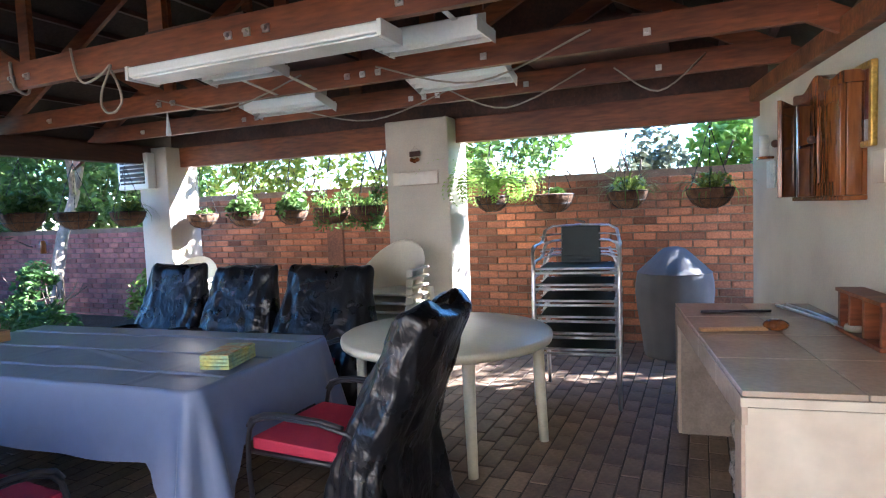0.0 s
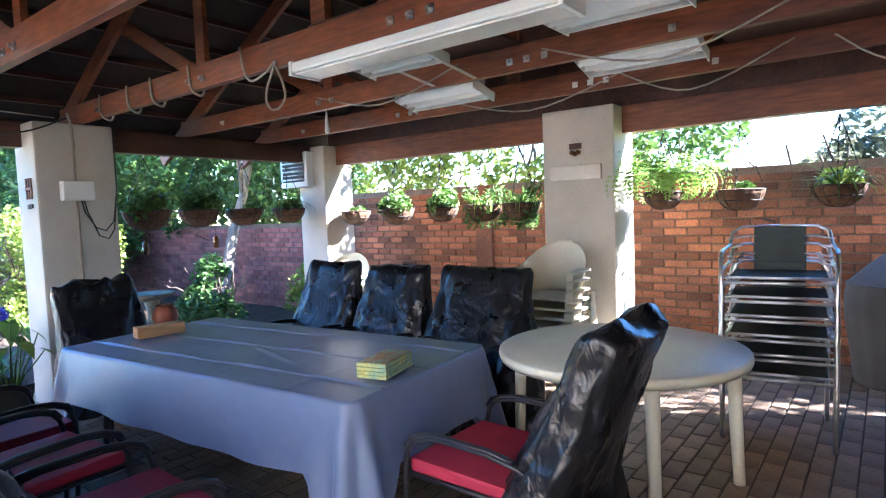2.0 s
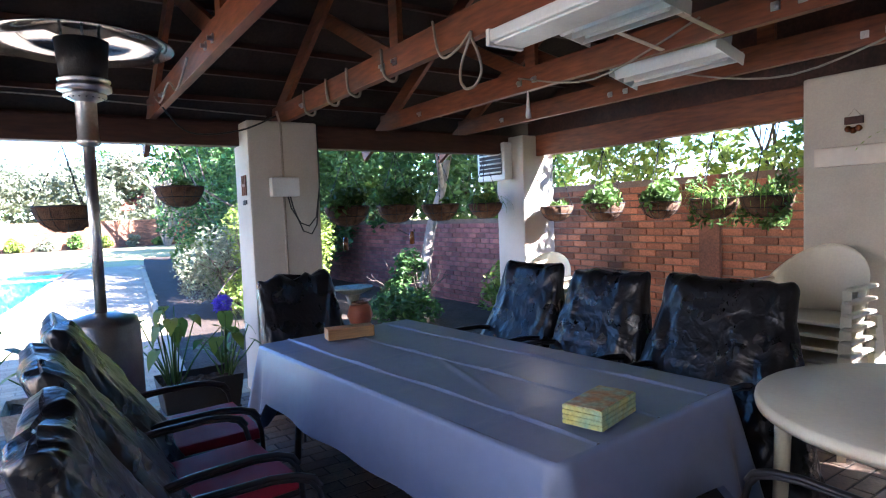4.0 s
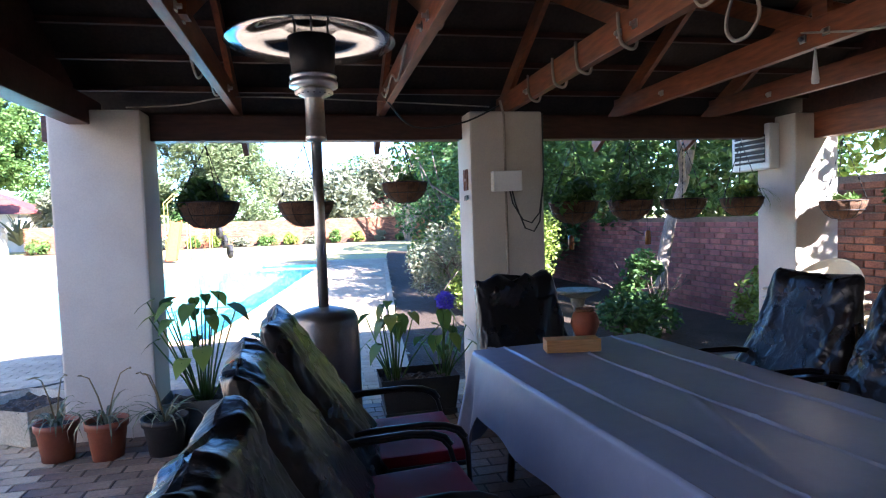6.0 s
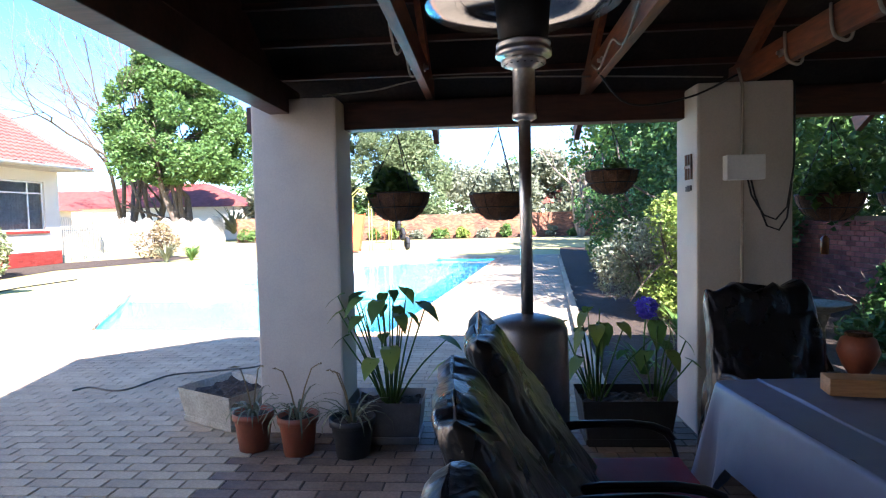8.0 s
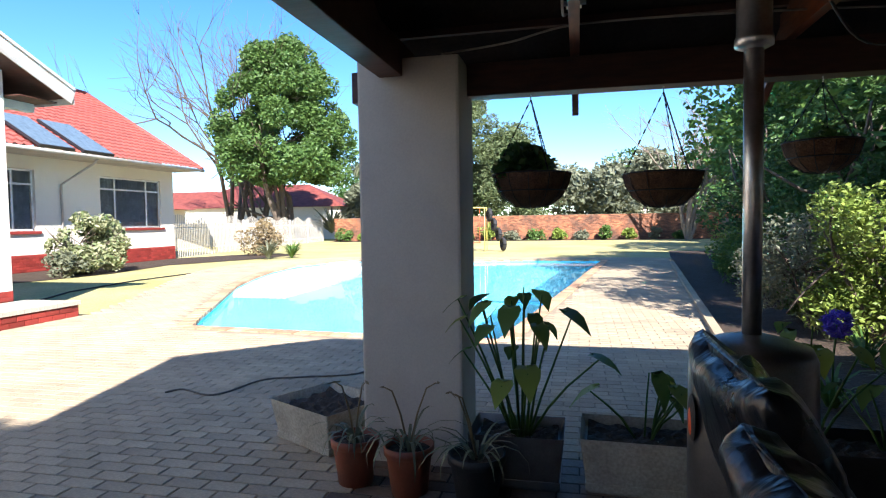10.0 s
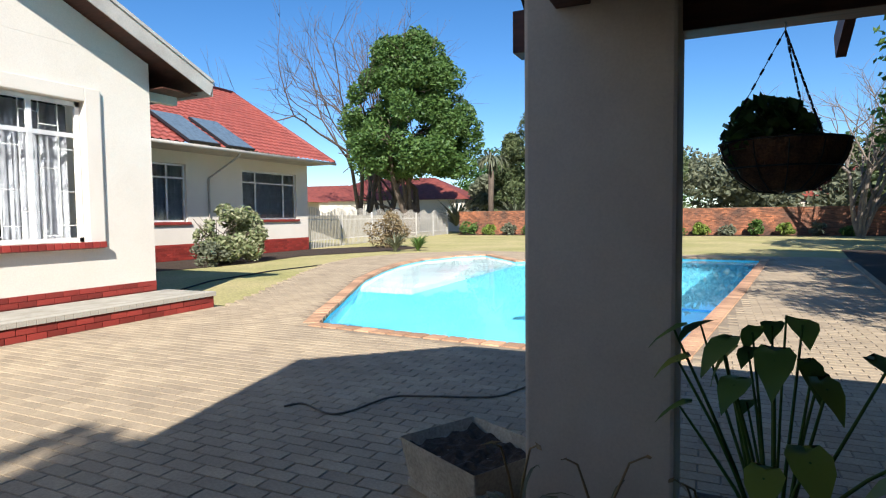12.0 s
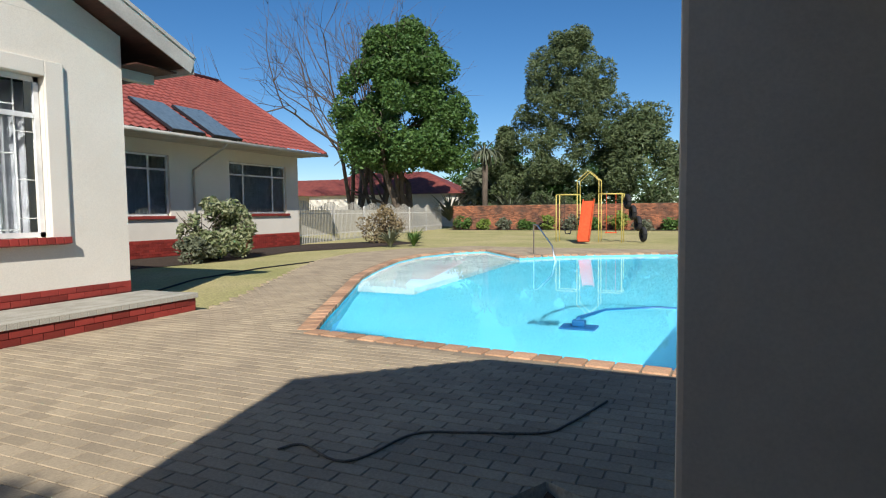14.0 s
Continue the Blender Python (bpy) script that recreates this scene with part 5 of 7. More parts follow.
LOOSE = "loose pale cable sagging between the roof trusses"
y0 = TRUSS_Y[2]
for k, xx in enumerate((-4.9, -4.45, -4.1, -3.6)):
    cable([(xx, y0 - 0.035, PLATE + 0.17), (xx + 0.02, y0 - 0.04, PLATE + 0.05), (xx + 0.05, y0 - 0.03, PLATE - 0.012), (xx + 0.06, y0 + 0.03, PLATE - 0.012), (xx + 0.07, y0 + 0.035, PLATE + 0.17)], 0.009, cable_white, "pale rope tied round a roof truss")
cable([(a + 0.33, b, c) for a, b, c in [(-3.35, y0 - 0.04, PLATE + 0.17), (-3.30, y0 - 0.05, PLATE + 0.02), (-3.22, y0 - 0.06, PLATE - 0.05), (-3.10, y0 - 0.05, PLATE - 0.02), (-3.02, y0 - 0.04, PLATE + 0.03), (-3.09, y0 - 0.05, PLATE - 0.10), (-3.10, y0 - 0.055, PLATE - 0.18), (-3.06, y0 - 0.06, PLATE - 0.23), (-3.02, y0 - 0.06, PLATE - 0.24), (-2.98, y0 - 0.055, PLATE - 0.23), (-2.94, y0 - 0.05, PLATE - 0.18), (-2.96, y0 - 0.045, PLATE - 0.10), (-3.02, y0 - 0.04, PLATE + 0.0)]], 0.007, cable_white, "coiled pale rope looped on a roof truss")
for yy, xs, sag in ((TRUSS_Y[3], (-3.6, -2.9, -2.2), 0.05), (TRUSS_Y[3], (-1.6, -0.9, -0.2), 0.09), (TRUSS_Y[4], (-3.0, -2.2, -1.4), 0.08), (TRUSS_Y[4], (-1.5, -1.0, -0.4), 0.10), (TRUSS_Y[4], (-0.2, 0.1, 0.4), 0.10)):
    cable([(xs[0], yy - 0.04, PLATE + 0.10), (xs[1], yy - 0.06, PLATE - sag), (xs[2], yy - 0.04, PLATE + 0.12)], 0.006, cable_white, LOOSE)
for yy in (TRUSS_Y[0], TRUSS_Y[1]):
    cable([(-5.2, yy - 0.04, PLATE + 0.10), (-4.9, yy - 0.05, PLATE + 0.01), (-4.6, yy - 0.045, PLATE + 0.08), (-4.3, yy - 0.05, PLATE - 0.02), (-4.0, yy - 0.04, PLATE + 0.1)], 0.007, cable_white, LOOSE)
cable([(-5.05, TRUSS_Y[1] - 0.03, PLATE + 0.02), (-5.2, 1.75, PLATE - 0.15), (-5.32, 2.15, PLATE - 0.10), (-5.3, 2.45, PLATE + 0.03)], 0.007, cable_black, "dark cable sagging to the column")
cable([(-5.5, -0.3, PLATE + 0.04), (-5.35, 0.1, PLATE + 0.03), (-5.3, 0.5, PLATE + 0.08), (-5.3, 1.4, PLATE + 0.06), (-5.4, 2.4, PLATE + 0.04)], 0.006, cable_white, "pale cable running along the roof battens")
bm = bmesh.new()
lathe(bm, [(0.0, 0.0), (0.018, 0.004), (0.020, 0.03), (0.016, 0.06), (0.012, 0.10), (0.004, 0.19), (0.0, 0.19)], 14)
solo("lamp_holder", bm, white_paint, "bare white bulb holder hanging from a truss", "lamp holder", -3.55, TRUSS_Y[3] + 0.0, PLATE - 0.186)
blue = material("blue plastic tarpaulin", (0.02, 0.08, 0.42), 0.5, fine=20, bump=0.4, bump_size=0.02, vary=0.25)
for (x, y, w, d) in ((-2.1, 3.25, 0.5, 0.25), (-0.3, 4.2, 0.75, 0.3)):
    bm = bmesh.new()
    bmesh.ops.create_grid(bm, x_segments=20, y_segments=10, size=0.5)
    for v in bm.verts:
        v.co = Vector((v.co.x * w, v.co.y * d, 0.03 * noise.noise(v.co * 7) + 0.02))
    bmesh.ops.solidify(bm, geom=bm.faces[:], thickness=0.01)
    t = solo("blue_tarpaulin", bm, blue, "folded blue plastic tarpaulin lying on a plank over the trusses", "tarpaulin", x, y, PLATE + 0.20)
    solo("plank", boxes((x - w / 2 - 0.1, x + w / 2 + 0.1, TRUSS_Y[2] if y < 3.6 else TRUSS_Y[3], TRUSS_Y[3] if y < 3.6 else TRUSS_Y[4], PLATE + 0.162, PLATE + 0.182)), timber_dark, "dark plank lying across the roof trusses", "plank")

# ---- pots and plants by the columns ----
def flower_pot(x, y, r, h, mat, label, seed, plant):
    t = thing("flower_pot", label, "pot", x, y, 0, group="pots by the column")
    bm = bmesh.new()
    lathe(bm, [(0.0, 0.0), (r * 0.74, 0.0), (r * 0.95, h * 0.8), (r * 0.96, h * 0.81), (r * 1.04, h * 0.82), (r * 1.06, h), (r * 0.98, h), (r * 0.94, h * 0.86), (0.0, h * 0.86)], 32)
    part("pot", bm, mat, t)
    bm = bmesh.new()
    bmesh.ops.create_circle(bm, cap_ends=True, radius=r * 0.93, segments=24, matrix=pose(0, 0, h * 0.875))
    part("soil", bm, soil, t)
    rng = np.random.default_rng(seed)
    z = h * 0.87
    if plant == "strappy":
        blade_part(t, "foliage", leaf_grey, seed, z, n=20, length=0.36, width=0.016, lean=1.1, bend=2.6)
        for k in range(2):
            bm = bmesh.new()
            a = rng.uniform(0, 6.3)
            tube(bm, [(0, 0, z), (0.05 * math.cos(a), 0.05 * math.sin(a), z + 0.2), (0.10 * math.cos(a), 0.10 * math.sin(a), z + 0.33), (0.15 * math.cos(a), 0.15 * math.sin(a), z + 0.36)], 0.006, 6, 0.003)
            part("stalk", bm, leaf_dry, t)
            vs, fs = leaf_cards(np.array([[0.16 * math.cos(a), 0.16 * math.sin(a), z + 0.36]]), 0.04, slim=0.3, rng=rng)
            o = new("dry_flower", cards_mesh("dry_flower", vs, fs, leaf_dry))
            o.parent = t
    return t


flower_pot(-5.08, -0.72, 0.125, 0.26, terracotta, "brown plastic flower pot with a wilting lily", 11, "strappy")
flower_pot(-5.02, -0.40, 0.125, 0.26, terracotta, "brown plastic flower pot with drooping strappy leaves", 12, "strappy")
flower_pot(-5.0, -0.04, 0.14, 0.25, black, "black plastic flower pot with wilted leaves", 13, "strappy")


def broad_leaf(parent, base, tip, size, mat, rng, stalk_mat, bend=0.3):
    """A stalk with one large arrow-shaped leaf."""
    base, tip = Vector(base), Vector(tip)
    mid = base.lerp(tip, 0.55) + Vector((0, 0, bend * (tip - base).length * 0.35))
    bm = bmesh.new()
    tube(bm, [base, base.lerp(mid, 0.5) + Vector((0, 0, 0.02)), mid, tip.lerp(mid, 0.3), tip], 0.008, 6, 0.004)
    part("stalk", bm, stalk_mat, parent)
    d = Vector((tip.x - base.x, tip.y - base.y, -0.15)).normalized()
    if d.length < 0.1:
        d = Vector((1, 0, -0.3)).normalized()
    s = d.cross(Vector((0, 0, 1))).normalized()
    up = s.cross(d)
    bm = bmesh.new()
    outline = [(-0.28, 0.0), (-0.45, 0.28), (-0.15, 0.42), (0.25, 0.36), (0.65, 0.17), (1.0, 0.0)]
    rib = [bm.verts.new(tip + d * size * u + up * size * (-0.25 * u * u)) for u, _ in outline]
    for sg in (-1, 1):
        edge = [bm.verts.new(tip + d * size * u + s * size * sg * w + up * size * (0.10 * w - 0.25 * u * u + rng.uniform(-0.03, 0.03))) for u, w in outline]
        for k in range(len(outline) - 1):
            q = [rib[k], rib[k + 1], edge[k + 1], edge[k]]
            try:
                f = bm.faces.new(q if sg > 0 else q[::-1])
                f.smooth = True
            except ValueError:
                pass
    part("leaf", bm, mat, parent)


def lily_clump(x, y, z, n, height, seed, label, spread=0.35):
    t = thing("arum_lily", label, "plant", x, y, z)
    rng = np.random.default_rng(seed)
    for k in range(n):
        a = rng.uniform(0, 6.283)
        r, h = spread * rng.uniform(0.3, 1.1), height * rng.uniform(0.45, 1.05)
        broad_leaf(t, (0.05 * math.cos(a), 0.05 * math.sin(a), 0), (r * math.cos(a), r * math.sin(a), h), rng.uniform(0.10, 0.16), leaf_mid if k % 3 else leaf_light, rng, leaf_mid, rng.uniform(0.0, 0.3))
    bm = bmesh.new()
    tube(bm, [(0, 0, 0), (0.02, 0.01, height * 0.7), (0.03, 0.02, height * 1.12)], 0.006, 6, 0.004)
    part("flower_stalk", bm, leaf_mid, t)
    return t


def tapered_box(name, label, x, y, turn, w, d, h, mat, fill=True):
    t = thing(name, label, "planter", x, y, 0, turn)
    bm = bmesh.new()
    box(bm, -w / 2, w / 2, -d / 2, d / 2, 0, h)
    for v in bm.verts:
        if v.co.z < 0.01:
            v.co.x *= 0.86
            v.co.y *= 0.82
    topf = max(bm.faces, key=lambda f: f.calc_center_median().z)
    ins = bmesh.ops.inset_region(bm, faces=[topf], thickness=0.03)
    bmesh.ops.translate(bm, verts=topf.verts, vec=(0, 0, -0.07))
    bmesh.ops.bevel(bm, geom=[e for e in bm.edges], offset=0.006, segments=1, affect="EDGES")
    part("trough", bm, mat, t)
    bm = bmesh.new()
    bmesh.ops.create_grid(bm, x_segments=30, y_segments=20, size=0.5)
    for v in bm.verts:
        v.co = Vector((v.co.x * (w - 0.075), v.co.y * (d - 0.075), h - 0.052 + 0.035 * noise.noise(v.co * 9)))
    part("soil", bm, soil, t)
    part("lower_rim", boxes((-w * 0.455, w * 0.455, -d * 0.44, d * 0.44, 0.02, 0.06), bevel=0.004), mat, t)
    return t


tapered_box("concrete_planter", "weathered concrete planter trough full of bare soil", -5.66, -1.13, 62, 0.60, 0.50, 0.28, concrete)
tapered_box("plastic_planter", "dark planter trough with arum lilies beside the column", -5.30, 0.14, 90, 0.50, 0.36, 0.30, steel_grey)
lily_clump(-5.30, 0.16, 0.25, 20, 0.72, 21, "arum lily with large arrow shaped leaves in a planter", 0.42)
tapered_box("concrete_planter", "low concrete planter trough with sparse plants", -5.35, 0.78, 88, 0.62, 0.42, 0.30, concrete)
lily_clump(-5.35, 0.80, 0.25, 7, 0.32, 24, "small arum lily growing in a concrete planter", 0.30)
tapered_box("plastic_planter", "dark planter trough with lilies under the column", -5.30, 1.72, 90, 0.60, 0.40, 0.32, black)
lily_clump(-5.32, 1.55, 0.26, 12, 0.55, 27, "arum lily with arching green leaves in a trough", 0.40)
lily_clump(-5.30, 1.92, 0.26, 8, 0.45, 29, "leafy green lily clump in a trough", 0.30)
t = thing("agapanthus", "purple agapanthus flower on a tall stalk", "flower", -7.0, 2.30, -0.03)
bm = bmesh.new()
tube(bm, [(0, 0, 0), (0.02, 0.0, 0.4), (0.03, 0.02, 0.64)], 0.008, 6)
part("stalk", bm, leaf_mid, t)
crown(t, [(0.03, 0.02, 0.65, 0.10)], 260, 0.035, petal_purple, 5, "flower_head", slim=0.3)
blade_part(t, "foliage", leaf_mid, 6, 0, n=26, length=0.6, width=0.03, lean=0.9, bend=1.7)

for (fx, fy, fz) in ((-5.67, 3.20, 1.44 + 0.08 - 0.156), (-5.67, 3.95, 2.15)):
    t = thing("wind_bell", "small hanging wooden bell on a string", "bell", fx, fy, fz)
    drop = 0.05 if fz < 2 else 0.82
    bm = bmesh.new()
    tube(bm, [(0, 0, 0.002), (0, 0, -drop)], 0.002, 4)
    part("string", bm, black, t)
    bm = bmesh.new()
    lathe(bm, [(0.0, -drop - 0.13), (0.026, -drop - 0.13), (0.028, -drop - 0.02), (0.012, -drop), (0.0, -drop + 0.001)], 14)
    part("body", bm, varnish, t)
# Thin dark tube that draws an irregular line across the paving.
bm = bmesh.new()
way = [Vector(q) for q in ((-6.37, -2.93), (-6.48, -2.84), (-6.37, -2.55), (-6.46, -2.42), (-6.88, -2.31), (-7.02, -2.02), (-7.18, -1.6), (-7.42, -1.47), (-8.02, -1.3))]
run = []
for i in range(len(way) - 1):
    a, b, c, d = way[max(0, i - 1)], way[i], way[i + 1], way[min(len(way) - 1, i + 2)]
    for k in range(6):
        s = k / 6
        p = 0.5 * (2 * b + (c - a) * s + (2 * a - 5 * b + 4 * c - d) * s * s + (3 * b - a - 3 * c + d) * s ** 3)
        run.append((p.x, p.y, 0.015))
tube(bm, run, 0.008, 6)
solo("ground_cable", bm, line_dull, "thin dark line across the paving", "cable")
tree("leafy tree standing east of the pavilion", 5.3, 2.3, 8.9, 1.15, 4.2, 0.13, 2900, 0.09, leaf_mid, 141, "dome", 0.3, 30)
# Out of view; added to break the northern strip of sun into dapples.
tree("unseen sparse tree added to dapple the sun on the north side", 4.8, 8.3, 6.3, 1.9, 2.6, 0.10, 2600, 0.08, leaf_mid, 139, "round", 0.33, 24)

# bird bath and clay ornament beyond the column
mossy_stone = material("mossy grey stone", (0.16, 0.16, 0.13), 0.9, color2=(0.09, 0.10, 0.07), scale=7, fine=50, bump=0.5, bump_size=0.006, vary=0.25)
t = thing("bird_bath", "grey stone bird bath on a pedestal in the garden", "bird bath", -6.75, 3.75, -0.03)
bm = bmesh.new()
lathe(bm, [(0.0, 0.0), (0.16, 0.0), (0.15, 0.05), (0.06, 0.10), (0.05, 0.5), (0.09, 0.62), (0.0, 0.62)], 24)
part("pedestal", bm, mossy_stone, t)
bm = bmesh.new()
lathe(bm, [(0.0, 0.625), (0.10, 0.625), (0.23, 0.68), (0.25, 0.71), (0.235, 0.71), (0.12, 0.66), (0.0, 0.65)], 28)
part("bowl", bm, mossy_stone, t)
t = thing("clay_pot", "round terracotta clay pot ornament with a woven rim", "pot", -4.74, 2.87, 0.0)
bm = bmesh.new()
lathe(bm, [(0.0, 0.0), (0.10, 0.0), (0.09, 0.5), (0.045, 0.58), (0.08, 0.64), (0.105, 0.71), (0.085, 0.78), (0.05, 0.81), (0.0, 0.81)], 26)
part("body", bm, terracotta, t)
bm = bmesh.new()
tube(bm, [(0.055 * math.cos(k * 0.628), 0.055 * math.sin(k * 0.628), 0.805) for k in range(11)], 0.014, 6)
part("rim", bm, coir, t)

# ---- garden north of the slab ----
BED = [(-6.1, 1.75), (-8.9, 2.0), (-21.8, 3.35), (-30, 4.4), (-30, 6.6), (-6.9, 6.6), (-6.1, 6.6)]
structure("soil_bed", sheet(BED, [], -0.012), soil, "dark garden bed soil under shrubs", "soil")
bm = bmesh.new()
for a, b in zip(BED[:2], BED[1:3]):
    bar(bm, (*a, 0.02), (*b, 0.02), 0.11, 0.09)
structure("kerb", bm, paver, "brick edging along the garden bed", "kerb")
bush("shrub", "tall dense dark green hedge shrub", -13.2, 5.0, -0.03, 1.5, 3.4, 16000, 0.055, leaf_dark, 101)
bush("shrub", "tall dense dark green hedge shrub by the wall", -16.6, 5.4, -0.03, 1.9, 3.4, 15000, 0.06, leaf_dark, 102)
bush("shrub", "rounded yellow green shrub catching the sun", -9.6, 3.75, -0.03, 0.85, 1.75, 8500, 0.035, leaf_light, 103)
bush("shrub", "grey green twiggy shrub with fine leaves", -10.4, 3.4, -0.03, 0.75, 1.4, 6000, 0.03, leaf_grey, 104)
bush("shrub", "low green shrub beside the paved slab", -11.0, 3.7, -0.03, 0.75, 1.1, 5000, 0.035, leaf_mid, 105)
bush("shrub", "low grey green shrub beside the slab", -13.2, 4.0, -0.03, 0.8, 1.0, 4500, 0.04, leaf_grey, 106)
bush("shrub", "low green shrub at the slab edge", -15.8, 4.3, -0.03, 0.9, 1.0, 4500, 0.045, leaf_mid, 107)
bush("shrub", "pale tufted shrub at the far end", -19.0, 4.6, -0.03, 1.0, 1.1, 4000, 0.05, leaf_light, 108)
bush("shrub", "green broad leaved shrub against the wall", -8.0, 5.3, -0.03, 0.32, 0.95, 1000, 0.045, leaf_dark, 109)
bush("shrub", "small bright green shrub by the corner column", -6.55, 6.1, -0.03, 0.45, 0.75, 1500, 0.045, leaf_light, 110)
bush("shrub", "dark shrub in the garden bed", -7.4, 4.75, -0.03, 0.45, 0.45, 1200, 0.05, leaf_dark, 111)
for k in range(11):
    t = thing("grass_tuft", "tuft of strappy green lily leaves", "plant", -7.0 - 1.35 * k, 2.9 + 0.19 * k, -0.02, group="tufts along the bed")
    blade_part(t, "foliage", leaf_mid if k % 2 else leaf_grey, 400 + k, 0, n=44, length=0.62, width=0.022, lean=0.8, bend=1.4)
tree("slender tree with a pale blotched trunk in the garden", -8.6, 5.9, 6.0, 2.1, 3.3, 0.11, 9000, 0.07, leaf_mid, 120, "round", 0.34, 30, bark_pale)
tree("broad dark tree behind the hedge", -14.5, 8.2, 8.5, 4.2, 2.2, 0.25, 20000, 0.12, leaf_mid, 121, "round", 0.32, 46)
tree("bushy green tree above the purple wall", -10.4, 8.0, 5.2, 2.6, 1.3, 0.12, 12000, 0.09, leaf_dark, 122, "round", 0.35, 34)
tree("dense green tree at the end of the bed", -19.5, 7.0, 7.0, 3.2, 1.6, 0.16, 13000, 0.11, leaf_mid, 123, "round", 0.34, 34)
# trees beyond the north wall
tree("sunlit leafy tree behind the brick wall", -6.6, 8.3, 5.4, 2.0, 1.5, 0.10, 9000, 0.07, leaf_light, 131, "round", 0.33, 30, bark)
tree("sunlit leafy tree behind the brick wall", -4.3, 8.6, 5.0, 1.9, 1.6, 0.09, 8000, 0.07, leaf_light, 132, "round", 0.33, 28, bark)
tree("thin stemmed leafy tree behind the brick wall", -2.6, 8.4, 4.6, 1.5, 1.4, 0.07, 5200, 0.065, leaf_mid, 133, "round", 0.33, 22, bark, 3)
bush("shrub", "ferny green shrub spilling over the brick wall", 0.9, 7.15, -0.03, 0.75, 2.35, 4500, 0.06, leaf_fern, 137)
bush("shrub", "blue green shrub behind the brick wall", 0.0, 7.6, -0.03, 0.7, 2.2, 3500, 0.05, leaf_grey, 138)
bush("shrub", "tall blue green shrub behind the brick wall", 1.7, 8.6, -0.03, 1.2, 2.9, 7000, 0.06, leaf_grey, 134)
t = thing("palm_shrub", "spiky green palm behind the brick wall", "palm", 1.5, 7.4, -0.03)
bm = bmesh.new()
tube(bm, [(0, 0, 0), (0, 0, 1.9)], 0.09, 8)
part("trunk", bm, bark, t)
blade_part(t, "foliage", leaf_fern, 135, 1.9, n=60, length=1.0, width=0.05, lean=1.5, bend=0.9)
tree("tall tree to the north-east", 6.5, 11.5, 7.5, 2.6, 3.2, 0.2, 5200, 0.13, leaf_mid, 136, "round", 0.3, 26)


# ---- houses ----
def grille_window(parent, x0, x1, y, z0, z1, lights, seed, bars=True, curtains=True, depth=0.12):
    """A white steel window in a wall whose outer face is at y and faces +y."""
    w = part("window", boxes((x0, x0 + 0.062, y - depth, y - depth + 0.04, z0, z1), (x1 - 0.062, x1, y - depth, y - depth + 0.04, z0, z1), (x0, x1, y - depth, y - depth + 0.04, z1 - 0.062, z1), (x0, x1, y - depth, y - depth + 0.04, z0, z0 + 0.062)), white_paint, parent, "white steel window frame")
    for q in lights:
        x = x0 + (x1 - x0) * q
        part("mullion", boxes((x - 0.034, x + 0.034, y - depth + 0.001, y - depth + 0.038, z0 + 0.063, z1 - 0.063)), white_paint, w)
    zt = z1 - (z1 - z0) * 0.24
    part("transom", boxes((x0 + 0.063, x1 - 0.063, y - depth + 0.003, y - depth + 0.036, zt - 0.03, zt + 0.03)), white_paint, w)
    g = part("pane", boxes((x0 + 0.063, x1 - 0.063, y - depth + 0.012, y - depth + 0.018, z0 + 0.063, z1 - 0.063)), window_glass, w)
    g.visible_shadow = False
    if bars:
        n = max(3, int((x1 - x0) / 0.24))
        for k in range(1, n):
            x = x0 + (x1 - x0) * k / n
            part("bar", boxes((x - 0.006, x + 0.006, y - depth - 0.05, y - depth - 0.038, z0 + 0.05, z1 - 0.05)), white_paint, w)
        for k in range(n):
            xa, xb = x0 + (x1 - x0) * k / n, x0 + (x1 - x0) * (k + 1) / n
            for q in ((0.12, 0.36, 0.66), (0.05, 0.52, 0.82), (0.22, 0.47, 0.90))[k % 3]:
                z = z0 + (z1 - z0) * q
                part("bar", boxes((max(xa, x0 + 0.05), min(xb, x1 - 0.05), y - depth - 0.037, y - depth - 0.025, z - 0.005, z + 0.005)), white_paint, w)
    if curtains:
        for a, b in (((0.02, 0.46), (0.49, 0.98)) if bars else ((0.02, 0.98),)):
            bm = bmesh.new()
            n = int((b - a) * (x1 - x0) / 0.02)
            rows = []
            for j in range(2):
                rows.append([bm.verts.new((x0 + (x1 - x0) * (a + (b - a) * i / n), y - depth - (0.20 if bars else 0.06) + 0.03 * math.sin(i * 0.9 + 0.6 * math.sin(i * 0.21)), (z0 + 0.03, z1 - 0.05)[j])) for i in range(n + 1)])
            for i in range(n):
                f = bm.faces.new((rows[0][i], rows[0][i + 1], rows[1][i + 1], rows[1][i]))
                f.smooth = True
            bmesh.ops.solidify(bm, geom=bm.faces[:], thickness=0.004)
            part("curtain", bm, curtain, w, "pale pleated curtain")
    return w


def wall_with_holes(x0, x1, y0, y1, z0, z1, holes):
    """A wall from y0 (back) to y1 (face) with openings (xa, xb, za, zb), as butted boxes."""
    bm = bmesh.new()
    cuts = sorted(holes)
    x = x0
    for xa, xb, za, zb in cuts:
        box(bm, x, xa, y0, y1, z0, z1)
        box(bm, xa, xb, y0, y1, z0, za)
        box(bm, xa, xb, y0, y1, zb, z1)
        x = xb
    box(bm, x, x1, y0, y1, z0, z1)
    bmesh.ops.remove_doubles(bm, verts=bm.verts, dist=1e-4)
    return bm


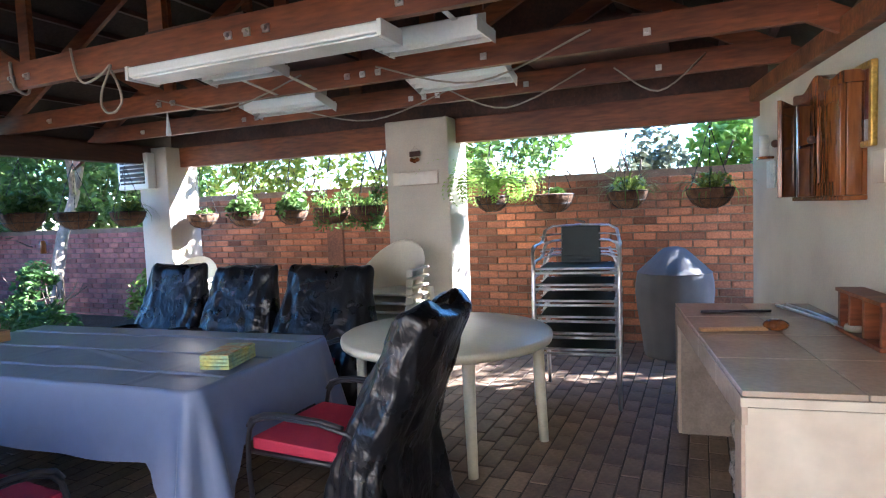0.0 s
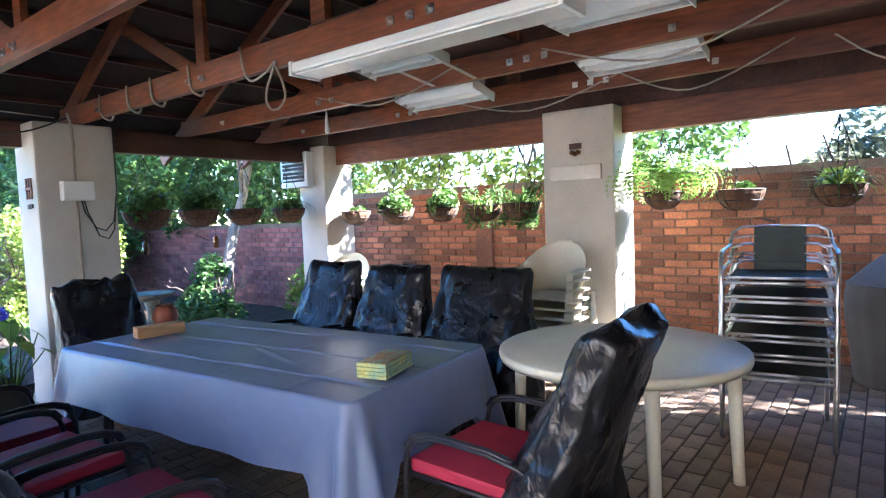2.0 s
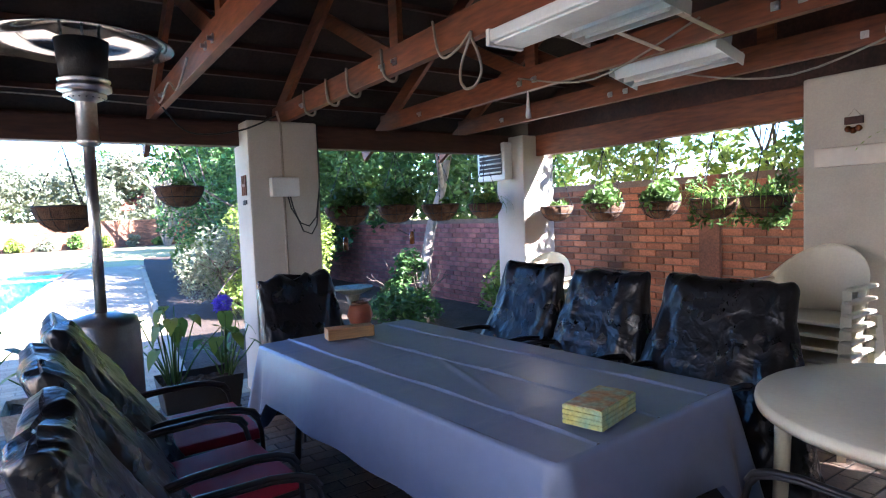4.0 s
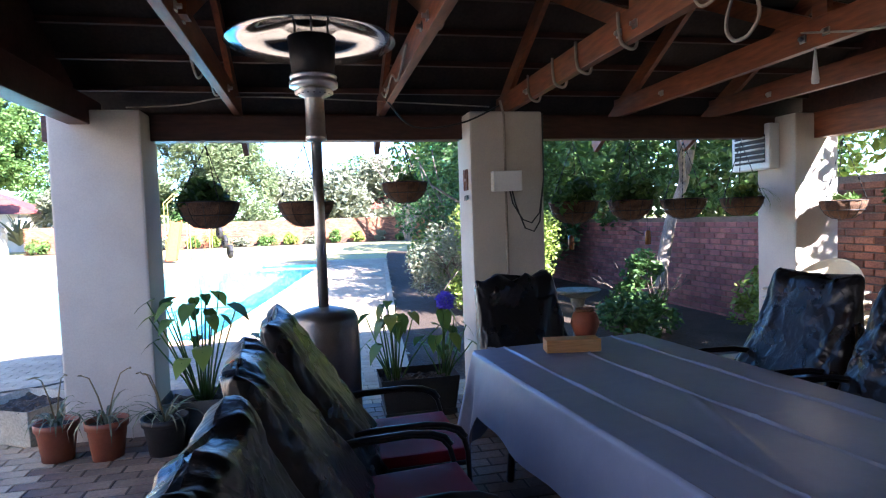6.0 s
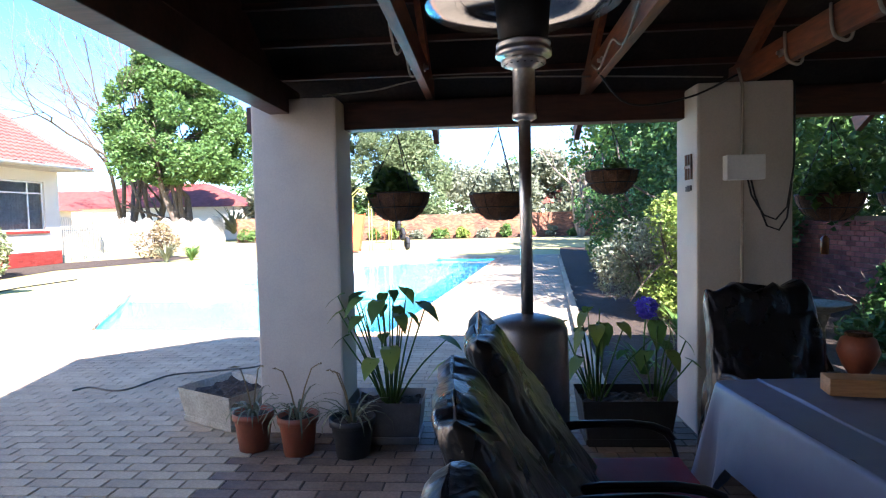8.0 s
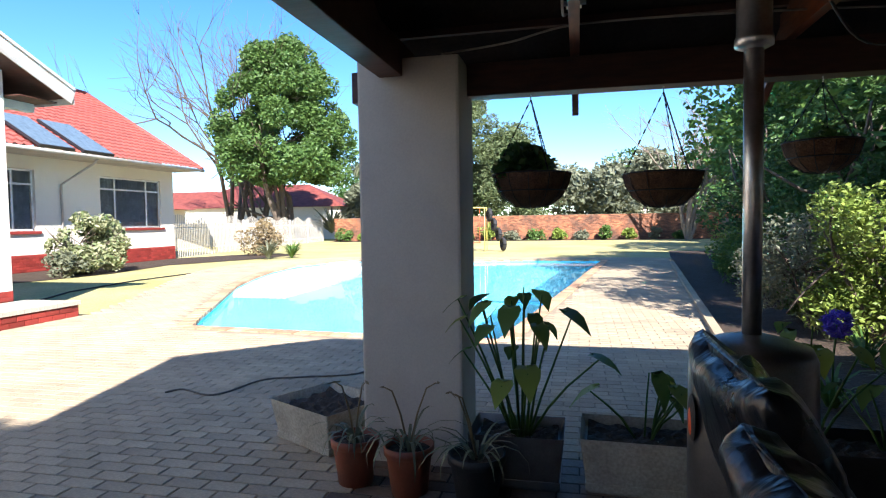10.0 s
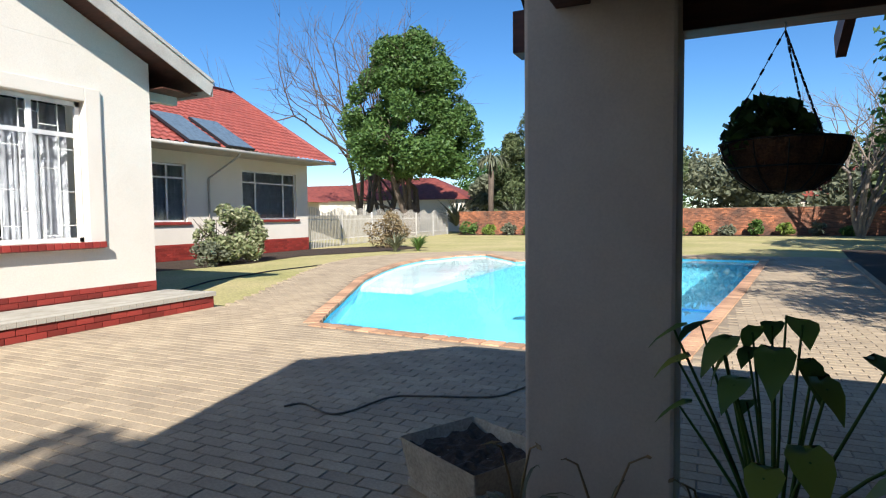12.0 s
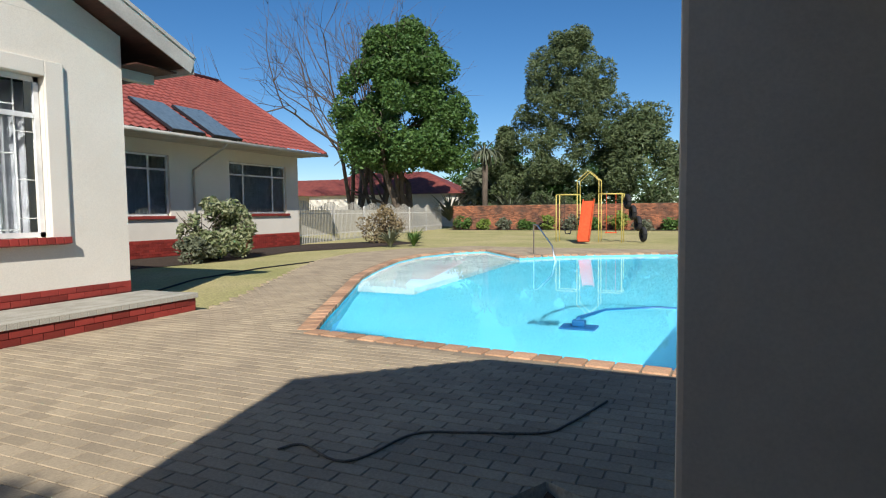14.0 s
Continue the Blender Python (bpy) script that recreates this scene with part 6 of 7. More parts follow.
def tiled_slope(x0, x1, ya, za, yb, zb, course=0.32, pan=0.30):
    """A pitched slope from the eave (ya, za) up to (yb, zb): overlapping wavy courses along x."""
    n = int(math.hypot(yb - ya, zb - za) / course)
    m = int(abs(x1 - x0) / pan) * 6
    v, f = [], []
    for r in range(n):
        for e, lift in ((r / n, 0.055), ((r + 1) / n, 0.0)):
            for i in range(m + 1):
                wave = 0.032 * max(-0.4, math.sin(2 * math.pi * i / 6))
                v.append((x0 + (x1 - x0) * i / m, ya + (yb - ya) * e, za + (zb - za) * e + lift + wave))
    for line in range(2 * n - 1):
        b = line * (m + 1)
        for i in range(m):
            f.append((b + i, b + i + 1, b + m + 2 + i, b + m + 1 + i))
    me = bpy.data.meshes.new("roof")
    me.from_pydata(v, [], f)
    for p in me.polygons:
        p.use_smooth = False
    me.materials.append(red_roof)
    return me


def brick_course_parts(parent, name, mesh, xs, y, zs, turn=0):
    for j, z in enumerate(zs):
        for x in xs:
            o = new(name, mesh)
            o.parent = parent
            o.matrix_basis = pose(x + (0.115 if j % 2 else 0), y, z)


HA_X, HA_Y, HA_S = -9.72, -8.35, 0.43
house = thing("house", "cream plastered house end with gable roof and red brick plinth", "house", 0, 0, 0)
WIN_A = (-8.60, -6.5, 1.09, 3.12)
part("wall", wall_with_holes(HA_X, 6.0, HA_Y - 0.25, HA_Y, 0.42, 3.90, [WIN_A]), plaster_house, house)
part("side_wall", boxes((HA_X, HA_X + 0.25, -17.0, HA_Y - 0.252, 0.0, 3.90)), plaster_house, house)
part("back_wall", boxes((HA_X + 0.252, 6.0, -17.2, -17.0, 0.0, 3.55)), plaster_house, house)
part("plinth", boxes((HA_X - 0.005, 6.0, HA_Y - 0.25, HA_Y + 0.004, 0.0, 0.418)), red_paint, house, "red painted brick plinth")
brick_m = to_mesh("plinth_brick", boxes((-0.112, 0.112, -0.006, 0.006, -0.037, 0.037), bevel=0.004), red_paint)
brick_course_parts(house, "brick", brick_m, [HA_X + 0.12 + 0.235 * k for k in range(20)], HA_Y + 0.008, (0.30, 0.382))
bm = bmesh.new()
apex = 2.0
pts = [(HA_X, 3.902), (apex, 3.902), (apex, 3.902 + HA_S * (apex - HA_X))]
vs = [bm.verts.new((x, HA_Y - 0.25, z)) for x, z in pts]
f = bm.faces.new(vs)
ex = bmesh.ops.extrude_face_region(bm, geom=[f])
bmesh.ops.translate(bm, verts=[v for v in ex["geom"] if isinstance(v, bmesh.types.BMVert)], vec=(0, 0.25, 0))
bmesh.ops.recalc_face_normals(bm, faces=bm.faces)
part("gable", bm, plaster_house, house)
eave_x, eave_z = -10.52, 3.90 + HA_S * (-10.52 - HA_X) + 0.10
bm = bmesh.new()
y_n = HA_Y + 0.50
bar(bm, (eave_x, (y_n - 17.4) / 2, eave_z), (apex, (y_n - 17.4) / 2, eave_z + HA_S * (apex - eave_x)), y_n + 17.4, 0.08, up=(-HA_S, 0, 1))
bmesh.ops.recalc_face_normals(bm, faces=bm.faces)
part("roof", bm, red_roof, house)
bm = bmesh.new()
bar(bm, (eave_x - 0.02, y_n + 0.012, eave_z - 0.03), (apex, y_n + 0.012, eave_z - 0.03 + HA_S * (apex - eave_x + 0.02)), 0.28, 0.022, up=(0, 1, 0))
part("barge_board", bm, fascia_paint, house, "pale grey barge board")
bm = bmesh.new()
bar(bm, (eave_x + 0.02, (y_n - 17.4) / 2, eave_z - 0.06), (apex, (y_n - 17.4) / 2, eave_z - 0.06 + HA_S * (apex - eave_x - 0.02)), y_n + 17.38, 0.02, up=(-HA_S, 0, 1))
part("roof_lining", bm, timber_dark, house)
bm = bmesh.new()
bar(bm, (eave_x - 0.02, y_n + 0.036, eave_z + 0.09), (apex, y_n + 0.036, eave_z + 0.09 + HA_S * (apex - eave_x + 0.02)), 0.05, 0.022, up=(0, 1, 0))
part("verge_strip", bm, fascia_paint, house)
part("soffit_board", boxes((eave_x + 0.1, HA_X - 0.01, HA_Y - 3.0, HA_Y + 0.3, 3.50, 3.52)), timber_dark, house, "dark eave lining")
part("eave_beam", boxes((-10.35, HA_X - 0.002, HA_Y - 0.25, HA_Y - 0.1, 3.36, 3.495)), fascia_paint, house)
part("fascia", boxes((eave_x - 0.05, eave_x - 0.022, -17.3, y_n, eave_z - 0.16, eave_z + 0.08)), fascia_paint, house)
for a in ((WIN_A[0] - 0.24, WIN_A[0], WIN_A[2] - 0.06, WIN_A[3] + 0.2), (WIN_A[0], WIN_A[1], WIN_A[3], WIN_A[3] + 0.2)):
    part("surround", boxes((a[0], a[1], HA_Y + 0.002, HA_Y + 0.05, a[2], a[3]), bevel=0.012), plaster_house, house, "raised plaster window surround")
grille_window(house, WIN_A[0] + 0.01, WIN_A[1], HA_Y, WIN_A[2] + 0.01, WIN_A[3] - 0.01, (0.33, 0.66), 1)
sill_m = to_mesh("sill_brick", boxes((-0.052, 0.052, -0.10, 0.10, -0.045, 0.045), bevel=0.012), red_paint)
for k in range(19):
    o = new("sill_brick", sill_m)
    o.parent = house
    o.matrix_basis = pose(WIN_A[0] - 0.15 + 0.110 * k, HA_Y + 0.03, WIN_A[2] - 0.048, 8, 0, 0)
# Dark sheet stands in for the unlit room behind the window.
part("inner_wall", boxes((-9.3, 2.0, HA_Y - 1.6, HA_Y - 1.55, 0.3, 3.5)), room_dark, house)

# platform in front of the house
st = thing("porch_step", "low red brick step with a concrete cap along the house", "step", 0, 0, 0)
part("core", boxes((-9.93, 6.0, HA_Y + 0.02, -7.315, 0.0, 0.185)), red_paint, st)
step_m = to_mesh("step_brick", boxes((-0.112, 0.112, -0.006, 0.006, -0.038, 0.038), bevel=0.004), red_paint)
brick_course_parts(st, "brick", step_m, [-9.80 + 0.235 * k for k in range(24)], -7.308, (0.045, 0.130))
cap_m = to_mesh("cap_brick", boxes((-0.053, 0.053, -0.12, 0.12, -0.035, 0.035), bevel=0.006), concrete)
for k in range(48):
    o = new("cap_brick", cap_m)
    o.parent = st
    o.matrix_basis = pose(-9.90 + 0.110 * k, -7.40, 0.222)
part("cap", boxes((-9.93, 6.0, HA_Y + 0.02, -7.525, 0.186, 0.25)), concrete, st)

HB_Y, HB_X0, HB_X1 = -17.05, -25.0, -10.0
hb = thing("house", "cream house wing with red tiled roof and solar panels", "house", 0, 0, 0)
WB = [(-24.2, -20.9, 1.38, 3.36), (-18.17, -15.0, 1.33, 3.36)]
part("wall", wall_with_holes(HB_X0, HB_X1, HB_Y - 0.25, HB_Y, 0.55, 3.84, WB), plaster_house, hb)
part("side_wall", boxes((HB_X0, HB_X0 + 0.25, -27.5, HB_Y - 0.252, 0.0, 3.84)), plaster_house, hb)
part("plinth", boxes((HB_X0 - 0.01, HB_X1, HB_Y - 0.25, HB_Y + 0.012, -0.02, 0.548)), red_paint, hb, "red painted brick plinth")
hb_brick = to_mesh("plinth_brick", boxes((-0.112, 0.112, -0.005, 0.005, -0.037, 0.037)), red_paint)
brick_course_parts(hb, "brick", hb_brick, [HB_X0 + 0.12 + 0.235 * k for k in range(36)], HB_Y + 0.015, (0.04, 0.125, 0.21, 0.295, 0.38, 0.465))
for wn_, (a, b, c, d) in enumerate(WB):
    grille_window(hb, a + 0.01, b - 0.01, HB_Y, c + 0.01, d - 0.01, (0.24, 0.76), 3 + wn_, False)
    part("sill", boxes((a - 0.12, b + 0.12, HB_Y + 0.002, HB_Y + 0.08, c - 0.10, c - 0.002), bevel=0.01), red_paint, hb, "red painted brick sill")
# Same kind of sheet: the darkness inside put into its colour.
part("inner_wall", boxes((HB_X0 + 0.3, HB_X1, HB_Y - 1.8, HB_Y - 1.75, 0.2, 3.6)), room_dark, hb)
EY, EZ, RY, RZ = HB_Y + 1.40, 3.87, -21.6, 7.55
roof = new("roof", tiled_slope(HB_X0 - 0.16, HB_X1, EY, EZ, RY, RZ))
roof.parent = hb
back = new("roof", tiled_slope(HB_X0 - 0.16, HB_X1, 2 * RY - EY, EZ, RY, RZ, 0.8, 0.6))
back.parent = hb
bm = bmesh.new()
tube(bm, [(HB_X0 - 0.16, RY, RZ + 0.03), (HB_X1, RY, RZ + 0.03)], 0.11, 8)
part("ridge_tile", bm, red_roof, hb)
for ya in (EY, 2 * RY - EY):
    bm = bmesh.new()
    tube(bm, [(HB_X0 - 0.16, ya, EZ + 0.03), (HB_X0 - 0.16, RY, RZ + 0.03)], 0.09, 6)
    part("verge_tile", bm, red_roof, hb)
bm = bmesh.new()
vs = [bm.verts.new(q) for q in ((HB_X0, HB_Y - 0.02, 3.842), (HB_X0, RY, RZ - 0.35), (HB_X0, 2 * RY - HB_Y, 3.842))]
f = bm.faces.new(vs)
ex = bmesh.ops.extrude_face_region(bm, geom=[f])
bmesh.ops.translate(bm, verts=[v for v in ex["geom"] if isinstance(v, bmesh.types.BMVert)], vec=(0.22, 0, 0))
bmesh.ops.recalc_face_normals(bm, faces=bm.faces)
part("gable", bm, plaster_house, hb)
part("eave_lining", boxes((HB_X0 - 0.1, HB_X1, HB_Y + 0.002, EY - 0.02, 3.80, 3.825)), fascia_paint, hb)
bm = bmesh.new()
tube(bm, [(HB_X0 - 0.16, EY + 0.06, EZ - 0.04), (HB_X1, EY + 0.06, EZ - 0.04)], 0.065, 10)
part("gutter", bm, fascia_paint, hb, "cream painted gutter")
bm = bmesh.new()
tube(bm, [(-19.35, EY + 0.04, EZ - 0.08), (-19.3, EY - 0.1, EZ - 0.25), (-19.15, HB_Y + 0.05, EZ - 0.95), (-19.15, HB_Y + 0.05, 0.1)], 0.04, 8)
part("downpipe", bm, fascia_paint, hb)
solar_glass = material("solar collector glass", (0.15, 0.20, 0.23), 0.10, fine=40, bump=0.0, vary=0.05, spec=0.9)
slope = (RZ - EZ) / (EY - RY)
for k, px in enumerate((-17.65, -19.32)):
    sp = thing("solar_panel", "flat solar water heating panel on the red roof", "solar panel", px, EY - 1.5, EZ + 1.5 * slope + 0.12, group="solar panels")
    sp.matrix_basis = pose(px, EY - 0.80, EZ + 0.80 * slope + 0.17, -math.degrees(math.atan(slope)), 0, 0)
    part("casing", boxes((-0.66, 0.66, -1.10, 1.10, -0.06, 0.03), bevel=0.01), steel_dark, sp)
    part("glass", boxes((-0.62, 0.62, -1.06, 1.06, 0.031, 0.038)), solar_glass, sp)
    for s in (-0.45, 0.45):
        part("foot", boxes((s - 0.04, s + 0.04, -1.05, 1.05, -0.16, -0.061)), steel_dark, sp)

# small plants by the house
bush("shrub", "rounded variegated shrub in front of the house", -17.5, -14.4, -0.03, 0.95, 1.7, 4200, 0.085, leaf_pale, 201, wide=1.15)
bush("shrub", "low pink flowering shrub by the house", -16.2, -14.0, -0.03, 0.5, 0.6, 1300, 0.06, leaf_grey, 202)
bush("shrub", "dry twiggy shrub by the fence", -27.4, -14.2, -0.03, 1.0, 1.5, 2200, 0.07, leaf_dry, 203)
for k, (x, y, l) in enumerate(((-24.5, -12.2, 1.2), (-25.4, -11.6, 0.9), (-27.5, -12.6, 0.8))):
    t = thing("grass_tuft", "clump of arching strappy leaves by the lawn", "plant", x, y, -0.03)
    blade_part(t, "foliage", leaf_mid if k else leaf_grey, 210 + k, 0, n=90, length=l, width=0.045, lean=0.8, bend=1.2)
structure("soil_border", sheet([(-9.98, -14.7), (-14.5, -14.0), (-17.5, -13.6), (-21.0, -14.3), (-24.3, -12.9), (-28.0, -12.4), (-29, -15.0), (-25.2, -17.03), (-9.98, -17.03)], [], -0.014), soil, "bare soil flower border", "soil")

# palisade fence
fence = thing("fence", "white steel palisade fence with wavy top", "fence", 0, 0, 0)
fa, fb = Vector((-25.2, -17.4, 0)), Vector((-48.5, -20.6, 0))
n = 150
pale_m = to_mesh("pale", boxes((-0.024, 0.024, -0.008, 0.008, 0, 1.0)), fascia_paint)
ang = math.degrees(math.atan2(fb.y - fa.y, fb.x - fa.x))
for k in range(n + 1):
    p = fa.lerp(fb, k / n)
    o = new("pale", pale_m)
    o.parent = fence
    o.matrix_basis = pose(p.x, p.y, -0.03, 0, 0, ang) @ Matrix.Diagonal((1, 1, 1.85 + 0.14 * math.sin(k * 0.36), 1))
for z in (0.35, 1.35):
    bm = bmesh.new()
    bar(bm, (fa.x, fa.y - 0.03, z), (fb.x, fb.y - 0.03, z), 0.04, 0.04)
    part("rail", bm, white_paint, fence)
for k in range(7):
    p = fa.lerp(fb, k / 6)
    bm = bmesh.new()
    bar(bm, (p.x, p.y - 0.07, -0.03), (p.x, p.y - 0.07, 1.75), 0.08, 0.08)
    part("post", bm, white_paint, fence)
structure("wall_west_garden", boxes((-50, -24.2, -24.2, -24.0, -0.1, 1.6)), concrete, "grey concrete garden wall behind the fence", "wall")


# ---- distant houses, trees and the far wall ----
def far_house(x, y, w, d, h, rise, turn, label, wall_mat=None):
    t = thing("house", label, "house", x, y, -0.03, turn)
    part("wall", boxes((-w / 2, w / 2, -d / 2, d / 2, 0, h)), wall_mat or plaster_house, t)
    bm = bmesh.new()
    e, r = 0.5, max(0.1, w / 2 - d / 2)
    low = [bm.verts.new(q) for q in ((-w / 2 - e, -d / 2 - e, h - 0.1), (w / 2 + e, -d / 2 - e, h - 0.1), (w / 2 + e, d / 2 + e, h - 0.1), (-w / 2 - e, d / 2 + e, h - 0.1))]
    top = [bm.verts.new((-r, 0, h + rise)), bm.verts.new((r, 0, h + rise))]
    for q in ((low[0], low[1], top[1], top[0]), (low[2], low[3], top[0], top[1]), (low[1], low[2], top[1]), (low[3], low[0], top[0]), tuple(low[::-1])):
        bm.faces.new(q)
    part("roof", bm, red_roof, t)
    for k in range(max(2, int(w / 3))):
        x0 = -w / 2 + w * (k + 0.5) / max(2, int(w / 3))
        wd = part("window", boxes((x0 - 0.7, x0 + 0.7, d / 2 + 0.002, d / 2 + 0.05, 0.9, 2.2)), white_paint, t)
        part("pane", boxes((x0 - 0.62, x0 + 0.62, d / 2 + 0.051, d / 2 + 0.06, 0.98, 2.12)), solar_glass, wd)
    return t


far_house(-33.0, -26.5, 5.0, 4.5, 2.6, 1.2, 95, "small cream outbuilding with a red roof")
far_house(-60.0, -31.5, 17, 9, 3.3, 2.4, 98, "distant house with a red tiled roof behind trees")
far_house(-72.0, -50.0, 16, 9, 3.0, 3.0, 95, "distant house with a low red roof")
far_house(-62.0, 12.0, 12, 9, 2.9, 2.4, 80, "distant pale house beyond the far wall")
tree("large round dark green tree behind the fence", -44.5, -22.0, 15.3, 5.7, 4.7, 0.40, 70000, 0.15, leaf_crown, 301, "dome", 0.19, 150, bark, 3)
tree("tall leafless tree with fine grey twigs", -46.0, -27.5, 15.0, 5.5, 8.2, 0.22, 0, 0.2, leaf_dry, 302, bark_mat=bark, stems=4)
tree("tall leafless tree with fine twigs", -47.5, -26.0, 13.0, 5.5, 7.4, 0.20, 0, 0.2, leaf_dry, 312, bark_mat=bark, stems=5)
tree("tall grey green conifer beyond the wall", -54.0, -11.3, 16.4, 5.9, 0.8, 0.4, 60000, 0.16, leaf_fir, 303, "dome", 0.15, 170, bark, 1, 0.3)
tree("slim grey green conifer beyond the wall", -55.0, -17.0, 9.0, 2.4, 0.8, 0.3, 10000, 0.22, leaf_fir, 304, "cone", 0.3, 40, bark, 1, 0.3)
tree("slim grey green conifer beyond the wall", -54.0, -5.0, 9.6, 4.2, 0.8, 0.35, 12000, 0.22, leaf_fir, 305, "egg", 0.3, 44, bark, 1, 0.3)
tree("bare many stemmed tree with pale twigs at the far corner", -44.0, 7.6, 9.0, 4.5, 4.2, 0.16, 0, 0.2, leaf_dry, 306, bark_mat=bark_pale, stems=6)
for k, (x, y, h, r, m) in enumerate(((-76, -20, 6, 4, leaf_mid), (-58, -19.5, 5, 3, leaf_grey), (-58, -13, 5, 4, leaf_dark), (-60, 1.5, 7.5, 5, leaf_grey), (-57, 7, 6.5, 4.5, leaf_grey), (-56, 13, 7, 4.5, leaf_fir), (-52, 19, 8, 5, leaf_dark), (-38, 14, 9, 5, leaf_mid), (-29, 11, 8.5, 4.5, leaf_mid), (-75, -42, 9, 6, leaf_dark), (-78, -26, 9, 6, leaf_dark), (-80, -8, 9, 7, leaf_dark), (-80, 10, 9, 7, leaf_dark))):
    tree("distant leafy garden tree beyond the wall", x, y, h, r, 1.0, 0.2, 5500, 0.28, m, 330 + k, "round", 0.36, 30)
t = thing("palm", "grey fan palm behind the far wall", "palm", -51.5, -17.8, 0)
bm = bmesh.new()
tube(bm, [(0, 0, 0), (0.1, 0, 3), (0.1, 0.1, 6.2)], 0.25, 8)
part("trunk", bm, bark, t)
blade_part(t, "foliage", leaf_grey, 350, 6.2, n=120, length=2.6, width=0.16, lean=2.2, bend=2.4)
for k, (x, y) in enumerate(((-50, -20.5), (-49.5, -15), (-50, -12))):
    t = thing("palm_shrub", "grey green spiky shrub over the far wall", "plant", x, y, 0)
    blade_part(t, "foliage", leaf_grey, 360 + k, 0.6, n=120, length=3.2, width=0.14, lean=1.3, bend=1.0)
rng = np.random.default_rng(77)
for k in range(16):
    bush("shrub", "low garden shrub at the foot of the far wall", -46.6, -18 + 1.7 * k, -0.03, rng.uniform(0.4, 0.8), rng.uniform(0.5, 1.2), 700, 0.10, (leaf_mid, leaf_light, leaf_grey)[k % 3], 370 + k)
structure("soil_far", sheet([(-47.4, -19), (-45.6, -19), (-45.4, -5), (-45.8, 8), (-47.4, 14)], [], -0.012), soil, "bare soil along the far wall", "soil")

# ---- playground ----
pg = thing("play_gym", "yellow tube play gym with swings and slide on the lawn", "play gym", -30.5, -5.37, -0.03)


def pipe(pts, mat, name="pipe", r=0.021):
    bm = bmesh.new()
    tube(bm, pts, r, 8)
    return part(name, bm, mat, pg)


for y in (-1.41, -0.47, 0.47, 1.45):
    for x in (-0.35, 0.35):
        pipe([(x, y, 0), (x, y, 2.12)], yellow_paint, "post")
for x in (-0.35, 0.35):
    pipe([(x, -1.41, 2.12), (x, -0.49, 2.12)], yellow_paint, "rail")
    pipe([(x, 0.49, 2.12), (x, 1.45, 2.12)], yellow_paint, "rail")
    pipe([(x, -0.47, 2.12), (x, -0.47, 2.72), (x, 0.0, 3.14), (x, 0.47, 2.72), (x, 0.47, 2.12)], yellow_paint, "roof_frame")
part("platform", boxes((-0.34, 0.34, -0.44, 0.44, 1.18, 1.23)), timber_dark, pg)
bm = bmesh.new()
bar(bm, (0.4, 0.05, 1.80), (1.9, 0.09, 0.10), 0.05, 0.46, up=(0, 1, 0))
slide = part("slide", bm, orange_paint, pg, "orange red plastic slide")
for s in (-1, 1):
    bm = bmesh.new()
    bar(bm, (0.4, 0.05 + s * 0.24, 1.85), (1.9, 0.09 + s * 0.24, 0.16), 0.16, 0.03, up=(0, 1, 0))
    part("slide_side", bm, orange_paint, slide)
for y in (-1.1, -0.8):
    pipe([(0, y, 2.12), (0, y, 0.55)], black, "chain", 0.008)
bm = bmesh.new()
tube(bm, [(0, -1.1, 0.55), (0, -1.05, 0.36), (0, -0.85, 0.36), (0, -0.8, 0.55)], 0.03, 6)
part("tyre_seat", bm, tyre_black, pg)
for y in (0.75, 1.15):
    pipe([(0, y, 2.12), (0, y, 0.45)], orange_paint, "hanger", 0.012)
part("swing_seat", boxes((-0.12, 0.12, 0.7, 1.2, 0.40, 0.44)), orange_paint, pg)
for k in range(4):
    bm = bmesh.new()
    for j in range(1):
        ringp = [(0.24 * math.cos(2 * math.pi * q / 18), 0.0, 0.24 * math.sin(2 * math.pi * q / 18)) for q in range(19)]
        tube(bm, ringp, 0.095, 8, cap=False)
    bmesh.ops.transform(bm, matrix=pose(0.2, 1.66 + 0.22 * k, 1.76 - 0.47 * k, 0, 0, 25), verts=bm.verts)
    part("tyre", bm, tyre_black, pg)

# ---- pool pieces ----
pool_ob = bpy.data.objects["pool"]
cop = to_mesh("coping", boxes((-0.108, 0.108, -0.11, 0.11, -0.05, 0.012), bevel=0.008), coping_brick)
cnt = 0
for i in range(len(POOL)):
    a, b = Vector((*POOL[i], 0)), Vector((*POOL[(i + 1) % len(POOL)], 0))
    ln = (b - a).length
    nrm = Vector(((b - a).y, -(b - a).x, 0)).normalized()
    mid = (a + b) / 2
    inside = Vector((-15, -2.5, 0)) - mid
    if nrm.dot(inside) > 0:
        nrm = -nrm
    m = max(1, int(ln / 0.23))
    for k in range(m):
        p = a.lerp(b, (k + 0.5) / m) + nrm * 0.085
        o = new("coping_brick", cop)
        o.parent = pool_ob
        o.matrix_basis = pose(p.x, p.y, 0.004, 0, 0, math.degrees(math.atan2((b - a).y, (b - a).x)))
part("pool_step", boxes((-23.3, -13.8, -8.9, -5.78, -1.0, -0.20), bevel=0.03), pool_white, pool_ob, "white plastered entry step")
bm = bmesh.new()
tube(bm, [(-21.9, -5.6, 0.0), (-21.9, -5.6, 0.95), (-21.6, -5.4, 0.92), (-20.6, -4.7, 0.35), (-20.3, -4.5, -0.3)], 0.022, 8)
solo("pool_rail", bm, chrome, "bent steel handrail at the pool steps", "handrail")
t = thing("pool_cleaner", "blue automatic pool cleaner with a hose in the water", "pool cleaner", -11.0, -2.1, -0.08)
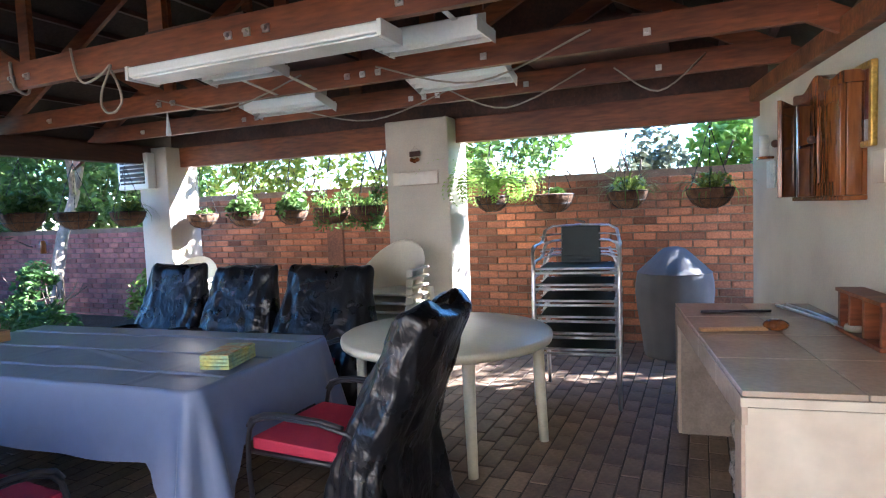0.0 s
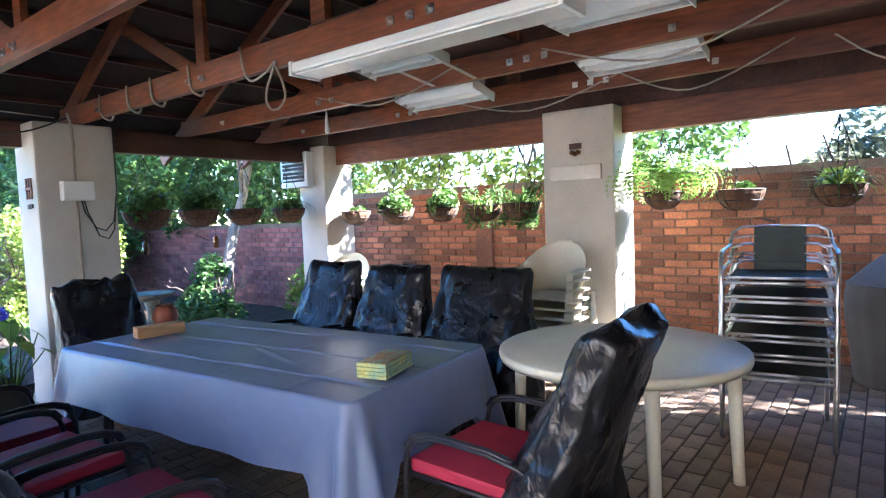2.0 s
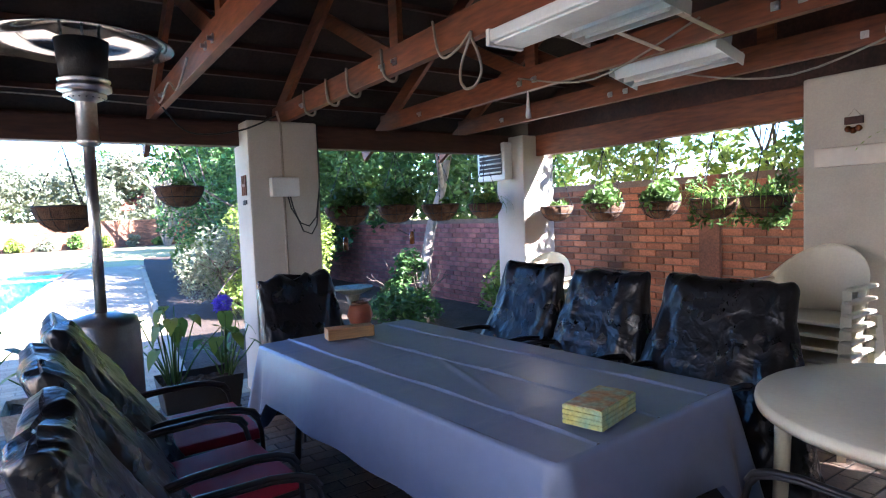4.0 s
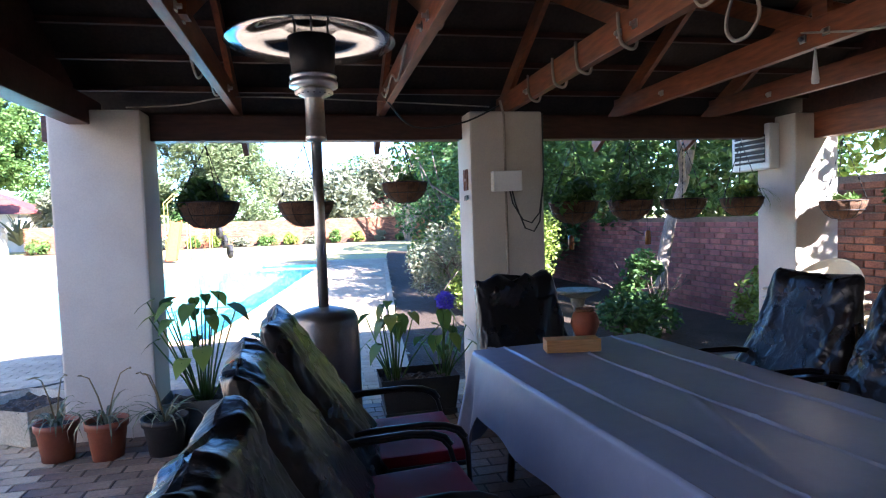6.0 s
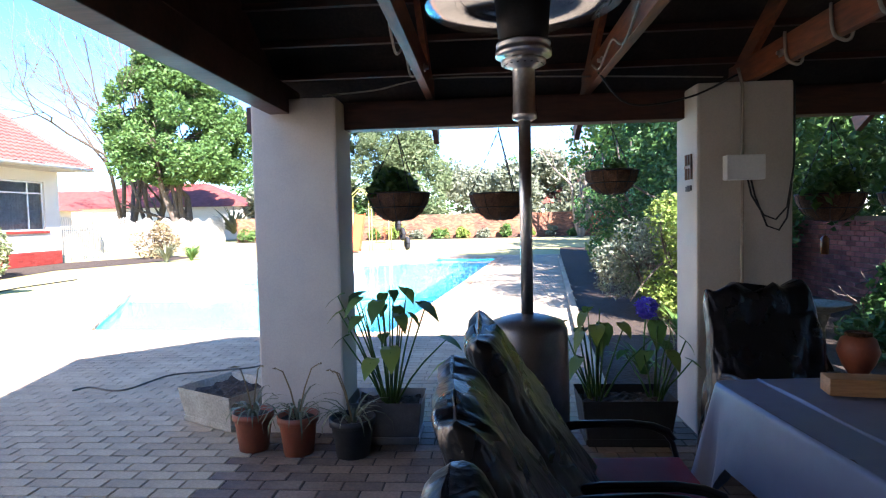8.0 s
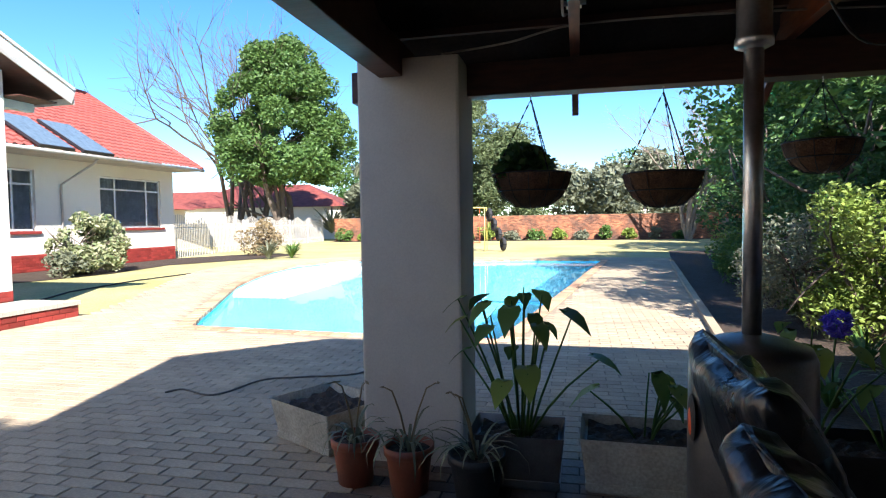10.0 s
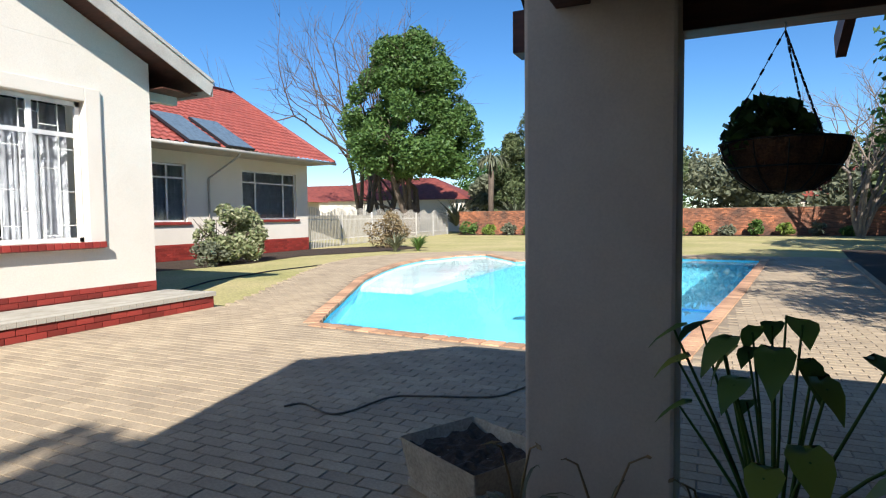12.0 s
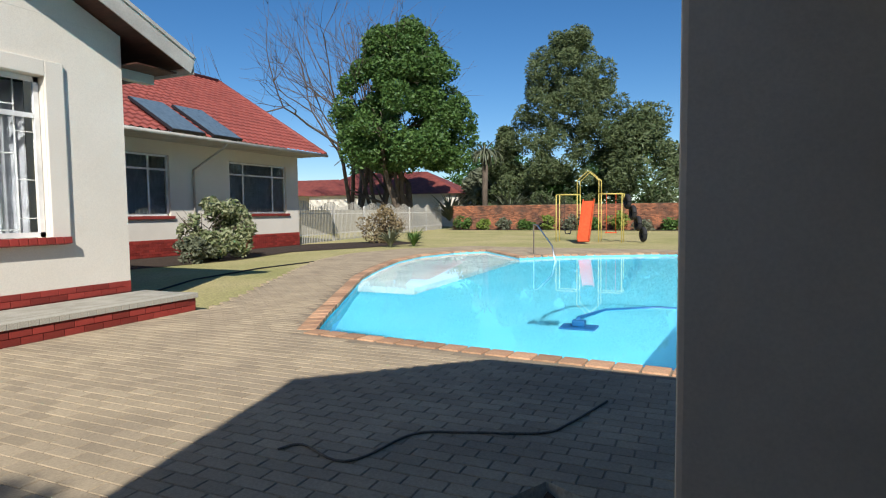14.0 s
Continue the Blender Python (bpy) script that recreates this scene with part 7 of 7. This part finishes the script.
deep_blue = material("blue cleaner plastic", (0.02, 0.16, 0.40), 0.4, fine=50, vary=0.15)
part("foot", boxes((-0.16, 0.16, -0.22, 0.22, -0.03, 0.02), bevel=0.015), deep_blue, t)
part("head", boxes((-0.06, 0.06, -0.08, 0.08, 0.021, 0.10), bevel=0.02), deep_blue, t)
bm = bmesh.new()
tube(bm, [(0, 0, 0.10), (-0.5, -0.1, 0.03), (-1.4, 0.1, 0.0), (-1.9, 0.8, 0.0), (-1.7, 2.2, 0.0), (-1.0, 3.0, 0.0)], 0.03, 8)
part("hose", bm, deep_blue, t)
tube_b = bmesh.new()
tube(tube_b, [(-10.2, -9.2, 0.02), (-13.0, -10.6, 0.02), (-15.5, -11.0, 0.02), (-17.5, -10.9, 0.02), (-19.5, -10.5, 0.02)], 0.018, 6)
solo("garden_hose", tube_b, black, "dark garden hose lying on the lawn", "hose", 0, 0, -0.03)


# ---- bricks of the near walls ----
def brick_wall(parent, x0, x1, y, rows, z0, mat, seed, singles):
    """Bricks proud of the mortar; the first ones are objects, the others are joined."""
    rng = np.random.default_rng(seed)
    shapes = [to_mesh("brick", boxes((-0.108, 0.108, -0.012 - 0.003 * s, 0.03, -0.034, 0.034), bevel=0.005), mat) for s in range(4)]
    spots = []
    for r in range(rows):
        n = int((x1 - x0) / 0.228)
        for k in range(n):
            x = x0 + 0.114 + k * 0.228 + (0.114 if r % 2 else 0)
            if x < x1 - 0.1:
                spots.append((x, z0 + r * 0.0815))
    spots.sort(key=lambda s: abs(s[0] + 3.2))
    for x, z in spots[:singles]:
        o = new("brick", shapes[rng.integers(4)])
        o.parent = parent
        o.matrix_basis = pose(x, y, z, 0, rng.uniform(-0.6, 0.6), 0)
    v, f = [], []
    for x, z in spots[singles:]:
        b, q = len(v), 0.010 + 0.008 * rng.uniform()
        for dy, ins in ((-q, 0.005), (-q + 0.006, 0.0), (0.02, 0.0)):
            v += [(x - 0.108 + ins, y + dy, z - 0.034 + ins), (x + 0.108 - ins, y + dy, z - 0.034 + ins), (x + 0.108 - ins, y + dy, z + 0.034 - ins), (x - 0.108 + ins, y + dy, z + 0.034 - ins)]
        f.append((b, b + 1, b + 2, b + 3))
        for k in range(2):
            for e in range(4):
                a0 = b + 4 * k
                f.append((a0 + (e + 1) % 4, a0 + e, a0 + 4 + e, a0 + 4 + (e + 1) % 4))
    if v:
        me = bpy.data.meshes.new("bricks")
        me.from_pydata(v, [], f)
        me.materials.append(mat)
        o = new("bricks", me)
        o.parent = parent
        tagged(o, kind="stuff")


brick_wall(wall_n, -6.9, 3.4, 6.562, 22, -0.02, brick_orange, 1, 300)
brick_wall(wall_nw, -19.0, -6.92, 6.612, 17, -0.02, brick_purple, 2, 0)
part("pier", boxes((-4.05, -3.82, 6.50, 6.545, -0.05, 1.795), bevel=0.006), brick_orange, wall_n, "brick pier on the wall")
v, f = [], []
rng = np.random.default_rng(5)
for r in range(23):
    for k in range(150):
        y, z = -19 + k * 0.233 + (0.116 if r % 2 else 0), r * 0.0815
        b = len(v)
        v += [(-47.39, y - 0.108, z - 0.034), (-47.39, y + 0.108, z - 0.034), (-47.39, y + 0.108, z + 0.034), (-47.39, y - 0.108, z + 0.034)]
        f.append((b, b + 1, b + 2, b + 3))
me = bpy.data.meshes.new("bricks")
me.from_pydata(v, [], f)
me.materials.append(brick_orange)
o = new("bricks", me)
o.parent = wall_f
tagged(o, kind="stuff")

# ---- paving bricks ----
pave = bpy.data.objects["pavement"]
pave.data.materials[0] = joint_sand
paver_m = [to_mesh("paver", boxes((-0.0505, 0.0505, -0.1105, 0.1105, -0.03, 0.008 + 0.0012 * (s % 3)), bevel=0.006), (paver_shaded, paver)[s // 3]) for s in range(6)]


def inside(poly, x, y):
    hit = False
    for i in range(len(poly)):
        (x0, y0), (x1, y1) = poly[i], poly[i - 1]
        if (y0 > y) != (y1 > y) and x < (x1 - x0) * (y - y0) / (y1 - y0) + x0:
            hit = not hit
    return hit


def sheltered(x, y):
    """Under the roof the pavers take the browner colour, with the roof's shade in it."""
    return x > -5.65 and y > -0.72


rng = np.random.default_rng(9)
spots = []
for r in range(-232, 16):
    x = r * 0.111
    for k in range(-52, 30):
        y = k * 0.232 + (0.116 if r % 2 else 0)
        if not inside(PAVED, x, y) or y > 6.5 or x > 1.6:
            continue
        if inside(POOL, x, y) or any(inside(POOL, x + dx, y + dy) for dx, dy in ((0.3, 0), (-0.3, 0), (0, 0.3), (0, -0.3))):
            continue
        spots.append((x, y))
near = [s for s in spots if -1.0 < s[0] < 0.2 and 3.2 < s[1] < 6.0][:150] + [s for s in spots if -5.7 < s[0] < -4.0 and -2.6 < s[1] < -0.3][:150]
near_set = set(near)
for x, y in near:
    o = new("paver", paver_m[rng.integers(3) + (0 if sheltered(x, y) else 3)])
    o.parent = pave
    o.matrix_basis = pose(x, y, 0, 0, 0, rng.uniform(-0.7, 0.7))
slots = []
v, f = [], []
for x, y in spots:
    if (x, y) in near_set:
        continue
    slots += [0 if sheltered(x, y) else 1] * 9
    b, z, j = len(v), 0.0055 + 0.0018 * rng.uniform(), rng.uniform(-0.002, 0.002)
    for zz, ins in ((z, 0.0035), (z - 0.004, 0.0005), (-0.02, 0.0)):
        v += [(x - 0.0515 + ins + j, y - 0.112 + ins, zz), (x + 0.0515 - ins + j, y - 0.112 + ins, zz), (x + 0.0515 - ins + j, y + 0.112 - ins, zz), (x - 0.0515 + ins + j, y + 0.112 - ins, zz)]
    f.append((b, b + 1, b + 2, b + 3))
    for k in range(2):
        for e in range(4):
            a0 = b + 4 * k
            f.append((a0 + (e + 1) % 4, a0 + e, a0 + 4 + e, a0 + 4 + (e + 1) % 4))
me = bpy.data.meshes.new("pavers")
me.from_pydata(v, [], f)
me.materials.append(paver_shaded)
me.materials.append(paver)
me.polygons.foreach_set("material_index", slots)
o = new("pavers", me)
o.parent = pave
tagged(o, kind="stuff")
